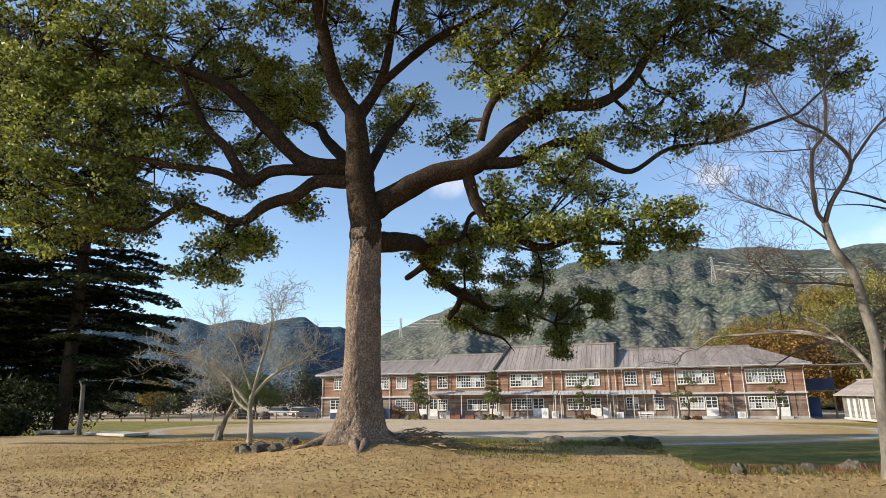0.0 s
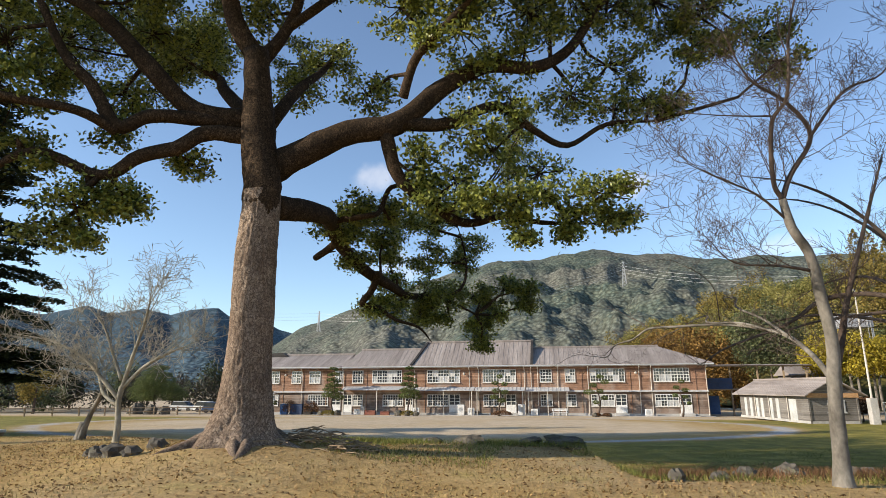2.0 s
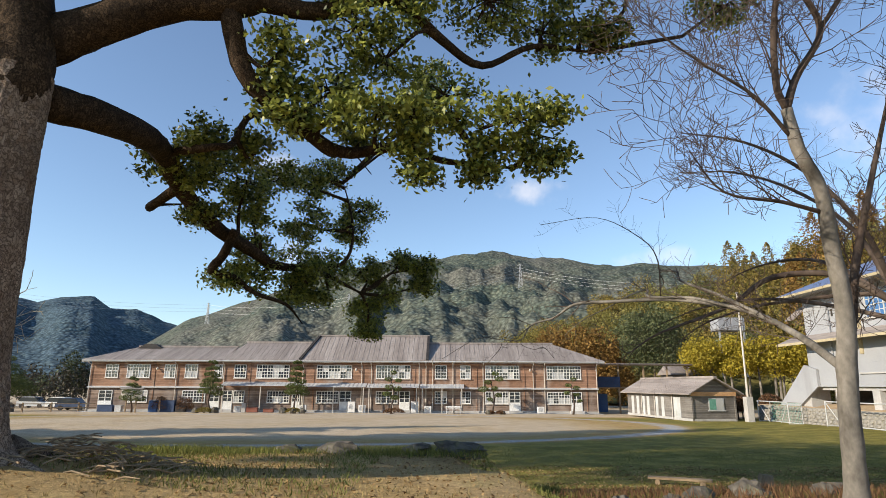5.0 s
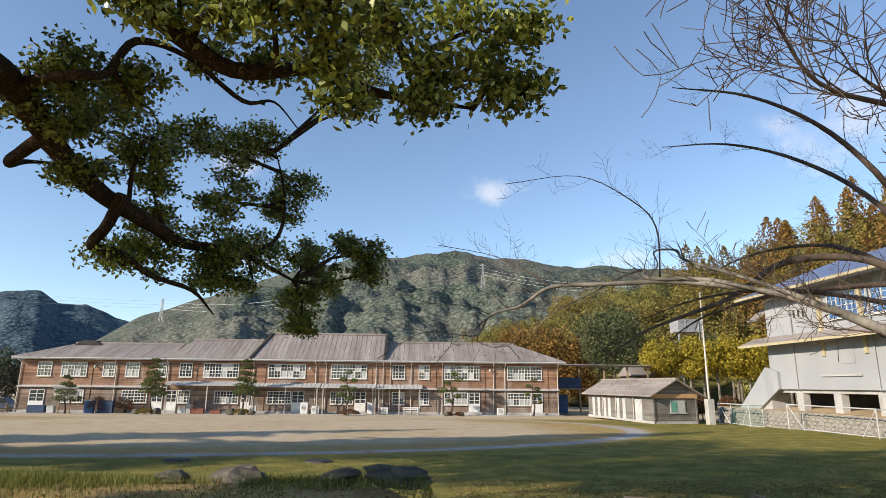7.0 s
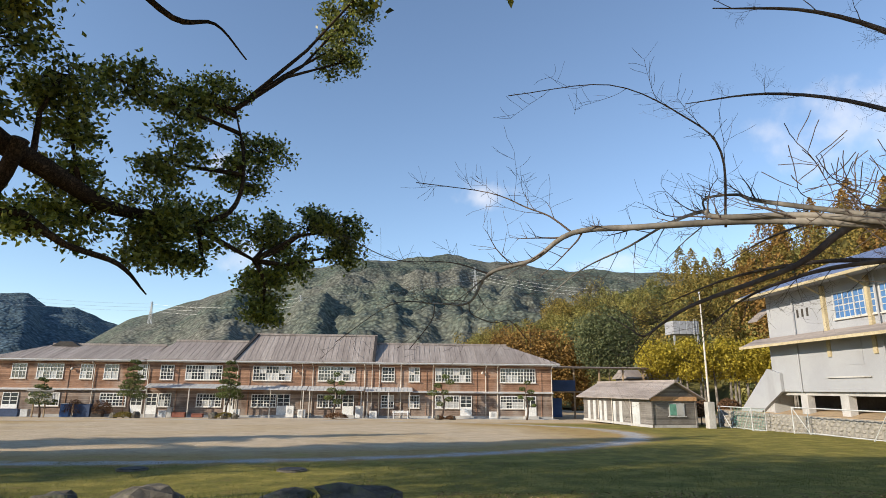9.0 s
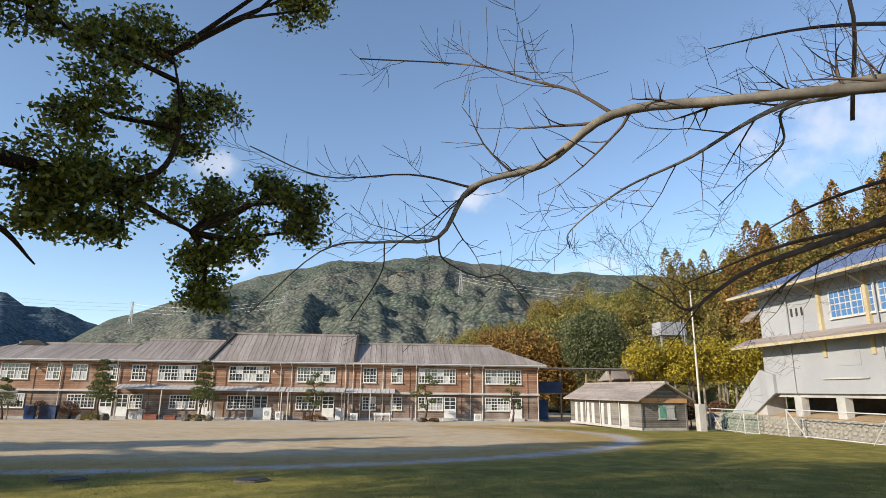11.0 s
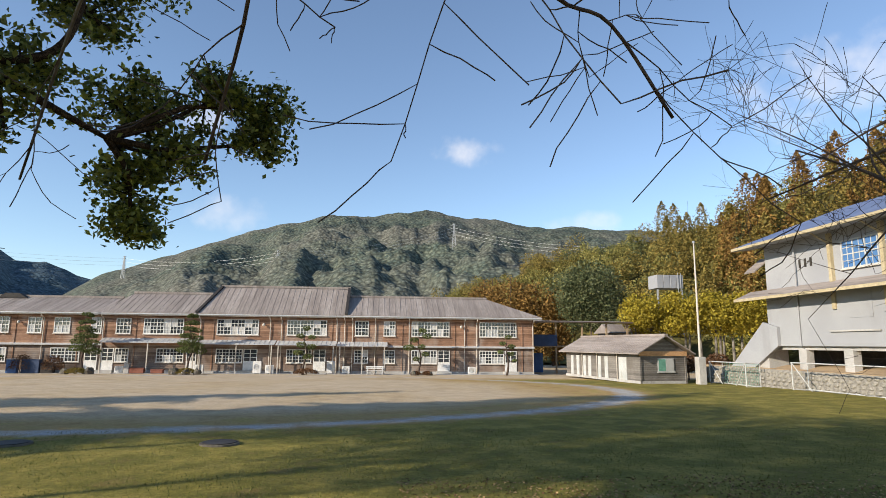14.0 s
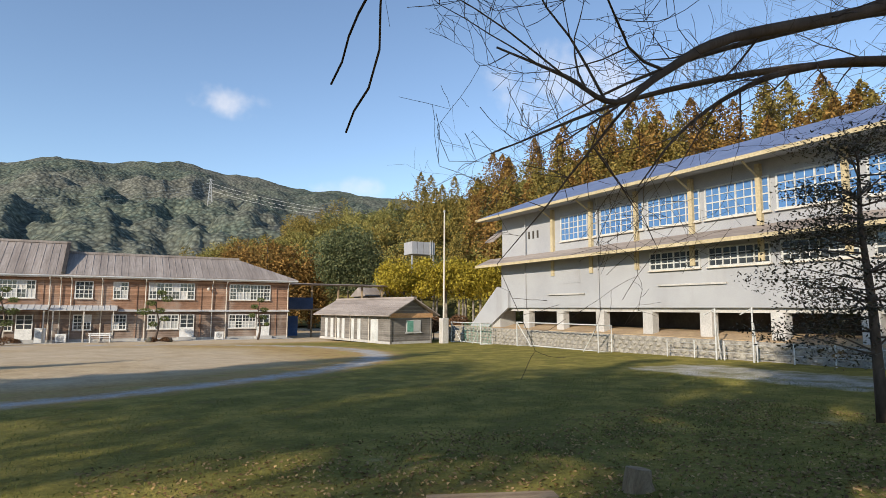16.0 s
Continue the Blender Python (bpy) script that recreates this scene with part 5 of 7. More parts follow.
def cherry():
    rng = random.Random(4)
    base = Vector((3.1, 11.03, ground_at(3.1, 11.03) - 0.05))
    t = thing("cherry_tree", base, "bare winter cherry tree with pale lichen-spotted bark", "tree")
    limbs = [
        ("trunk", [(3.25, 11.00, 0.37, 0.1496), (3.26, 11.00, 0.71, 0.1056), (3.28, 10.97, 1.35, 0.0924), (3.30, 10.95, 1.75, 0.0880), (3.33, 10.90, 2.31, 0.0792), (3.23, 10.80, 2.91, 0.0748), (3.14, 10.70, 3.42, 0.0660), (2.92, 10.60, 3.82, 0.0616), (2.84, 10.57, 4.22, 0.0528)]),
        ("limb", [(2.84, 10.57, 4.22, 0.0360), (2.73, 10.50, 4.49, 0.0320), (2.78, 10.40, 5.30, 0.0288), (2.99, 10.30, 5.66, 0.0240), (3.06, 10.10, 6.57, 0.0160), (3.31, 10.00, 7.46, 0.0080)]),
        ("limb", [(2.84, 10.57, 4.22, 0.0400), (3.00, 10.60, 4.58, 0.0360), (3.38, 10.70, 5.19, 0.0320), (3.07, 10.60, 5.70, 0.0280), (2.56, 10.40, 6.01, 0.0160), (2.23, 10.20, 6.65, 0.0064)]),
        ("limb", [(3.38, 10.70, 5.19, 0.0240), (4.01, 10.90, 5.94, 0.0200), (4.65, 11.10, 6.26, 0.0120), (5.17, 11.30, 7.00, 0.0048)]),
        ("limb", [(2.88, 10.60, 3.92, 0.0200), (2.46, 10.40, 4.26, 0.0160), (1.93, 10.20, 4.47, 0.0112), (1.46, 10.00, 4.66, 0.0040)]),
        ("limb", [(2.82, 10.40, 5.40, 0.0128), (2.24, 10.20, 5.36, 0.0096), (1.46, 10.00, 5.38, 0.0032)]),
        ("limb", [(3.32, 10.95, 1.83, 0.0560), (3.54, 11.10, 2.33, 0.0480), (3.73, 11.20, 2.88, 0.0400), (4.16, 11.30, 3.96, 0.0280), (4.60, 11.40, 5.03, 0.0120)]),
        ("limb", [(3.17, 10.75, 3.23, 0.0240), (2.70, 10.60, 3.29, 0.0176), (2.07, 10.40, 3.32, 0.0112), (1.70, 10.20, 3.64, 0.0048)]),
        ("limb", [(3.3, 10.95, 1.75, 0.0660), (3.45, 12.0, 2.2, 0.0581), (3.42, 13.0, 2.58, 0.0493), (2.8, 13.65, 2.8, 0.0414), (1.94, 13.95, 2.81, 0.0352), (1.46, 14.10, 2.79, 0.0317), (1.18, 14.30, 2.61, 0.0246), (0.84, 14.40, 2.51, 0.0194), (0.69, 14.54, 2.29, 0.0150), (0.42, 14.76, 2.31, 0.0106), (0.03, 15.20, 2.35, 0.0070), (-0.55, 16.00, 2.06, 0.0026)]),
        ("limb", [(1.46, 14.10, 2.79, 0.0128), (1.31, 14.20, 2.95, 0.0104), (1.15, 14.30, 3.05, 0.0088), (0.86, 14.50, 3.24, 0.0064), (0.24, 14.80, 3.42, 0.0024)]),
        ("limb", [(0.84, 14.40, 2.51, 0.0096), (0.54, 14.60, 2.64, 0.0072), (0.05, 14.90, 2.72, 0.0048), (-0.44, 15.20, 3.01, 0.0024)]),
        ("limb", [(0.69, 14.54, 2.29, 0.0072), (0.74, 14.75, 2.22, 0.0064), (0.96, 14.95, 2.17, 0.0048), (1.13, 15.10, 2.21, 0.0032), (1.31, 15.20, 2.05, 0.0016)]),
        ("limb", [(0.42, 14.76, 2.30, 0.0056), (0.40, 15.00, 2.18, 0.0048), (0.22, 15.40, 1.96, 0.0024)]),
        ("limb", [(3.42, 12.9, 2.55, 0.0360), (3.0, 13.5, 2.8, 0.0336), (2.49, 13.80, 2.86, 0.0320), (2.59, 14.20, 3.03, 0.0240), (2.37, 14.40, 2.97, 0.0176), (2.09, 14.60, 2.81, 0.0128), (1.72, 14.65, 2.63, 0.0088), (1.43, 14.70, 2.40, 0.0056), (1.45, 14.80, 2.32, 0.0024)]),
        ("limb", [(3.44, 12.7, 2.5, 0.0360), (3.4, 13.7, 2.9, 0.0320), (3.19, 14.40, 3.21, 0.0280), (3.38, 15.00, 3.47, 0.0208), (3.21, 15.30, 3.51, 0.0176), (3.33, 15.50, 3.35, 0.0120), (3.16, 15.70, 3.16, 0.0080), (3.02, 15.90, 2.98, 0.0024)]),
        ("limb", [(2.83, 14.30, 2.93, 0.0160), (2.74, 14.10, 3.52, 0.0136), (2.50, 14.20, 3.88, 0.0104), (1.91, 14.30, 4.20, 0.0064), (1.03, 14.40, 4.11, 0.0024)]),
    ]
    for name, pts in limbs:
        b, fine = Build(), Build()
        if pts[-1][1] > 13:
            pts = [(x, y, z, r * 0.68) for x, y, z, r in pts]
        line = limb(b, pts, base, rng, 0.05)
        if name != "trunk":
            for i in range(3, len(line) - 1):
                if line[i][1] > 13 and i % 2:
                    continue
                q, q2 = line[i], line[i + 1]
                d = Vector((q2[:3] - q[:3])).normalized()
                side = Vector((rng.gauss(0, 1), rng.gauss(0, 1), rng.gauss(0.2, 0.8))).normalized()
                twig_tree(rng, fine, Vector(q[:3]) - base, d * 0.75 + side * 0.55, rng.uniform(0.4, 1.0) if q[1] < 13 else rng.uniform(0.2, 0.55), min(q[3] * 0.45, 0.009), 2 if q[1] < 13 else 1, 0.65, 0.12, 6, None, 0.0028 if q[1] < 13 else 0.0014)
        bough = part(name, b, "pale_bark" if name == "trunk" or (pts[-1][1] > 14 and pts[0][3] > 0.022) else "dark_bark", t, "", True)
        if fine.v:
            tagged(part("twig_mass", fine, "dark_bark", bough, "thin dark twigs", True), kind="stuff")


cherry()


def bare_tree(name, at, label, limbs, seed, bark="dark_bark", twig=(0.6, 1.5), twig_r=0.012, every=2, levels=2, min_r=0.0025):
    rng = random.Random(seed)
    base = Vector((at[0], at[1], ground_at(at[0], at[1]) - 0.04))
    t = thing(name, base, label, "tree")
    for i, pts in enumerate(limbs):
        b = Build()
        line = limb(b, pts, base, rng, 0.06)
        if i:
            for k in range(3, len(line) - 1, every):
                q, q2 = line[k], line[k + 1]
                d = Vector((q2[:3] - q[:3])).normalized()
                side = Vector((rng.gauss(0, 1), rng.gauss(0, 1), rng.gauss(0.1, 0.8))).normalized()
                twig_tree(rng, b, Vector(q[:3]) - base, d * 0.85 + side * 0.5 + Vector((0, 0, -0.12)), rng.uniform(*twig), min(q[3] * 0.55, twig_r), levels, 0.65, 0.08, 6, None, min_r)
        part("trunk" if i == 0 else "limb", b, bark, t, "", True)
    return t


# a second bare tree whose boughs hang over the end of the walk
bare_tree("cherry_tree", (7.6, 14.6), "bare dark tree with long drooping boughs over the lawn", [
    [(7.6, 14.6, -0.3, 0.17), (7.55, 14.6, 0.6, 0.13), (7.4, 14.8, 1.8, 0.11), (7.1, 15.1, 2.9, 0.1)],
    [(7.1, 15.1, 2.9, 0.06), (6.4, 15.5, 3.5, 0.055), (5.44, 15.90, 3.53, 0.050), (4.68, 16.10, 3.02, 0.035), (3.46, 16.10, 2.56, 0.022), (3.06, 16.10, 2.34, 0.015), (2.81, 16.10, 2.18, 0.010), (2.68, 16.20, 2.28, 0.007), (2.54, 16.40, 2.43, 0.003)],
    [(7.3, 14.9, 2.3, 0.055), (7.5, 15.8, 3.2, 0.05), (5.80, 16.60, 3.16, 0.030), (4.88, 16.70, 2.93, 0.020), (4.42, 16.80, 2.72, 0.014), (4.10, 16.90, 2.47, 0.008), (3.88, 17.00, 2.17, 0.003)],
    [(7.1, 15.1, 2.9, 0.05), (7.1, 16.6, 3.9, 0.042), (7.3, 18.4, 4.4, 0.032), (7.2, 20.2, 4.5, 0.02), (6.9, 21.8, 4.2, 0.006)],
    [(7.1, 15.1, 2.9, 0.055), (6.6, 15.0, 4.2, 0.045), (5.9, 15.2, 5.3, 0.035), (5.1, 15.7, 6.1, 0.024), (4.2, 16.4, 6.6, 0.008)],
    [(7.1, 15.1, 2.9, 0.05), (7.0, 15.8, 4.4, 0.042), (6.7, 17.0, 5.6, 0.032), (6.2, 18.4, 6.5, 0.022), (5.5, 19.8, 7.0, 0.008)],
    [(7.2, 15.0, 2.6, 0.05), (6.6, 15.9, 3.0, 0.04), (5.9, 17.0, 3.3, 0.03), (5.2, 18.2, 3.3, 0.02), (4.5, 19.4, 3.0, 0.006)],
], 21, "dark_bark", (0.35, 0.9), 0.006, 2, 2, 0.001)

bare_tree("plum_tree", (-10.5, 14.7), "small bare spreading plum tree with whitish twigs", [
    [(-10.45, 14.7, 0.4, 0.085), (-10.45, 14.7, 0.9, 0.07), (-10.5, 14.7, 1.4, 0.065), (-10.45, 14.7, 1.75, 0.06)],
    [(-10.45, 14.7, 1.4, 0.05), (-10.9, 14.6, 1.9, 0.045), (-11.4, 14.5, 2.4, 0.035), (-12.2, 14.4, 2.8, 0.02), (-13.2, 14.3, 3.0, 0.006)],
    [(-10.45, 14.7, 1.7, 0.05), (-10.3, 14.7, 2.3, 0.045), (-10.1, 14.7, 3.0, 0.035), (-9.9, 14.6, 3.6, 0.02), (-9.8, 14.5, 4.1, 0.006)],
    [(-10.45, 14.7, 1.7, 0.05), (-10.0, 14.8, 2.2, 0.04), (-9.5, 14.9, 2.5, 0.03), (-8.9, 15.0, 2.75, 0.006)],
    [(-10.5, 14.7, 1.9, 0.04), (-11.0, 14.9, 2.6, 0.035), (-11.4, 15.0, 3.2, 0.02), (-11.9, 15.0, 3.7, 0.006)],
    [(-10.5, 14.7, 1.3, 0.045), (-11.1, 14.9, 1.6, 0.04), (-11.7, 15.2, 2.3, 0.03), (-12.6, 15.4, 2.5, 0.008)],
], 8, "plum_bark", (0.6, 1.35), 0.011, 1, 2, 0.0045)

bare_tree("plum_stump", (-12.4, 15.8), "leaning cut plum stem with a broken stump", [
    [(-12.4, 15.8, 0.3, 0.16), (-12.35, 15.8, 0.6, 0.13), (-12.3, 15.8, 0.85, 0.1)],
    [(-12.3, 15.75, 0.45, 0.08), (-12.0, 15.6, 1.0, 0.065), (-11.6, 15.4, 1.5, 0.05), (-11.3, 15.2, 1.9, 0.03)],
], 9, "pale_bark", (0.3, 0.6), 0.01, 3, 1)


def fir(name, at, tall, wide, material, label, seed, bark="dark_bark", gap=0.55, leaf=0.16, per=55):
    """A layered conifer: trunk, drooping boughs, sprays of needles."""
    rng, nr = random.Random(seed), np.random.default_rng(seed)
    base = Vector((at[0], at[1], at[2] if len(at) > 2 else ground_at(at[0], at[1])))
    t = thing(name, base, label, "tree")
    part("trunk", Build().tube([(0, 0, -0.3), (0.05, 0, tall * 0.4), (0, 0.05, tall)], [tall * 0.017, tall * 0.012, 0.03], 10, 0.05, rng), bark, t, "", True)
    b, cloud = Build(), []
    z = tall * 0.12
    while z < tall * 0.98:
        reach = wide * (1 - (z / tall) ** 1.5) * rng.uniform(0.75, 1.1) + 0.3
        for k in range(rng.choice((5, 6, 7))):
            a = rng.uniform(0, 2 * math.pi)
            ln = reach * rng.uniform(0.6, 1.08)
            sag = rng.uniform(0.1, 0.3)
            rise = z + rng.uniform(-0.25, 0.25)
            bend = lambda q: rise + ln * (0.12 * q - sag * q * q)
            pts = [Vector((math.cos(a) * ln * q, math.sin(a) * ln * q, bend(q))) for q in np.linspace(0, 1, 6)]
            b.tube(pts, [0.06 * (1 - q) + 0.008 for q in np.linspace(0, 1, 6)], 5, cap=False)
            # flat side sprays, longest at mid-bough, with gaps between them
            for w in np.linspace(0.25, 1.0, max(5, int(ln * 2.6))):
                for sd in (-1, 1):
                    far = ln * 0.34 * (1.15 - w) * rng.uniform(0.6, 1.2) + 0.15
                    m = int(per * far * 0.55) + 3
                    u = nr.uniform(0, 1, m)
                    along = w * ln + u * far * 0.7 + nr.normal(size=m) * 0.06
                    side = sd * u * far + nr.normal(size=m) * 0.06
                    c = np.stack([math.cos(a) * along - math.sin(a) * side, math.sin(a) * along + math.cos(a) * side,
                                  bend(w) - u * far * 0.22 + nr.normal(size=m) * 0.035], axis=1)
                    cloud.append(c)
        z += gap * rng.uniform(0.7, 1.25)
    tagged(part("bough_mass", b, bark, t), kind="stuff")
    part("foliage", quads_mesh("needles", leaves(nr, np.concatenate(cloud), leaf * 1.9, leaf * 0.62, 0.2, 0.8)), material, t)
    return t


fir("fir_tree", (-28.6, 24.0), 22.5, 7.6, "needle", "tall dark layered fir tree at the yard's edge", 31, gap=0.75, leaf=0.17, per=58)
fir("fir_tree", (-34.5, 22.0), 21.0, 7.2, "needle", "tall dark layered fir tree at the yard's edge", 32, gap=0.8, leaf=0.2, per=36)
fir("fir_tree", (-37.0, 31.0), 18.0, 6.5, "needle", "tall dark layered fir tree at the yard's edge", 33, gap=0.85, leaf=0.22, per=28)
fir("fir_tree", (-45.0, 27.0), 21.0, 7.0, "needle", "tall dark layered fir tree at the yard's edge", 34, gap=1.1, leaf=0.24, per=22)
fir("fir_tree", (-47.0, 17.0), 22.0, 7.0, "needle", "tall dark layered fir tree at the yard's edge", 35, gap=1.1, leaf=0.24, per=22)
for q, (fx, fy, fh) in enumerate(((-27.5, 20.5, 2.6), (-31.0, 20.0, 3.4), (-33.5, 27.0, 4.0), (-24.8, 18.2, 1.2))):
    nr = np.random.default_rng(40 + q)
    zb = ground_at(fx, fy)
    tb = thing("shrub", (fx, fy, zb), "dark evergreen shrub under the firs", "shrub", "dark shrubs")
    v = nr.normal(size=(2600, 3))
    v = v / np.linalg.norm(v, axis=1)[:, None] * nr.uniform(0.5, 1, (2600, 1)) ** 0.5 * np.array((fh * 0.75, fh * 0.75, fh * 0.5)) * (1 + 0.2 * np.sin(v[:, :1] * 5))
    v[:, 2] += fh * 0.48
    part("foliage", quads_mesh("foliage", leaves(nr, v, 0.2, 0.1, 0.1, 0.2)), "needle", tb)
    part("stem", Build().tube([(0, 0, -0.1), (0.05, 0, fh * 0.5)], [0.06, 0.02], 6).tube([(0.05, 0.05, -0.1), (fh * 0.3, 0.1, fh * 0.5)], [0.04, 0.015], 6), "dark_bark", tb)


def cloud_pine(at, tall, pads, seed, label):
    """A garden pine clipped into pads."""
    rng, nr = random.Random(seed), np.random.default_rng(seed)
    base = Vector((at[0], at[1], ground_at(*at) - 0.02))
    t = thing("garden_pine", base, label, "tree", "garden pines")
    pts = [Vector((math.sin(z * 1.7 + seed) * 0.16 * tall / 5, math.cos(z * 1.3 + seed) * 0.1, z)) for z in np.linspace(0, tall * 0.95, 9)]
    part("trunk", Build().tube(pts, [0.13 * (1 - 0.85 * i / 8) for i in range(9)], 8, 0.08, rng), "dark_bark", t, "", True)
    b = Build()
    for x, z, r in pads:
        p0 = min(pts, key=lambda q: abs(q.z - z + 0.3))
        yy = rng.uniform(-0.3, 0.3) * r
        b.tube([p0, Vector((x * 0.6, yy * 0.5, z - 0.12)), Vector((x, yy, z))], [0.05, 0.035, 0.02], 5, cap=False)
        m = int(620 * r * r + 160)
        v = nr.normal(size=(m, 3))
        v = v / np.linalg.norm(v, axis=1)[:, None] * nr.uniform(0.3, 1, (m, 1)) ** 0.5 * np.array((r, r, 0.38 * r + 0.08)) + np.array((x, yy, z))
        tagged(part("needle_pad", quads_mesh("needle_pad", leaves(nr, v, 0.17, 0.06, -0.3, 0.0)), "pine", t), kind="stuff")
    tagged(part("branch_mass", b, "dark_bark", t), kind="stuff")


def pads_full(tall, wide, n, seed):
    r = random.Random(seed)
    out = []
    for i in range(n):
        s = i / (n - 1)
        z = tall * (0.42 + 0.56 * s)
        w = wide * (1 - 0.62 * s)
        out += [(r.uniform(-0.15, 0.15), z, w * 0.62), (-w * 0.6, z - 0.1 + r.uniform(-0.15, 0.15), w * 0.5), (w * 0.6, z - 0.15 + r.uniform(-0.15, 0.15), w * 0.5)]
    return out


cloud_pine((-38.4, 77.5), 4.1, pads_full(4.1, 1.45, 4, 1), 1, "dark clipped garden pine with layered pads before the school")
cloud_pine((-29.0, 77.5), 6.1, pads_full(6.1, 1.5, 6, 2), 2, "tall dense clipped garden pine before the school")
cloud_pine((-18.7, 77.5), 6.1, pads_full(6.1, 1.45, 6, 3), 3, "tall dense clipped garden pine before the school")
cloud_pine((-7.2, 77.5), 4.9, [(0.1, 4.8, 0.45), (-0.5, 4.0, 0.5), (0.7, 3.9, 0.45), (-0.4, 3.1, 0.6), (0.6, 2.9, 0.6), (-0.7, 2.3, 0.55), (0.3, 1.9, 0.6)], 4, "slim clipped garden pine with small pads")
cloud_pine((4.8, 77.5), 4.8, [(0.3, 4.7, 0.5), (0.8, 4.1, 0.6), (-0.6, 3.7, 0.5), (-1.1, 2.9, 0.7), (0.2, 3.0, 0.5), (0.6, 2.2, 0.5), (-0.3, 1.7, 0.45)], 5, "leaning clipped garden pine with small pads")
cloud_pine((14.3, 77.5), 4.2, [(0.1, 4.1, 0.4), (-0.5, 3.4, 0.4), (0.5, 3.1, 0.45), (-0.7, 2.5, 0.4), (0.4, 2.3, 0.45), (0.8, 1.6, 0.3)], 6, "thin sparse clipped garden pine")
cloud_pine((-56.0, 79.0), 6.5, pads_full(6.5, 4.2, 6, 7), 7, "broad garden pine on a rockery")


def mound_shrub(at, r, h, material, label, seed, lift=0.0):
    nr = np.random.default_rng(seed)
    t = thing("clipped_shrub", (at[0], at[1], ground_at(*at) + lift), label, "shrub", "clipped shrubs")
    v = nr.normal(size=(1500, 3))
    v = v / np.linalg.norm(v, axis=1)[:, None] * nr.uniform(0.7, 1, (1500, 1)) * np.array((r, r * 0.8, h * 0.6))
    v[:, 2] = np.abs(v[:, 2]) + h * 0.15
    part("foliage", quads_mesh("foliage", leaves(nr, v, 0.12, 0.07, 0, 0.1)), material, t)
    part("stem", Build().tube([(0, 0, -0.05), (0.1, 0, h * 0.7)], [0.05, 0.02], 6).tube([(0, 0, -0.05), (-r * 0.5, 0, h * 0.5)], [0.05, 0.02], 6), "dark_bark", t)


mound_shrub((-6.9, 76.8), 1.35, 0.95, "red_shrub", "low round reddish clipped shrub at the yard's edge", 51)
for q, (sx, sm) in enumerate(((-29.3, "cedar_olive"), (-18.8, "cedar_olive"), (4.4, "red_shrub"), (5.6, "red_shrub"))):
    mound_shrub((sx, 76.9), 1.1 if q < 2 else 0.6, 0.9 if q < 2 else 0.6, sm, "low clipped shrub among stones under a pine", 52 + q)


def rock(at, size, seed, label="weathered mossy boulder on the bank", group="boulders", sink=0.25, name="rock"):
    rng = random.Random(seed)
    b = Build()
    b.blob((0, 0, size[2] * (0.5 - sink)), (size[0] * 0.5, size[1] * 0.5, size[2] * 0.6), rng, 0.22, 7, 10)
    ob = solo(name, b, "stone", label, "rock", group)
    ob.matrix_world = pose(at[0], at[1], ground_at(*at), rng.uniform(-8, 8), rng.uniform(-8, 8), rng.uniform(0, 360))
    return ob


for q, (x, y, sx, sy, sz) in enumerate(((-2.35, 16.2, 1.05, 0.6, 0.24), (-1.0, 16.2, 0.8, 0.55, 0.22), (-0.25, 16.15, 1.0, 0.6, 0.24), (-3.3, 16.3, 0.6, 0.5, 0.2), (1.3, 11.6, 0.3, 0.24, 0.2), (1.9, 11.9, 0.18, 0.18, 0.14),
                                         (2.6, 12.9, 0.4, 0.3, 0.2), (3.4, 13.3, 0.5, 0.32, 0.24), (4.3, 13.2, 0.34, 0.3, 0.2), (5.0, 12.7, 0.3, 0.24, 0.18), (2.1, 12.4, 0.24, 0.2, 0.14), (4.8, 13.8, 0.42, 0.3, 0.2),
                                         (-8.1, 11.4, 0.5, 0.35, 0.22), (-7.5, 11.0, 0.55, 0.4, 0.25), (-7.1, 11.5, 0.35, 0.3, 0.2), (-6.9, 10.6, 0.35, 0.3, 0.18), (-8.6, 11.9, 0.4, 0.3, 0.2))):
    rock((x, y), (sx, sy, sz), 60 + q)
for q, (x, y, s) in enumerate(((-30.4, 76.9, 0.9), (-28.0, 76.8, 1.0), (-20.0, 76.8, 1.0), (-17.7, 76.7, 0.9), (-18.7, 76.4, 0.8), (4.2, 76.7, 0.7), (5.9, 76.8, 0.6),
                                (-57.5, 77.5, 2.2), (-55.0, 77.0, 2.0), (-53.2, 77.4, 1.6), (-58.9, 78.2, 1.4))):
    rock((x, y), (s, s * 0.8, s * 0.8), 90 + q, "grey garden stone at the foot of a pine", "garden stones")


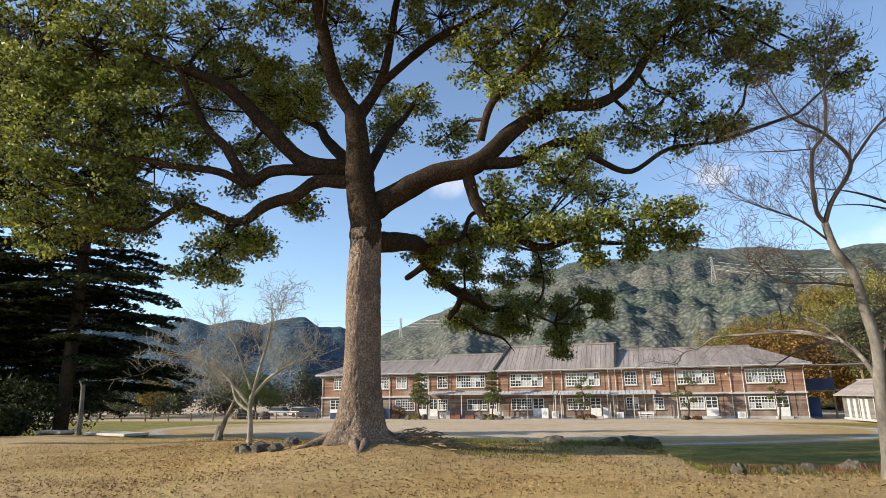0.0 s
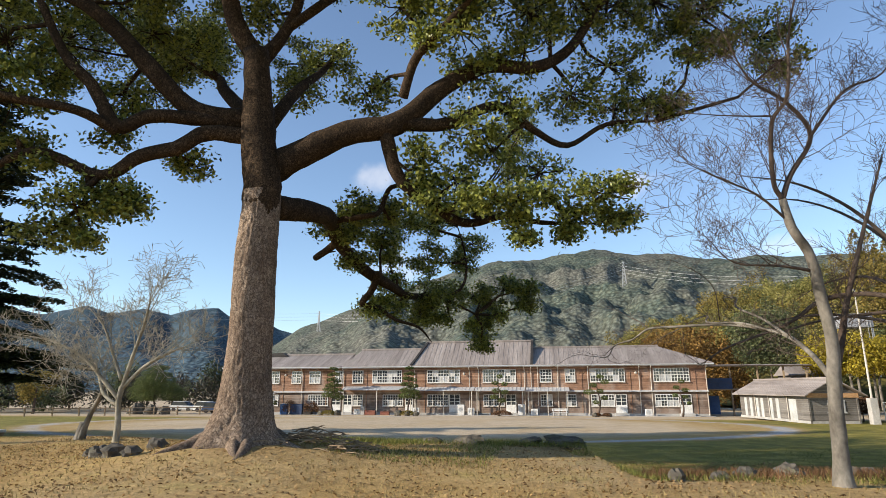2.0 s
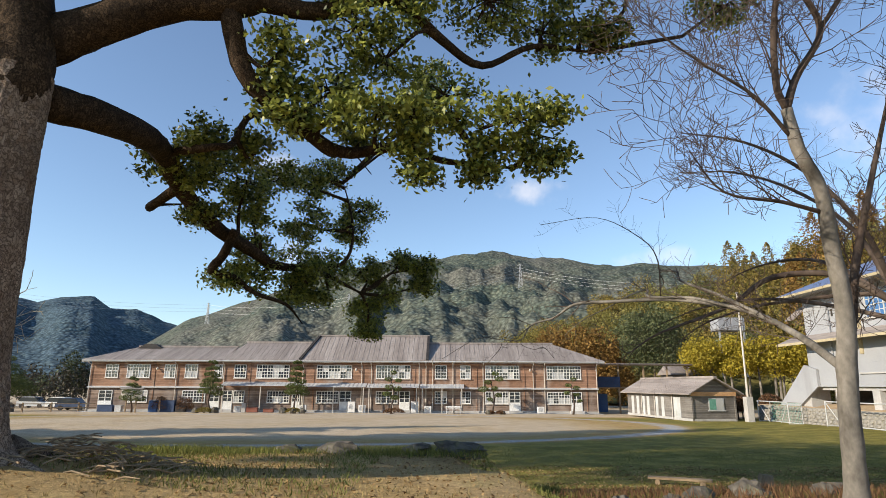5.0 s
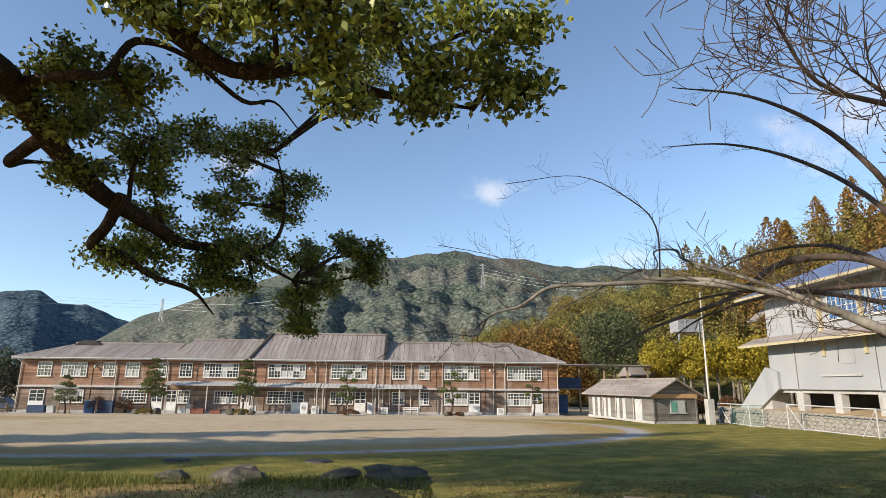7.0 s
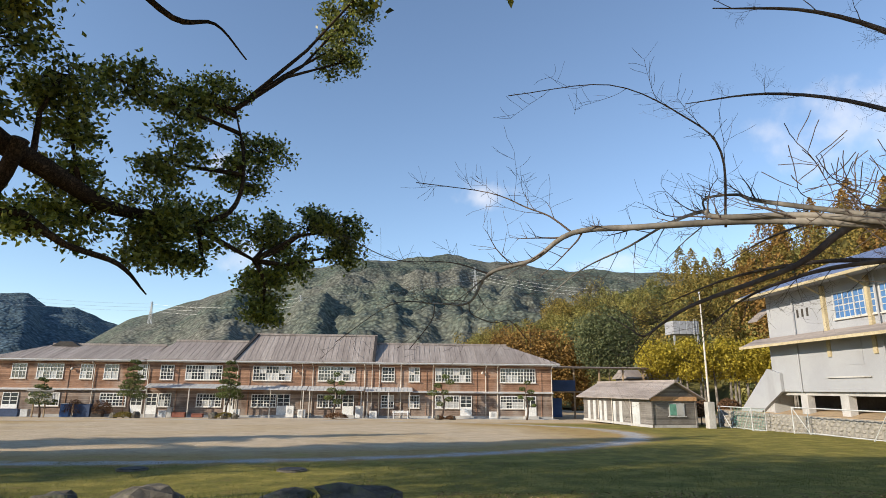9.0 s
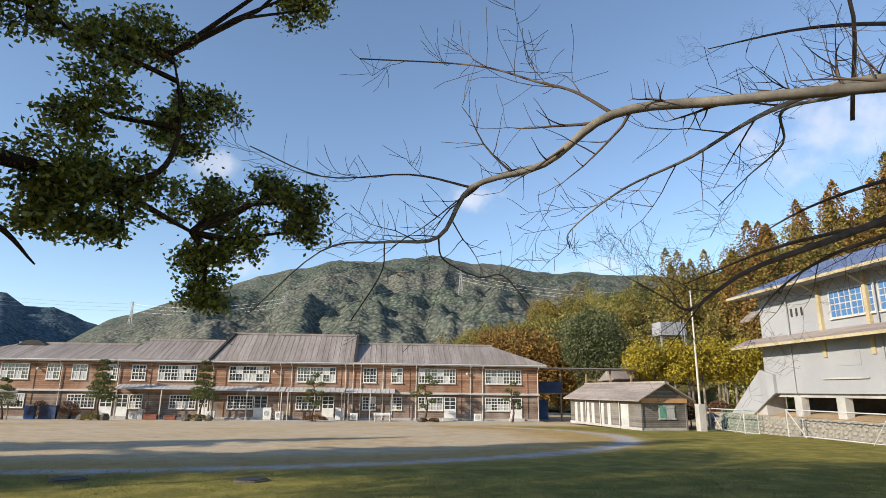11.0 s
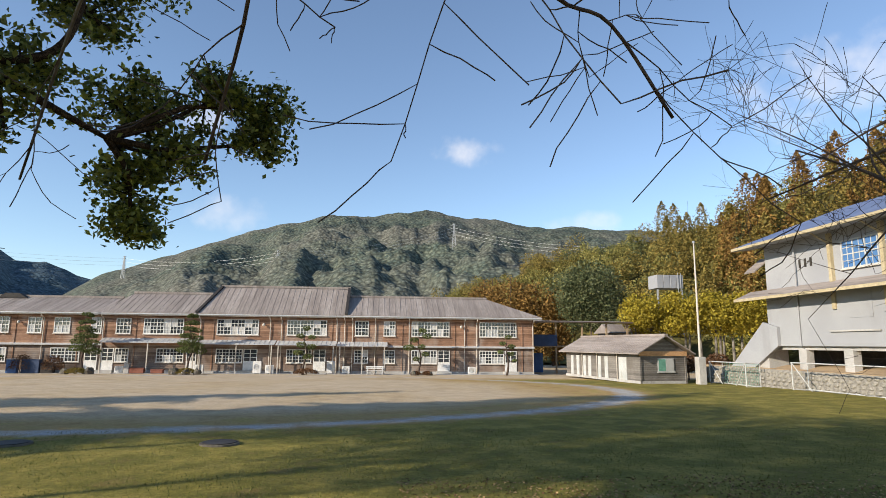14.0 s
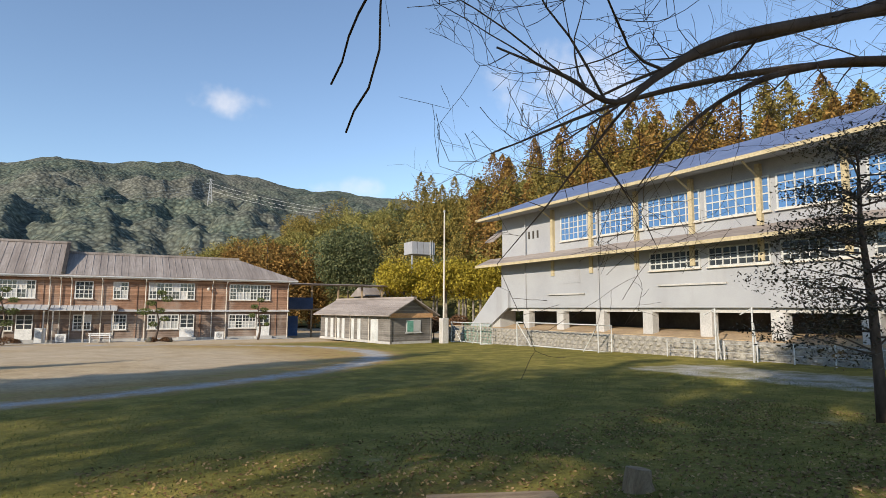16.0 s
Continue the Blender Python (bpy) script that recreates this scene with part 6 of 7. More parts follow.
# ---- yard furniture ----
def terrace():
    rng = random.Random(3)
    t = thing("retaining_wall", (0, 0, 0), "low rubble-stone retaining wall below the gymnasium", "wall", kind="structure")
    core = Build().prism([(28.75, -1.6), (29.5, -1.6), (29.5, -0.06), (28.9, -0.06)], 1, 12.0, 63.0)
    part("core", core, "rubble", t)
    protos = []
    for k in range(5):
        b = Build()
        b.blob((0, 0, 0), (0.12, 0.24, 0.15), rng, 0.14, 5, 8)
        me = b.mesh("stone")
        me.materials.append(M["rubble"])
        protos.append(me)
    n = 0
    for row in range(5):
        z = -1.3 + row * 0.27
        y = 24.5 + (row % 2) * 0.22
        while y < 63 and n < 300:
            ob = new("stone", protos[rng.randrange(5)])
            ob.parent = t
            ob.matrix_world = pose(28.76 + (z + 1.3) * 0.1, y, z, rng.uniform(-12, 12), rng.uniform(-8, 8), rng.uniform(-6, 6))
            y += rng.uniform(0.55, 0.75)
            n += 1
    soil = Build().box(29.2, 75, 11, 64.0, -1.6, -0.02)
    solo("terrace_ground", soil, "soil", "bare earth terrace under and around the gymnasium", "ground", kind="structure")
    bank = Build().prism([(29.6, -0.1), (31.0, 0.22), (33.6, 0.3), (33.6, -0.2)], 1, 12.0, 56.0)
    solo("earth_bank", bank, "soil", "strip of bare earth below the pillars", "ground", kind="structure")


terrace()


def goal(y0, y1, x, net=None, label="white steel football goal"):
    t = thing("football_goal", (x, (y0 + y1) / 2, ground_at(x, (y0 + y1) / 2)), label, "goal", "football goals")
    h, w = 1.75, (y1 - y0) / 2
    for s in (-1, 1):
        part("post", Build().tube([(0, s * w, 0), (0, s * w, h)], [0.04, 0.04], 10), "dull_white", t)
        part("side_brace", Build().tube([(0, s * w, h), (0.15, s * (w - 1.5), 0.04)], [0.03, 0.03], 8), "dull_white", t)
        part("back_post", Build().tube([(1.1, s * w, 0), (1.1, s * w, h * 0.98), (0, s * w, h)], [0.03, 0.03, 0.03], 8), "dull_white", t)
        part("ground_bar", Build().tube([(0, s * w, 0.04), (1.1, s * w, 0.04)], [0.035, 0.035], 8), "dull_white", t)
    part("crossbar", Build().tube([(0, -w - 0.05, h), (0, w + 0.05, h)], [0.04, 0.04], 10), "dull_white", t)
    part("back_bar", Build().tube([(1.1, -w, 0.04), (1.1, w, 0.04)], [0.04, 0.04], 8), "dull_white", t)
    part("back_top_bar", Build().tube([(1.1, -w, h * 0.97), (1.1, w, h * 0.97)], [0.03, 0.03], 8), "dull_white", t)
    if net:
        b = Build()
        for i in range(int(2 * w / 0.22)):
            yy = -w + i * 0.22
            b.tube([(1.08, yy, 0.05), (1.08, yy, h * 0.96)], [0.008, 0.008], 3, cap=False)
        for i in range(8):
            b.tube([(1.08, -w, 0.1 + i * 0.22), (1.08, w, 0.1 + i * 0.22)], [0.008, 0.008], 3, cap=False)
        part("net", b, net, t, "green goal net")


goal(55.2, 60.0, 27.2, "net_green", "white steel football goal with a green net")
goal(42.0, 50.4, 27.3)


def basket_post(x, y):
    t = thing("net_post", (x, y, ground_at(x, y)), "tall white steel post with braces beside the stone wall", "post", "net posts")
    part("pole", Build().tube([(0, 0, 0), (0, 0, 2.6)], [0.045, 0.04], 8), "dull_white", t)
    part("brace", Build().tube([(0.5, 0.1, 0), (0.05, 0.0, 1.9)], [0.035, 0.035], 8), "dull_white", t)
    part("arm", Build().tube([(0, 0, 2.55), (-0.1, 0.55, 2.25)], [0.03, 0.03], 6), "dull_white", t)


basket_post(27.9, 34.3)
basket_post(27.9, 32.3)


def low_fence():
    t = thing("low_fence", (0, 0, 0), "row of low white pipe fence posts with wires", "fence")
    for i in range(8):
        y = 37.5 - i * 1.75
        part("post", Build().tube([(28.1, y, ground_at(28.1, y)), (28.1, y, ground_at(28.1, y) + 0.95)], [0.032, 0.032], 8), "dull_white", t)
    for z in (0.4, 0.8):
        part("wire", Build().tube([(28.1, 37.5, ground_at(28.1, 37.5) + z), (28.1, 25.2, ground_at(28.1, 25.2) + z)], [0.012, 0.012], 5), "steel", t)


low_fence()


def flagpole():
    t = thing("flagpole", (26.0, 59.2, -0.3), "tall pale tapered flagpole beside the shed", "flagpole")
    part("base", Build().box(-0.32, 0.32, -0.32, 0.32, -1.2, 1.02, 0.05), "concrete", t)
    part("pole", Build().tube([(0, 0, 1.0), (0.02, 0, 5.5), (0.02, 0, 10.2)], [0.09, 0.075, 0.05], 10), "post_paint", t)
    part("finial", Build().blob((0.02, 0, 10.28), (0.11, 0.11, 0.12), random.Random(1), 0.02), "steel", t)


flagpole()


def water_tank():
    t = thing("water_tank", (44.0, 100.0, 6.0), "pale panelled water tank on the hillside", "tank")
    for i in range(4):
        part("panel", Build().box(-2.1 + i * 1.05, -1.1 + i * 1.05, -1.5, 1.5, 4.2, 6.2, 0.05), "plaster", t)
    for sx in (-1.9, 1.9):
        part("leg", Build().box(sx - 0.12, sx + 0.12, -1.3, -1.1, -3, 4.0), "steel", t)
    part("ladder", Build().tube([(1.2, -1.6, 0), (1.2, -1.6, 6.5)], [0.04, 0.04], 6).tube([(1.6, -1.6, 0), (1.6, -1.6, 6.5)], [0.04, 0.04], 6), "steel", t)


water_tank()


# ---- crowns on the hill and behind the shed ----
def crown_points(nr, n, rx, ry, rz, lumps, low=-0.55):
    """Points on a lumpy crown."""
    c = nr.normal(size=(lumps, 3))
    c = c / np.linalg.norm(c, axis=1)[:, None] * np.array((0.62, 0.62, 0.62))
    c = c[c[:, 2] > low]
    which = nr.integers(0, len(c), n)
    v = nr.normal(size=(n, 3))
    v = v / np.linalg.norm(v, axis=1)[:, None] * nr.uniform(0.55, 1, (n, 1)) * 0.4
    return (c[which] + v) * np.array((rx, ry, rz))


def cone_points(nr, n, r, tall):
    """Points on an uneven conifer, layer on layer."""
    s = nr.uniform(0, 1, n) ** 1.2
    layer = np.floor(s * 9) / 9
    a = nr.uniform(0, 2 * math.pi, n)
    arms = 0.75 + 0.3 * np.sin(a * 5 + layer * 40)
    rad = r * (1 - s ** 2.2) ** 0.75 * arms * nr.uniform(0.6, 1.0, n) * (1 - 0.25 * (s - layer) * 9)
    z = tall * (0.1 + 0.9 * s) - rad * 0.28
    return np.stack([np.cos(a) * rad, np.sin(a) * rad, z], axis=1)


def round_tree(at, z0, rx, rz, stem, material, label, seed, leaf=0.42, n=5200, lumps=34, category="tree", stems=1, group=""):
    nr, rng = np.random.default_rng(seed), random.Random(seed)
    t = thing("broadleaf_tree", (at[0], at[1], z0), label, category, group)
    for k in range(stems):
        dx = rng.uniform(-0.5, 0.5) * rx if stems > 1 else 0
        part("trunk", Build().tube([(dx, 0, -1.5), (dx * 1.05, 0, stem * 0.6), (dx * 1.2 + 0.1, 0.1, stem + rz * 0.6)], [0.2, 0.15, 0.06], 8, 0.06, rng), "pale_bark" if stems > 1 else "dark_bark", t)
    v = crown_points(nr, n, rx, rx, rz, lumps)
    v[:, 2] += stem + rz * 0.75
    part("crown", quads_mesh("crown", leaves(nr, v, leaf, leaf * 0.6, 0.1, 0.1)), material, t)


round_tree((30.5, 96.0), 0.0, 5.6, 5.6, 4.2, "oak_green", "broad round grey-green evergreen oak behind the shed", 71, 0.36, 15000, 90)
for q, (x, y, h, r) in enumerate(((-24.5, 9.4, 20.0, 4.4), (-25.5, 13.8, 19.0, 4.6), (-29.5, 17.2, 20.5, 4.8), (-34.0, 18.5, 20.0, 4.6))):
    round_tree((x, y), ground_at(x, y), r, 4.6, h - 8.2, "dark_leaf", "tall dark evergreen tree shading the lawn", 140 + q, 0.3, 6500, 46, group="shade trees")
for q, (x, y, r) in enumerate(((33.0, 84.5, 3.3), (36.6, 83.0, 3.2), (40.2, 82.0, 3.4), (43.8, 81.0, 3.4), (47.5, 80.0, 3.2))):
    round_tree((x, y), 0.4, r, 3.1, 2.6, "yellow_leaf", "yellow-leaved tree with slim pale stems", 72 + q, 0.34, 5200, 30, stems=4, group="yellow trees")
for q, (x, y, h, r) in enumerate(((16.5, 104.0, 12.5, 3.6), (20.2, 102.0, 13.2, 3.8), (23.8, 101.0, 12.4, 3.6), (26.8, 102.5, 11.5, 3.4), (18.5, 108.0, 14, 3.6))):
    nr = np.random.default_rng(80 + q)
    t = thing("cypress_tree", (x, y, -1.6), "rust-orange winter cypress behind the school", "tree", "orange cypresses")
    part("trunk", Build().tube([(0, 0, 0), (0, 0, h)], [0.25, 0.04], 8), "dark_bark", t)
    part("crown", quads_mesh("crown", leaves(nr, crown_points(nr, 5200, r, r, h * 0.52, 46, -0.9) + np.array((0, 0, h * 0.52)), 0.42, 0.22, 0.3, 0.2)), "cedar_orange", t)
for q, (x, y, r) in enumerate(((27.5, 64.5, 0.9), (28.9, 66.5, 1.0), (30.2, 64.0, 0.9), (31.5, 66.0, 1.1), (28.0, 69.0, 1.0), (33.0, 62.5, 1.6))):
    nr = np.random.default_rng(130 + q)
    t = thing("clipped_shrub", (x, y, -1.5), "round clipped shrub on the bank by the flagpole", "shrub", "bank shrubs")
    v = nr.normal(size=(1400, 3))
    v = v / np.linalg.norm(v, axis=1)[:, None] * nr.uniform(0.75, 1, (1400, 1)) * r
    v[:, 2] = v[:, 2] * 0.8 + r + 0.5
    part("foliage", quads_mesh("foliage", leaves(nr, v, 0.16, 0.1, 0, 0.1)), "red_shrub" if q < 5 else "cedar_olive", t)
    part("stem", Build().tube([(0, 0, -0.2), (0, 0, r + 0.4)], [0.08, 0.03], 6), "dark_bark", t)


def hill_floor(az, q):
    far, near, el = (float(np.interp(az, HILL_AZ, v)) for v in (HILL_FAR, HILL_NEAR, HILL_EL))
    r = near + (far - near) * q
    top = far * math.tan(radians(el)) + 1.6 - 9.5 + 1.6
    return math.sin(radians(az)) * r, 10 + math.cos(radians(az)) * r, -1.6 + max(top, 2) * q ** 1.15


def forest(name, count, material, seed, az0, az1, q0, q1, tall, kind, label, leaf, per):
    nr, rng = np.random.default_rng(seed), random.Random(seed)
    out, trunks = [], Build()
    for _ in range(count):
        az, q = rng.uniform(az0, az1), rng.uniform(q0, q1) ** 0.9
        x, y, z = hill_floor(az, q)
        h = rng.uniform(*tall)
        if kind == "cone":
            v = cone_points(nr, per, h * 0.34, h)
        else:
            v = crown_points(nr, per, h * 0.42, h * 0.42, h * 0.42, 22) + np.array((0, 0, h * 0.5))
        out.append(leaves(nr, v, leaf, leaf * 0.55, 0.35, 0.2) + np.array((x, y, z - 1.0)))
        trunks.add([(x - 0.12, y, z - 2), (x + 0.12, y, z - 2), (x, y, z + h * 0.8)], [(0, 1, 2)])
    solo(name, quads_mesh(name, np.concatenate(out)), material, label, "woods", kind="stuff")


forest("cedar_woods", 190, "cedar_olive", 201, 26, 100, 0.05, 1.0, (9, 13), "cone", "close-grown olive-brown cedar trees on the hill", 0.62, 950)
forest("cypress_woods", 150, "cedar_orange", 202, 30, 100, 0.1, 1.0, (9, 13.5), "cone", "close-grown orange-tinged cedar trees on the hill", 0.62, 950)
forest("mixed_woods", 300, "bamboo", 203, 4, 38, 0.0, 0.95, (4.5, 8), "round", "yellow-green thickets and bamboo on the slope", 0.6, 300)
forest("dark_woods", 90, "cedar_olive", 204, 3, 34, 0.2, 1.0, (6, 10), "round", "olive evergreen trees on the slope", 0.6, 300)
forest("shade_woods", 60, "oak_green", 205, 6, 60, 0.0, 0.9, (6, 9), "round", "dark green trees on the slope", 0.6, 300)


# ---- small evergreen near the end of the walk ----
def young_evergreen():
    rng, nr = random.Random(17), np.random.default_rng(17)
    base = Vector((14.95, 21.0, ground_at(14.95, 21.0) - 0.03))
    t = thing("evergreen_tree", base, "small dark sparse evergreen tree on the shaded lawn", "tree")
    part("trunk", Build().tube([(0, 0, 0), (-0.05, 0.02, 1.0), (-0.15, 0, 2.4), (-0.3, 0.05, 4.0), (-0.3, 0, 5.6)], [0.13, 0.1, 0.08, 0.05, 0.02], 9, 0.06, rng), "dark_bark", t, "", True)
    b, cloud = Build(), []
    for k in range(60):
        z = rng.uniform(1.3, 5.6)
        a, ln = rng.uniform(0, 2 * math.pi), rng.uniform(0.8, 2.4) * (1.15 - 0.1 * z)
        p = Vector((-0.15 * z / 2.4, 0, z))
        q = p + Vector((math.cos(a) * ln, math.sin(a) * ln, rng.uniform(-0.2, 0.6)))
        m = p.lerp(q, 0.5) + Vector((0, 0, rng.uniform(-0.05, 0.25)))
        b.tube([p, m, q], [0.024, 0.013, 0.004], 5, cap=False)
        for c in (m, p.lerp(q, 0.75), q, q):
            cloud.append(np.array(c) + nr.normal(size=(48, 3)) * np.array((0.26, 0.26, 0.13)))
    part("branches", b, "dark_bark", t)
    tagged(part("foliage", quads_mesh("foliage", leaves(nr, np.concatenate(cloud), 0.085, 0.038, 0.1, 0.3)), "dark_leaf", t), kind="stuff")


young_evergreen()


# ---- grass, litter, sticks ----
def scatter(name, material, label, n, box, size, seed, keep=None, upright=True):
    nr = np.random.default_rng(seed)
    x, y = nr.uniform(box[0], box[1], n), nr.uniform(box[2], box[3], n)
    w = np.array([noise.fractal(Vector((a * 0.5, c * 0.5, seed)), 1.0, 2.0, 3) for a, c in zip(x, y)])
    ok = w > nr.uniform(-0.7, 0.5, n)
    if keep is not None:
        ok &= keep(x, y)
    x, y = x[ok], y[ok]
    z = height(x, y)
    k = len(x)
    h = nr.uniform(0.5, 1.2, (k, 1)) * size[0]
    a = nr.uniform(0, 2 * math.pi, k)
    side = np.stack([np.cos(a), np.sin(a), np.zeros(k)], axis=1) * size[1]
    base = np.stack([x, y, z + 0.004], axis=1)
    if upright:
        lean = np.stack([nr.normal(size=k) * 0.45, nr.normal(size=k) * 0.45, np.ones(k)], axis=1) * h
        mid = base + lean * 0.55
        quads = np.stack([base - side, base + side, mid + side * 0.7, base + lean], axis=1)
    else:
        along = np.stack([-np.sin(a), np.cos(a), nr.normal(size=k) * 0.25], axis=1) * h
        up = np.array((0, 0, 0.012))
        quads = np.stack([base - along, base + side + up * 2, base + along + up, base - side + up], axis=1)
    return solo(name, quads_mesh(name, quads), material, label, "grass" if upright else "leaves", kind="stuff")


on_bank = lambda x, y: height(x, y) > 0.2
scatter("dry_grass", "dry_grass", "short dry winter grass on the bank", 60000, (-16, 9, 3.5, 17.5), (0.045, 0.006), 301, on_bank)
scatter("green_grass", "green_grass", "short yellowish green grass below the bank", 90000, (-12, 22, 15, 32), (0.04, 0.007), 302, lambda x, y: height(x, y) < 0.25)
scatter("fallen_leaves", "litter", "fallen brown leaves strewn over the bank", 26000, (-13, 8, 4.5, 18), (0.03, 0.018), 303, None, False)
scatter("weeds", "green_grass", "rank green weeds along the stones of the bank", 16000, (-6.5, 1.4, 15.3, 17.0), (0.12, 0.006), 304)
scatter("weeds_by_roots", "green_grass", "green weeds round the tree roots", 6000, (-5.5, -1.5, 11.6, 15.5), (0.07, 0.006), 305)
scatter("bank_brush", "red_shrub", "low brown brush and weeds among the stones", 5000, (1.0, 5.6, 12.0, 14.2), (0.16, 0.007), 307)
scatter("bank_weeds", "green_grass", "rank weeds among the stones by the cherry tree", 5000, (0.6, 5.6, 11.4, 14.2), (0.1, 0.007), 308)
scatter("gravel_leaves", "litter", "leaf litter and grit on the shaded lawn", 16000, (1, 16, 15.5, 25), (0.035, 0.022), 306, None, False)


def stick_pile():
    rng = random.Random(6)
    b = Build()
    for k in range(170):
        x, y = -4.4 + rng.gauss(0, 0.5), 12.2 + rng.gauss(0, 0.4)
        a, ln = rng.uniform(0, 2 * math.pi), rng.uniform(0.2, 0.55)
        h = max(0.02, 0.28 - 0.25 * math.hypot((x + 4.4) / 0.9, (y - 12.2) / 0.7)) * rng.random()
        d = Vector((math.cos(a), math.sin(a), rng.uniform(-0.12, 0.22))) * ln
        p = Vector((x, y, ground_at(x, y) + 0.03 + h))
        b.tube([p - d * 0.5, p + Vector((rng.gauss(0, 0.03), rng.gauss(0, 0.03), 0.03)), p + d * 0.5], [0.01, 0.009, 0.004], 6)
    solo("stick_pile", b, "old_wood", "heap of dead sticks beside the trunk", "sticks", kind="stuff")


stick_pile()


def yard_bits():
    for x, y in ((-3.2, 29.4), (-8.1, 29.6)):
        t = thing("drain_cover", (x, y, ground_at(x, y)), "round dark sunken drain cover in the grass", "drain cover", "drain covers")
        part("rim", Build().tube([(0, 0, -0.05), (0, 0, 0.05)], [0.48, 0.46], 20), "stone", t)
        part("lid", Build().tube([(0, 0, 0.05), (0, 0, 0.07)], [0.4, 0.4], 20), "black_trim", t)
    x, y = 5.1, 20.3
    t = thing("log_bench", (x, y, ground_at(x, y)), "rough low plank bench on short logs", "bench", rz=-22)
    part("plank", Build().box(-0.72, 0.72, -0.12, 0.12, 0.12, 0.17, 0.02), "old_wood", t)
    for s in (-0.5, 0.5):
        part("log", Build().tube([(s, -0.15, 0.06), (s, 0.15, 0.06)], [0.065, 0.06], 10), "old_wood", t)
    x, y = 7.0, 20.0
    stump_ob = solo("stump", Build().tube([(0, 0, -0.05), (0, 0, 0.12), (0.02, 0, 0.26)], [0.22, 0.17, 0.15], 11, 0.08, random.Random(2)), "old_wood", "small brown cut tree stump", "stump")
    stump_ob.matrix_world = pose(x, y, ground_at(x, y))
    for (x, y, w, d, rz) in ((-21.8, 21.0, 3.1, 1.1, -12), (-24.3, 20.2, 1.3, 0.8, 8)):
        t = thing("timber_slab", (x, y, ground_at(x, y)), "low weathered timber slab lying at the yard's edge", "slab", "timber slabs", rz=rz)
        part("top", Build().box(-w / 2, w / 2, -d / 2, d / 2, 0.14, 0.24, 0.03), "post_paint", t)
        part("sleeper", Build().box(-w / 2 + 0.1, -w / 2 + 0.3, -d / 2, d / 2, 0, 0.14), "old_wood", t)
        part("sleeper", Build().box(w / 2 - 0.3, w / 2 - 0.1, -d / 2, d / 2, 0, 0.14), "old_wood", t)
    x, y = -21.6, 19.0
    t = thing("cut_post", (x, y, ground_at(x, y)), "pale cut tree stem standing as a post", "post")
    part("stem", Build().tube([(0, 0, -0.1), (0.03, 0, 0.9), (-0.05, 0, 2.0)], [0.12, 0.09, 0.08], 9, 0.07, random.Random(3)), "pale_bark", t)
    part("stub", Build().tube([(-0.03, 0, 1.8), (-0.3, 0.05, 2.15)], [0.05, 0.03], 7), "pale_bark", t)
    # rail fence far to the west
    t = thing("rail_fence", (0, 0, 0), "long low dark wooden rail fence at the yard's edge", "fence")
    pts = [(-72.0 + i * 2.2, 58.0 + i * 1.75) for i in range(15)]
    for i, (x, y) in enumerate(pts):
        part("post", Build().box(x - 0.07, x + 0.07, y - 0.07, y + 0.07, ground_at(x, y), ground_at(x, y) + 1.1), "old_wood", t)
        if i:
            x0, y0 = pts[i - 1]
            for z in (0.5, 0.95):
                part("rail", Build().tube([(x0, y0, ground_at(x0, y0) + z), (x, y, ground_at(x, y) + z)], [0.05, 0.05], 6), "old_wood", t)


yard_bits()


def pylon(az, r, foot, tall):
    x, y = math.sin(radians(az)) * r, 10 + math.cos(radians(az)) * r
    t = thing("power_pylon", (x, y, foot), "pale lattice power pylon on the mountain", "pylon", "power pylons")
    b = Build()
    w = tall * 0.1
    for sx in (-1, 1):
        for sy in (-1, 1):
            b.tube([(sx * w, sy * w, -8), (sx * w * 0.35, sy * w * 0.35, tall * 0.62), (sx * 0.3, sy * 0.3, tall)], [0.35, 0.3, 0.2], 4)
    n = 7
    for i in range(n):
        z0, z1 = tall * i / n, tall * (i + 1) / n
        w0, w1 = (w * (1 - 0.65 * min(1, z / (tall * 0.62))) for z in (z0, z1))
        for sy in (-1, 1):
            b.tube([(-w0, sy * w0, z0), (w1, sy * w1, z1)], [0.2, 0.2], 4)
            b.tube([(w0, sy * w0, z0), (-w1, sy * w1, z1)], [0.2, 0.2], 4)
    part("tower", b, "steel", t)
    for z in (0.66, 0.8, 0.93):
        part("arm", Build().tube([(-tall * 0.13, 0, tall * z), (0, 0, tall * z + 1.2), (tall * 0.13, 0, tall * z)], [0.22, 0.3, 0.22], 4), "steel", t)


for az, low, top, r in ((-9.85, 7.0, 8.55, 640.0), (7.0, 9.2, 11.6, 700.0), (-22.6, 5.9, 7.2, 760.0)):
    f = math.tan(radians(low)) * r + 1.6
    pylon(az, r, f, math.tan(radians(top)) * r + 1.6 - f)


def power_line(a, b, lifts):
    """Wires that sag between two bearings (bearing, height in degrees, distance)."""
    ends = []
    for az, el, r in (a, b):
        ends.append(Vector((math.sin(radians(az)) * r, 10 + math.cos(radians(az)) * r, math.tan(radians(el)) * r + 1.6)))
    t = thing("power_line", (0, 0, 0), "thin pale power wires across the mountain", "cable", "power lines")
    for up in lifts:
        pts = [ends[0].lerp(ends[1], q) + Vector((0, 0, up - 7 * 4 * q * (1 - q))) for q in np.linspace(0, 1, 13)]
        part("wire", Build().tube(pts, [0.09] * 13, 4, cap=False), "steel", t)


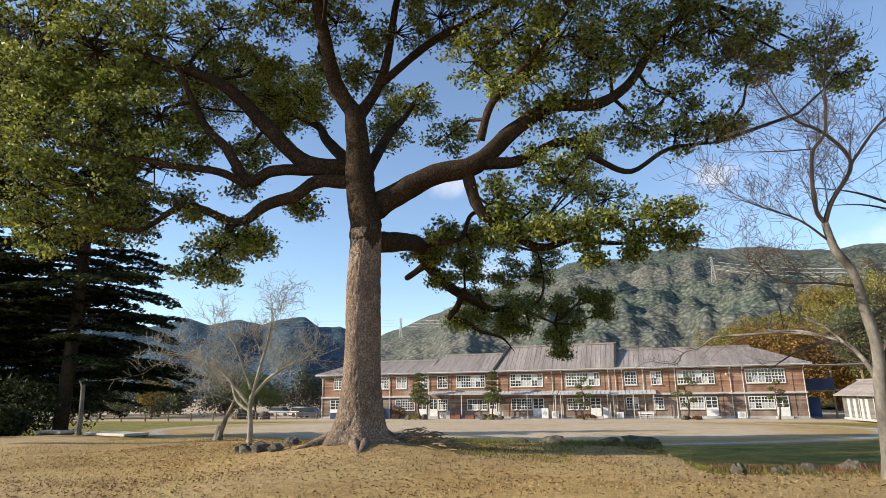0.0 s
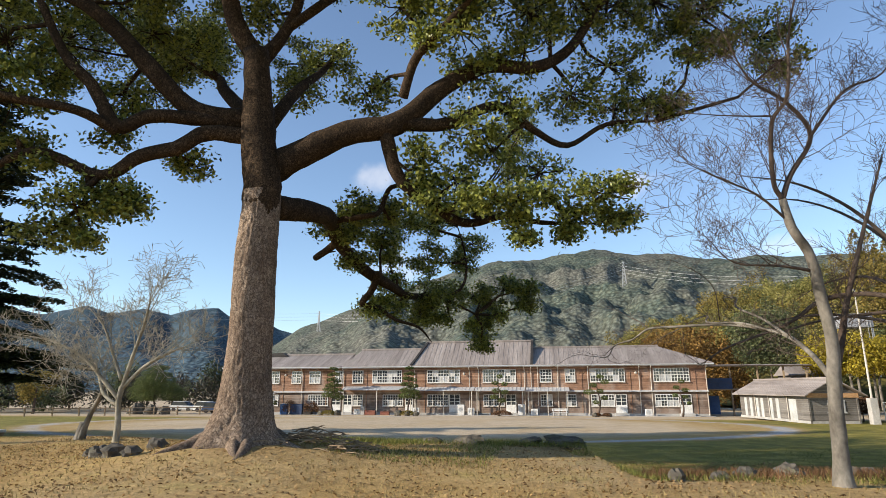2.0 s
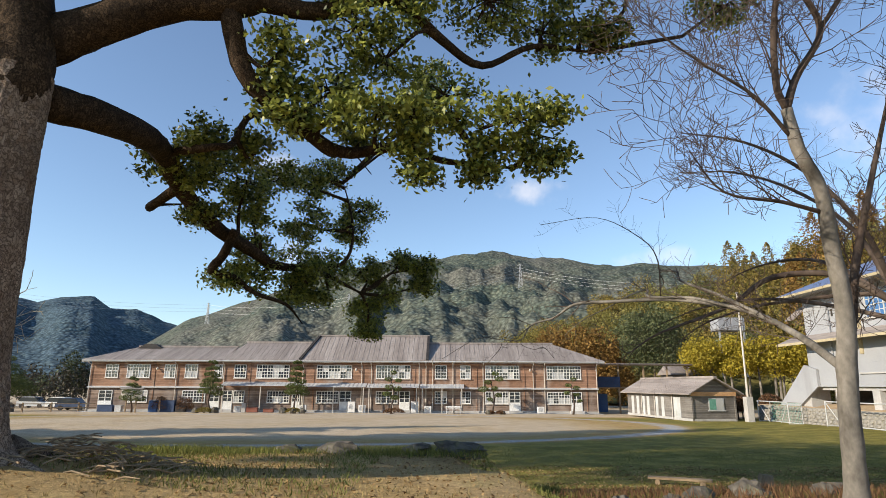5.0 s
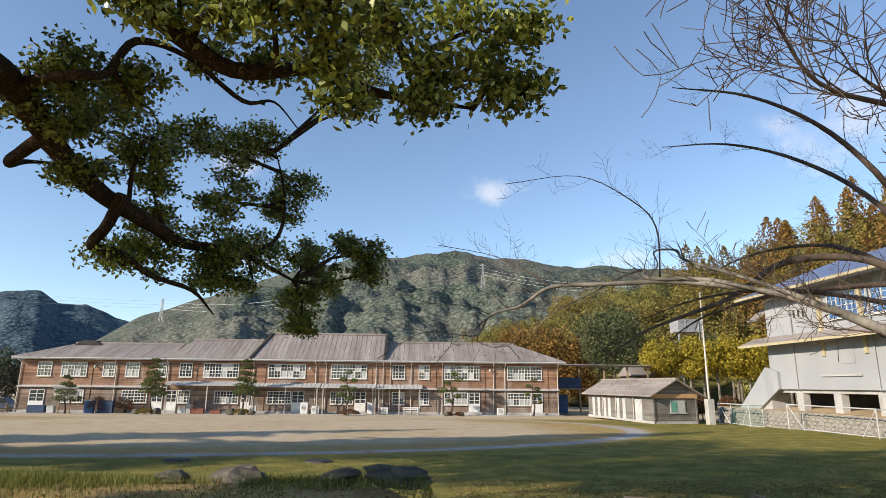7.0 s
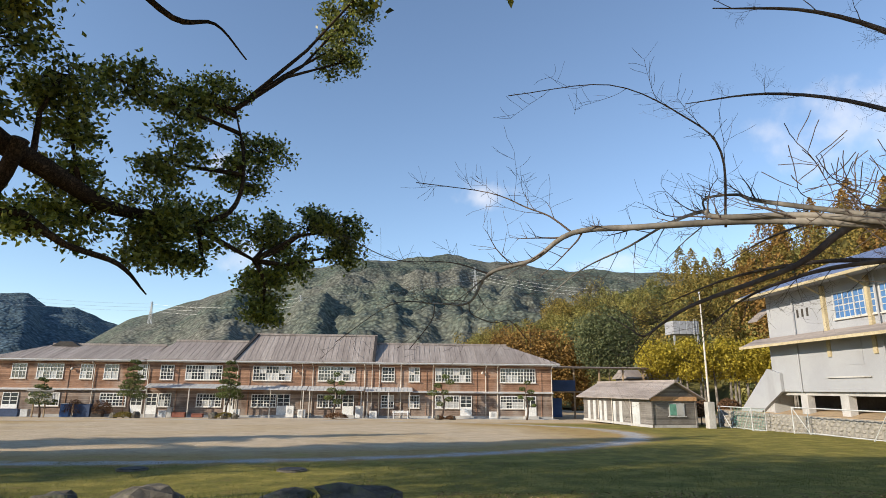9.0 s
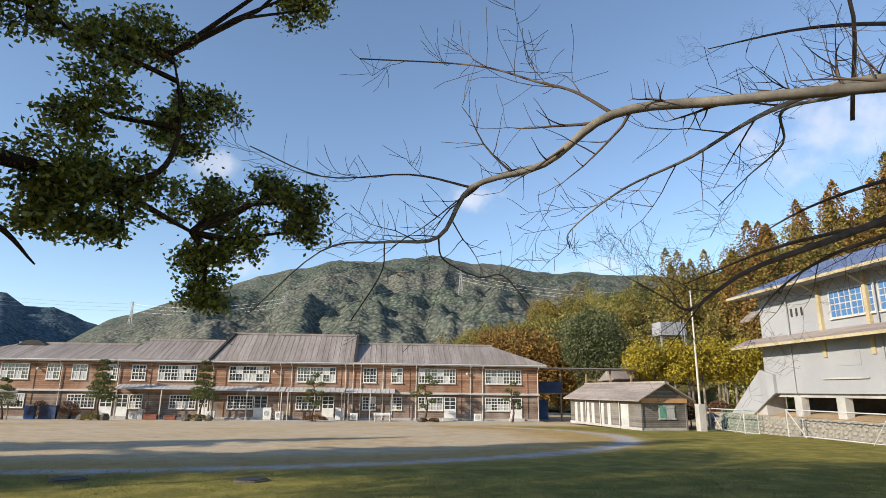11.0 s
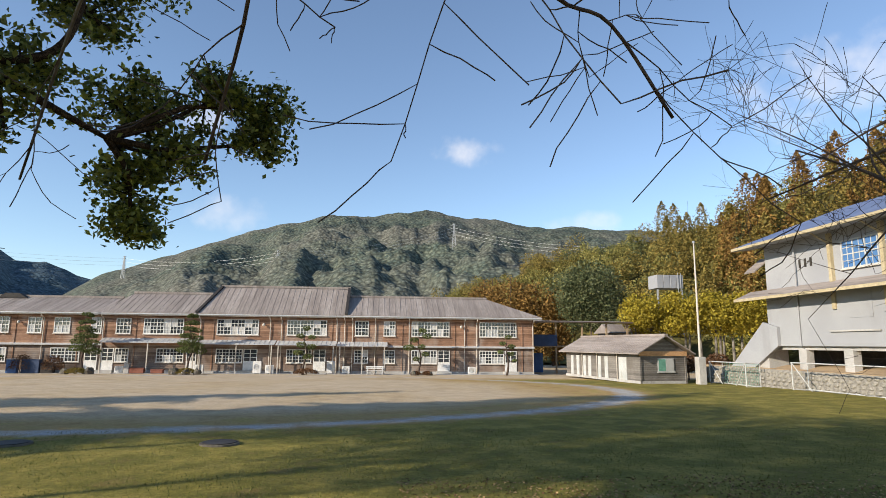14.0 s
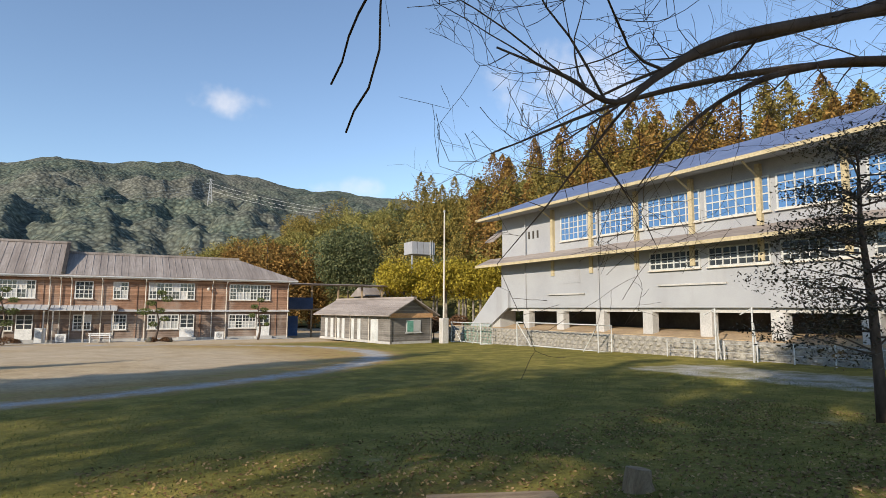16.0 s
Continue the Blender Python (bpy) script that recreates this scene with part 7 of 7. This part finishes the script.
power_line((-9.85, 8.3, 640.0), (7.0, 11.2, 700.0), (0, -4, -8))
power_line((7.0, 11.2, 700.0), (24.0, 9.0, 640.0), (0, -4, -8))
power_line((-22.6, 7.0, 760.0), (-9.85, 8.3, 640.0), (0, -4, -8))
power_line((-22.6, 7.0, 760.0), (-44.0, 7.4, 800.0), (0, -4, -8))


def school_clutter():
    for x, w, h, mat, lab in ((-42.2, 1.9, 0.75, "dusk_blue", "dark blue storage box by the school wall"), (-40.6, 0.8, 0.7, "steel", "grey metal box by the school wall"),
                              (-36.4, 1.0, 1.35, "blue_paint", "blue and white notice stand by the school wall"), (-34.6, 1.7, 1.3, "dusk_blue", "dark blue panel stand by the school wall"),
                              (-33.0, 1.2, 0.6, "black_trim", "low dark crate by the school wall"), (-24.3, 1.4, 0.5, "red_paint", "row of red flower boxes on the school step"),
                              (-22.3, 1.2, 0.35, "red_paint", "row of red flower boxes on the school step"), (-25.3, 0.5, 1.0, "concrete", "grey stone basin by the school door")):
        t = thing("storage_box", (x, 78.9, ground_at(x, 78.9) + 0.05), lab, "box")
        part("body", Build().box(-w / 2, w / 2, -0.25, 0.25, 0.0, h, 0.03), mat, t)
        part("lid", Build().box(-w / 2 - 0.03, w / 2 + 0.03, -0.28, 0.28, h, h + 0.06, 0.02), "white_paint" if "white" in lab else mat, t)
    t = thing("notice_board", (-38.4, 77.4, ground_at(-38.4, 77.4)), "faded wooden notice board on two posts", "notice board")
    part("board", Build().box(-1.25, 1.25, -0.05, 0.05, 1.5, 2.7), "post_paint", t)
    part("hood", Build().prism([(-0.25, 2.7), (0.25, 2.7), (0, 2.9)], 0, -1.4, 1.4), "wood_grey", t)
    for sx in (-0.6, 0.6):
        part("post", Build().box(sx - 0.06, sx + 0.06, -0.06, 0.06, 0, 1.5), "old_wood", t)
    for q, (x, r) in enumerate(((-35.6, 1.2), (-32.6, 1.15), (9.3, 0.0))):
        if r:
            mound_shrub((x, 79.0), r, 2.6, "red_shrub", "tall bare reddish shrub against the school wall", 160 + q)
    # parked cars far off at the west end
    for q, (x, y, mat) in enumerate(((-50.5, 86.0, "dusk_blue"), (-54.5, 90.0, "white_paint"), (-60.0, 92.0, "steel"))):
        t = thing("car", (x, y, ground_at(x, y)), ("dark blue", "white", "silver grey")[q] + " small car parked beyond the school", "car", "parked cars")
        part("body", Build().prism([(-2.1, 0.3), (2.1, 0.3), (2.15, 0.75), (1.2, 0.9), (-2.05, 0.95)], 1, -0.85, 0.85), mat, t)
        part("cabin", Build().prism([(-1.9, 0.93), (1.1, 0.9), (0.5, 1.5), (-1.6, 1.52)], 1, -0.75, 0.75), "pane", t)
        part("roof", Build().prism([(-1.62, 1.5), (0.5, 1.48), (0.4, 1.56), (-1.5, 1.58)], 1, -0.72, 0.72), mat, t)
        for wx in (-1.3, 1.3):
            for wy in (-0.8, 0.8):
                part("wheel", Build().tube([(wx, wy - 0.1, 0.32), (wx, wy + 0.1, 0.32)], [0.32, 0.32], 14), "black_trim", t)


school_clutter()


# bare woods and sheds at the foot of the western mountains
def west_edge():
    rng = random.Random(77)
    for q in range(9):
        az, r = -52 + q * 3.6 + rng.uniform(-1, 1), rng.uniform(95, 140)
        x, y = math.sin(radians(az)) * r, 10 + math.cos(radians(az)) * r
        nr = np.random.default_rng(400 + q)
        t = thing("distant_tree", (x, y, ground_at(x, y)), "dull winter tree beyond the yard", "tree", "trees beyond the yard")
        h = rng.uniform(5, 10)
        part("trunk", Build().tube([(0, 0, 0), (0.1, 0, h * 0.7)], [0.2, 0.06], 7), "dark_bark", t)
        tagged(part("crown", quads_mesh("crown", leaves(nr, crown_points(nr, 1800, h * 0.4, h * 0.4, h * 0.45, 24) + np.array((0, 0, h * 0.58)), 0.4, 0.2, 0, 0)),
                    ("oak_green", "cedar_olive", "needle")[q % 3], t), kind="stuff")
    for name, mat, seed, count, lab in (("bare_thicket", "dark_leaf", 420, 60, "grey-brown leafless thicket beyond the yard"),
                                        ("evergreen_thicket", "oak_green", 421, 26, "dull green trees beyond the yard")):
        nr, rng = np.random.default_rng(seed), random.Random(seed)
        out = []
        for _ in range(count):
            az, r, h = radians(rng.uniform(-66, -28.5)), rng.uniform(105, 135), rng.uniform(4, 8.5)
            x, y = math.sin(az) * r, 10 + math.cos(az) * r
            v = crown_points(nr, 420, h * 0.5, h * 0.5, h * 0.5, 20, -0.95) + np.array((x, y, ground_at(x, y) + h * 0.48))
            out.append(leaves(nr, v, 0.6, 0.22, -0.2, 0.0))
        solo(name, quads_mesh(name, np.concatenate(out)), mat, lab, "woods", kind="stuff")


west_edge()
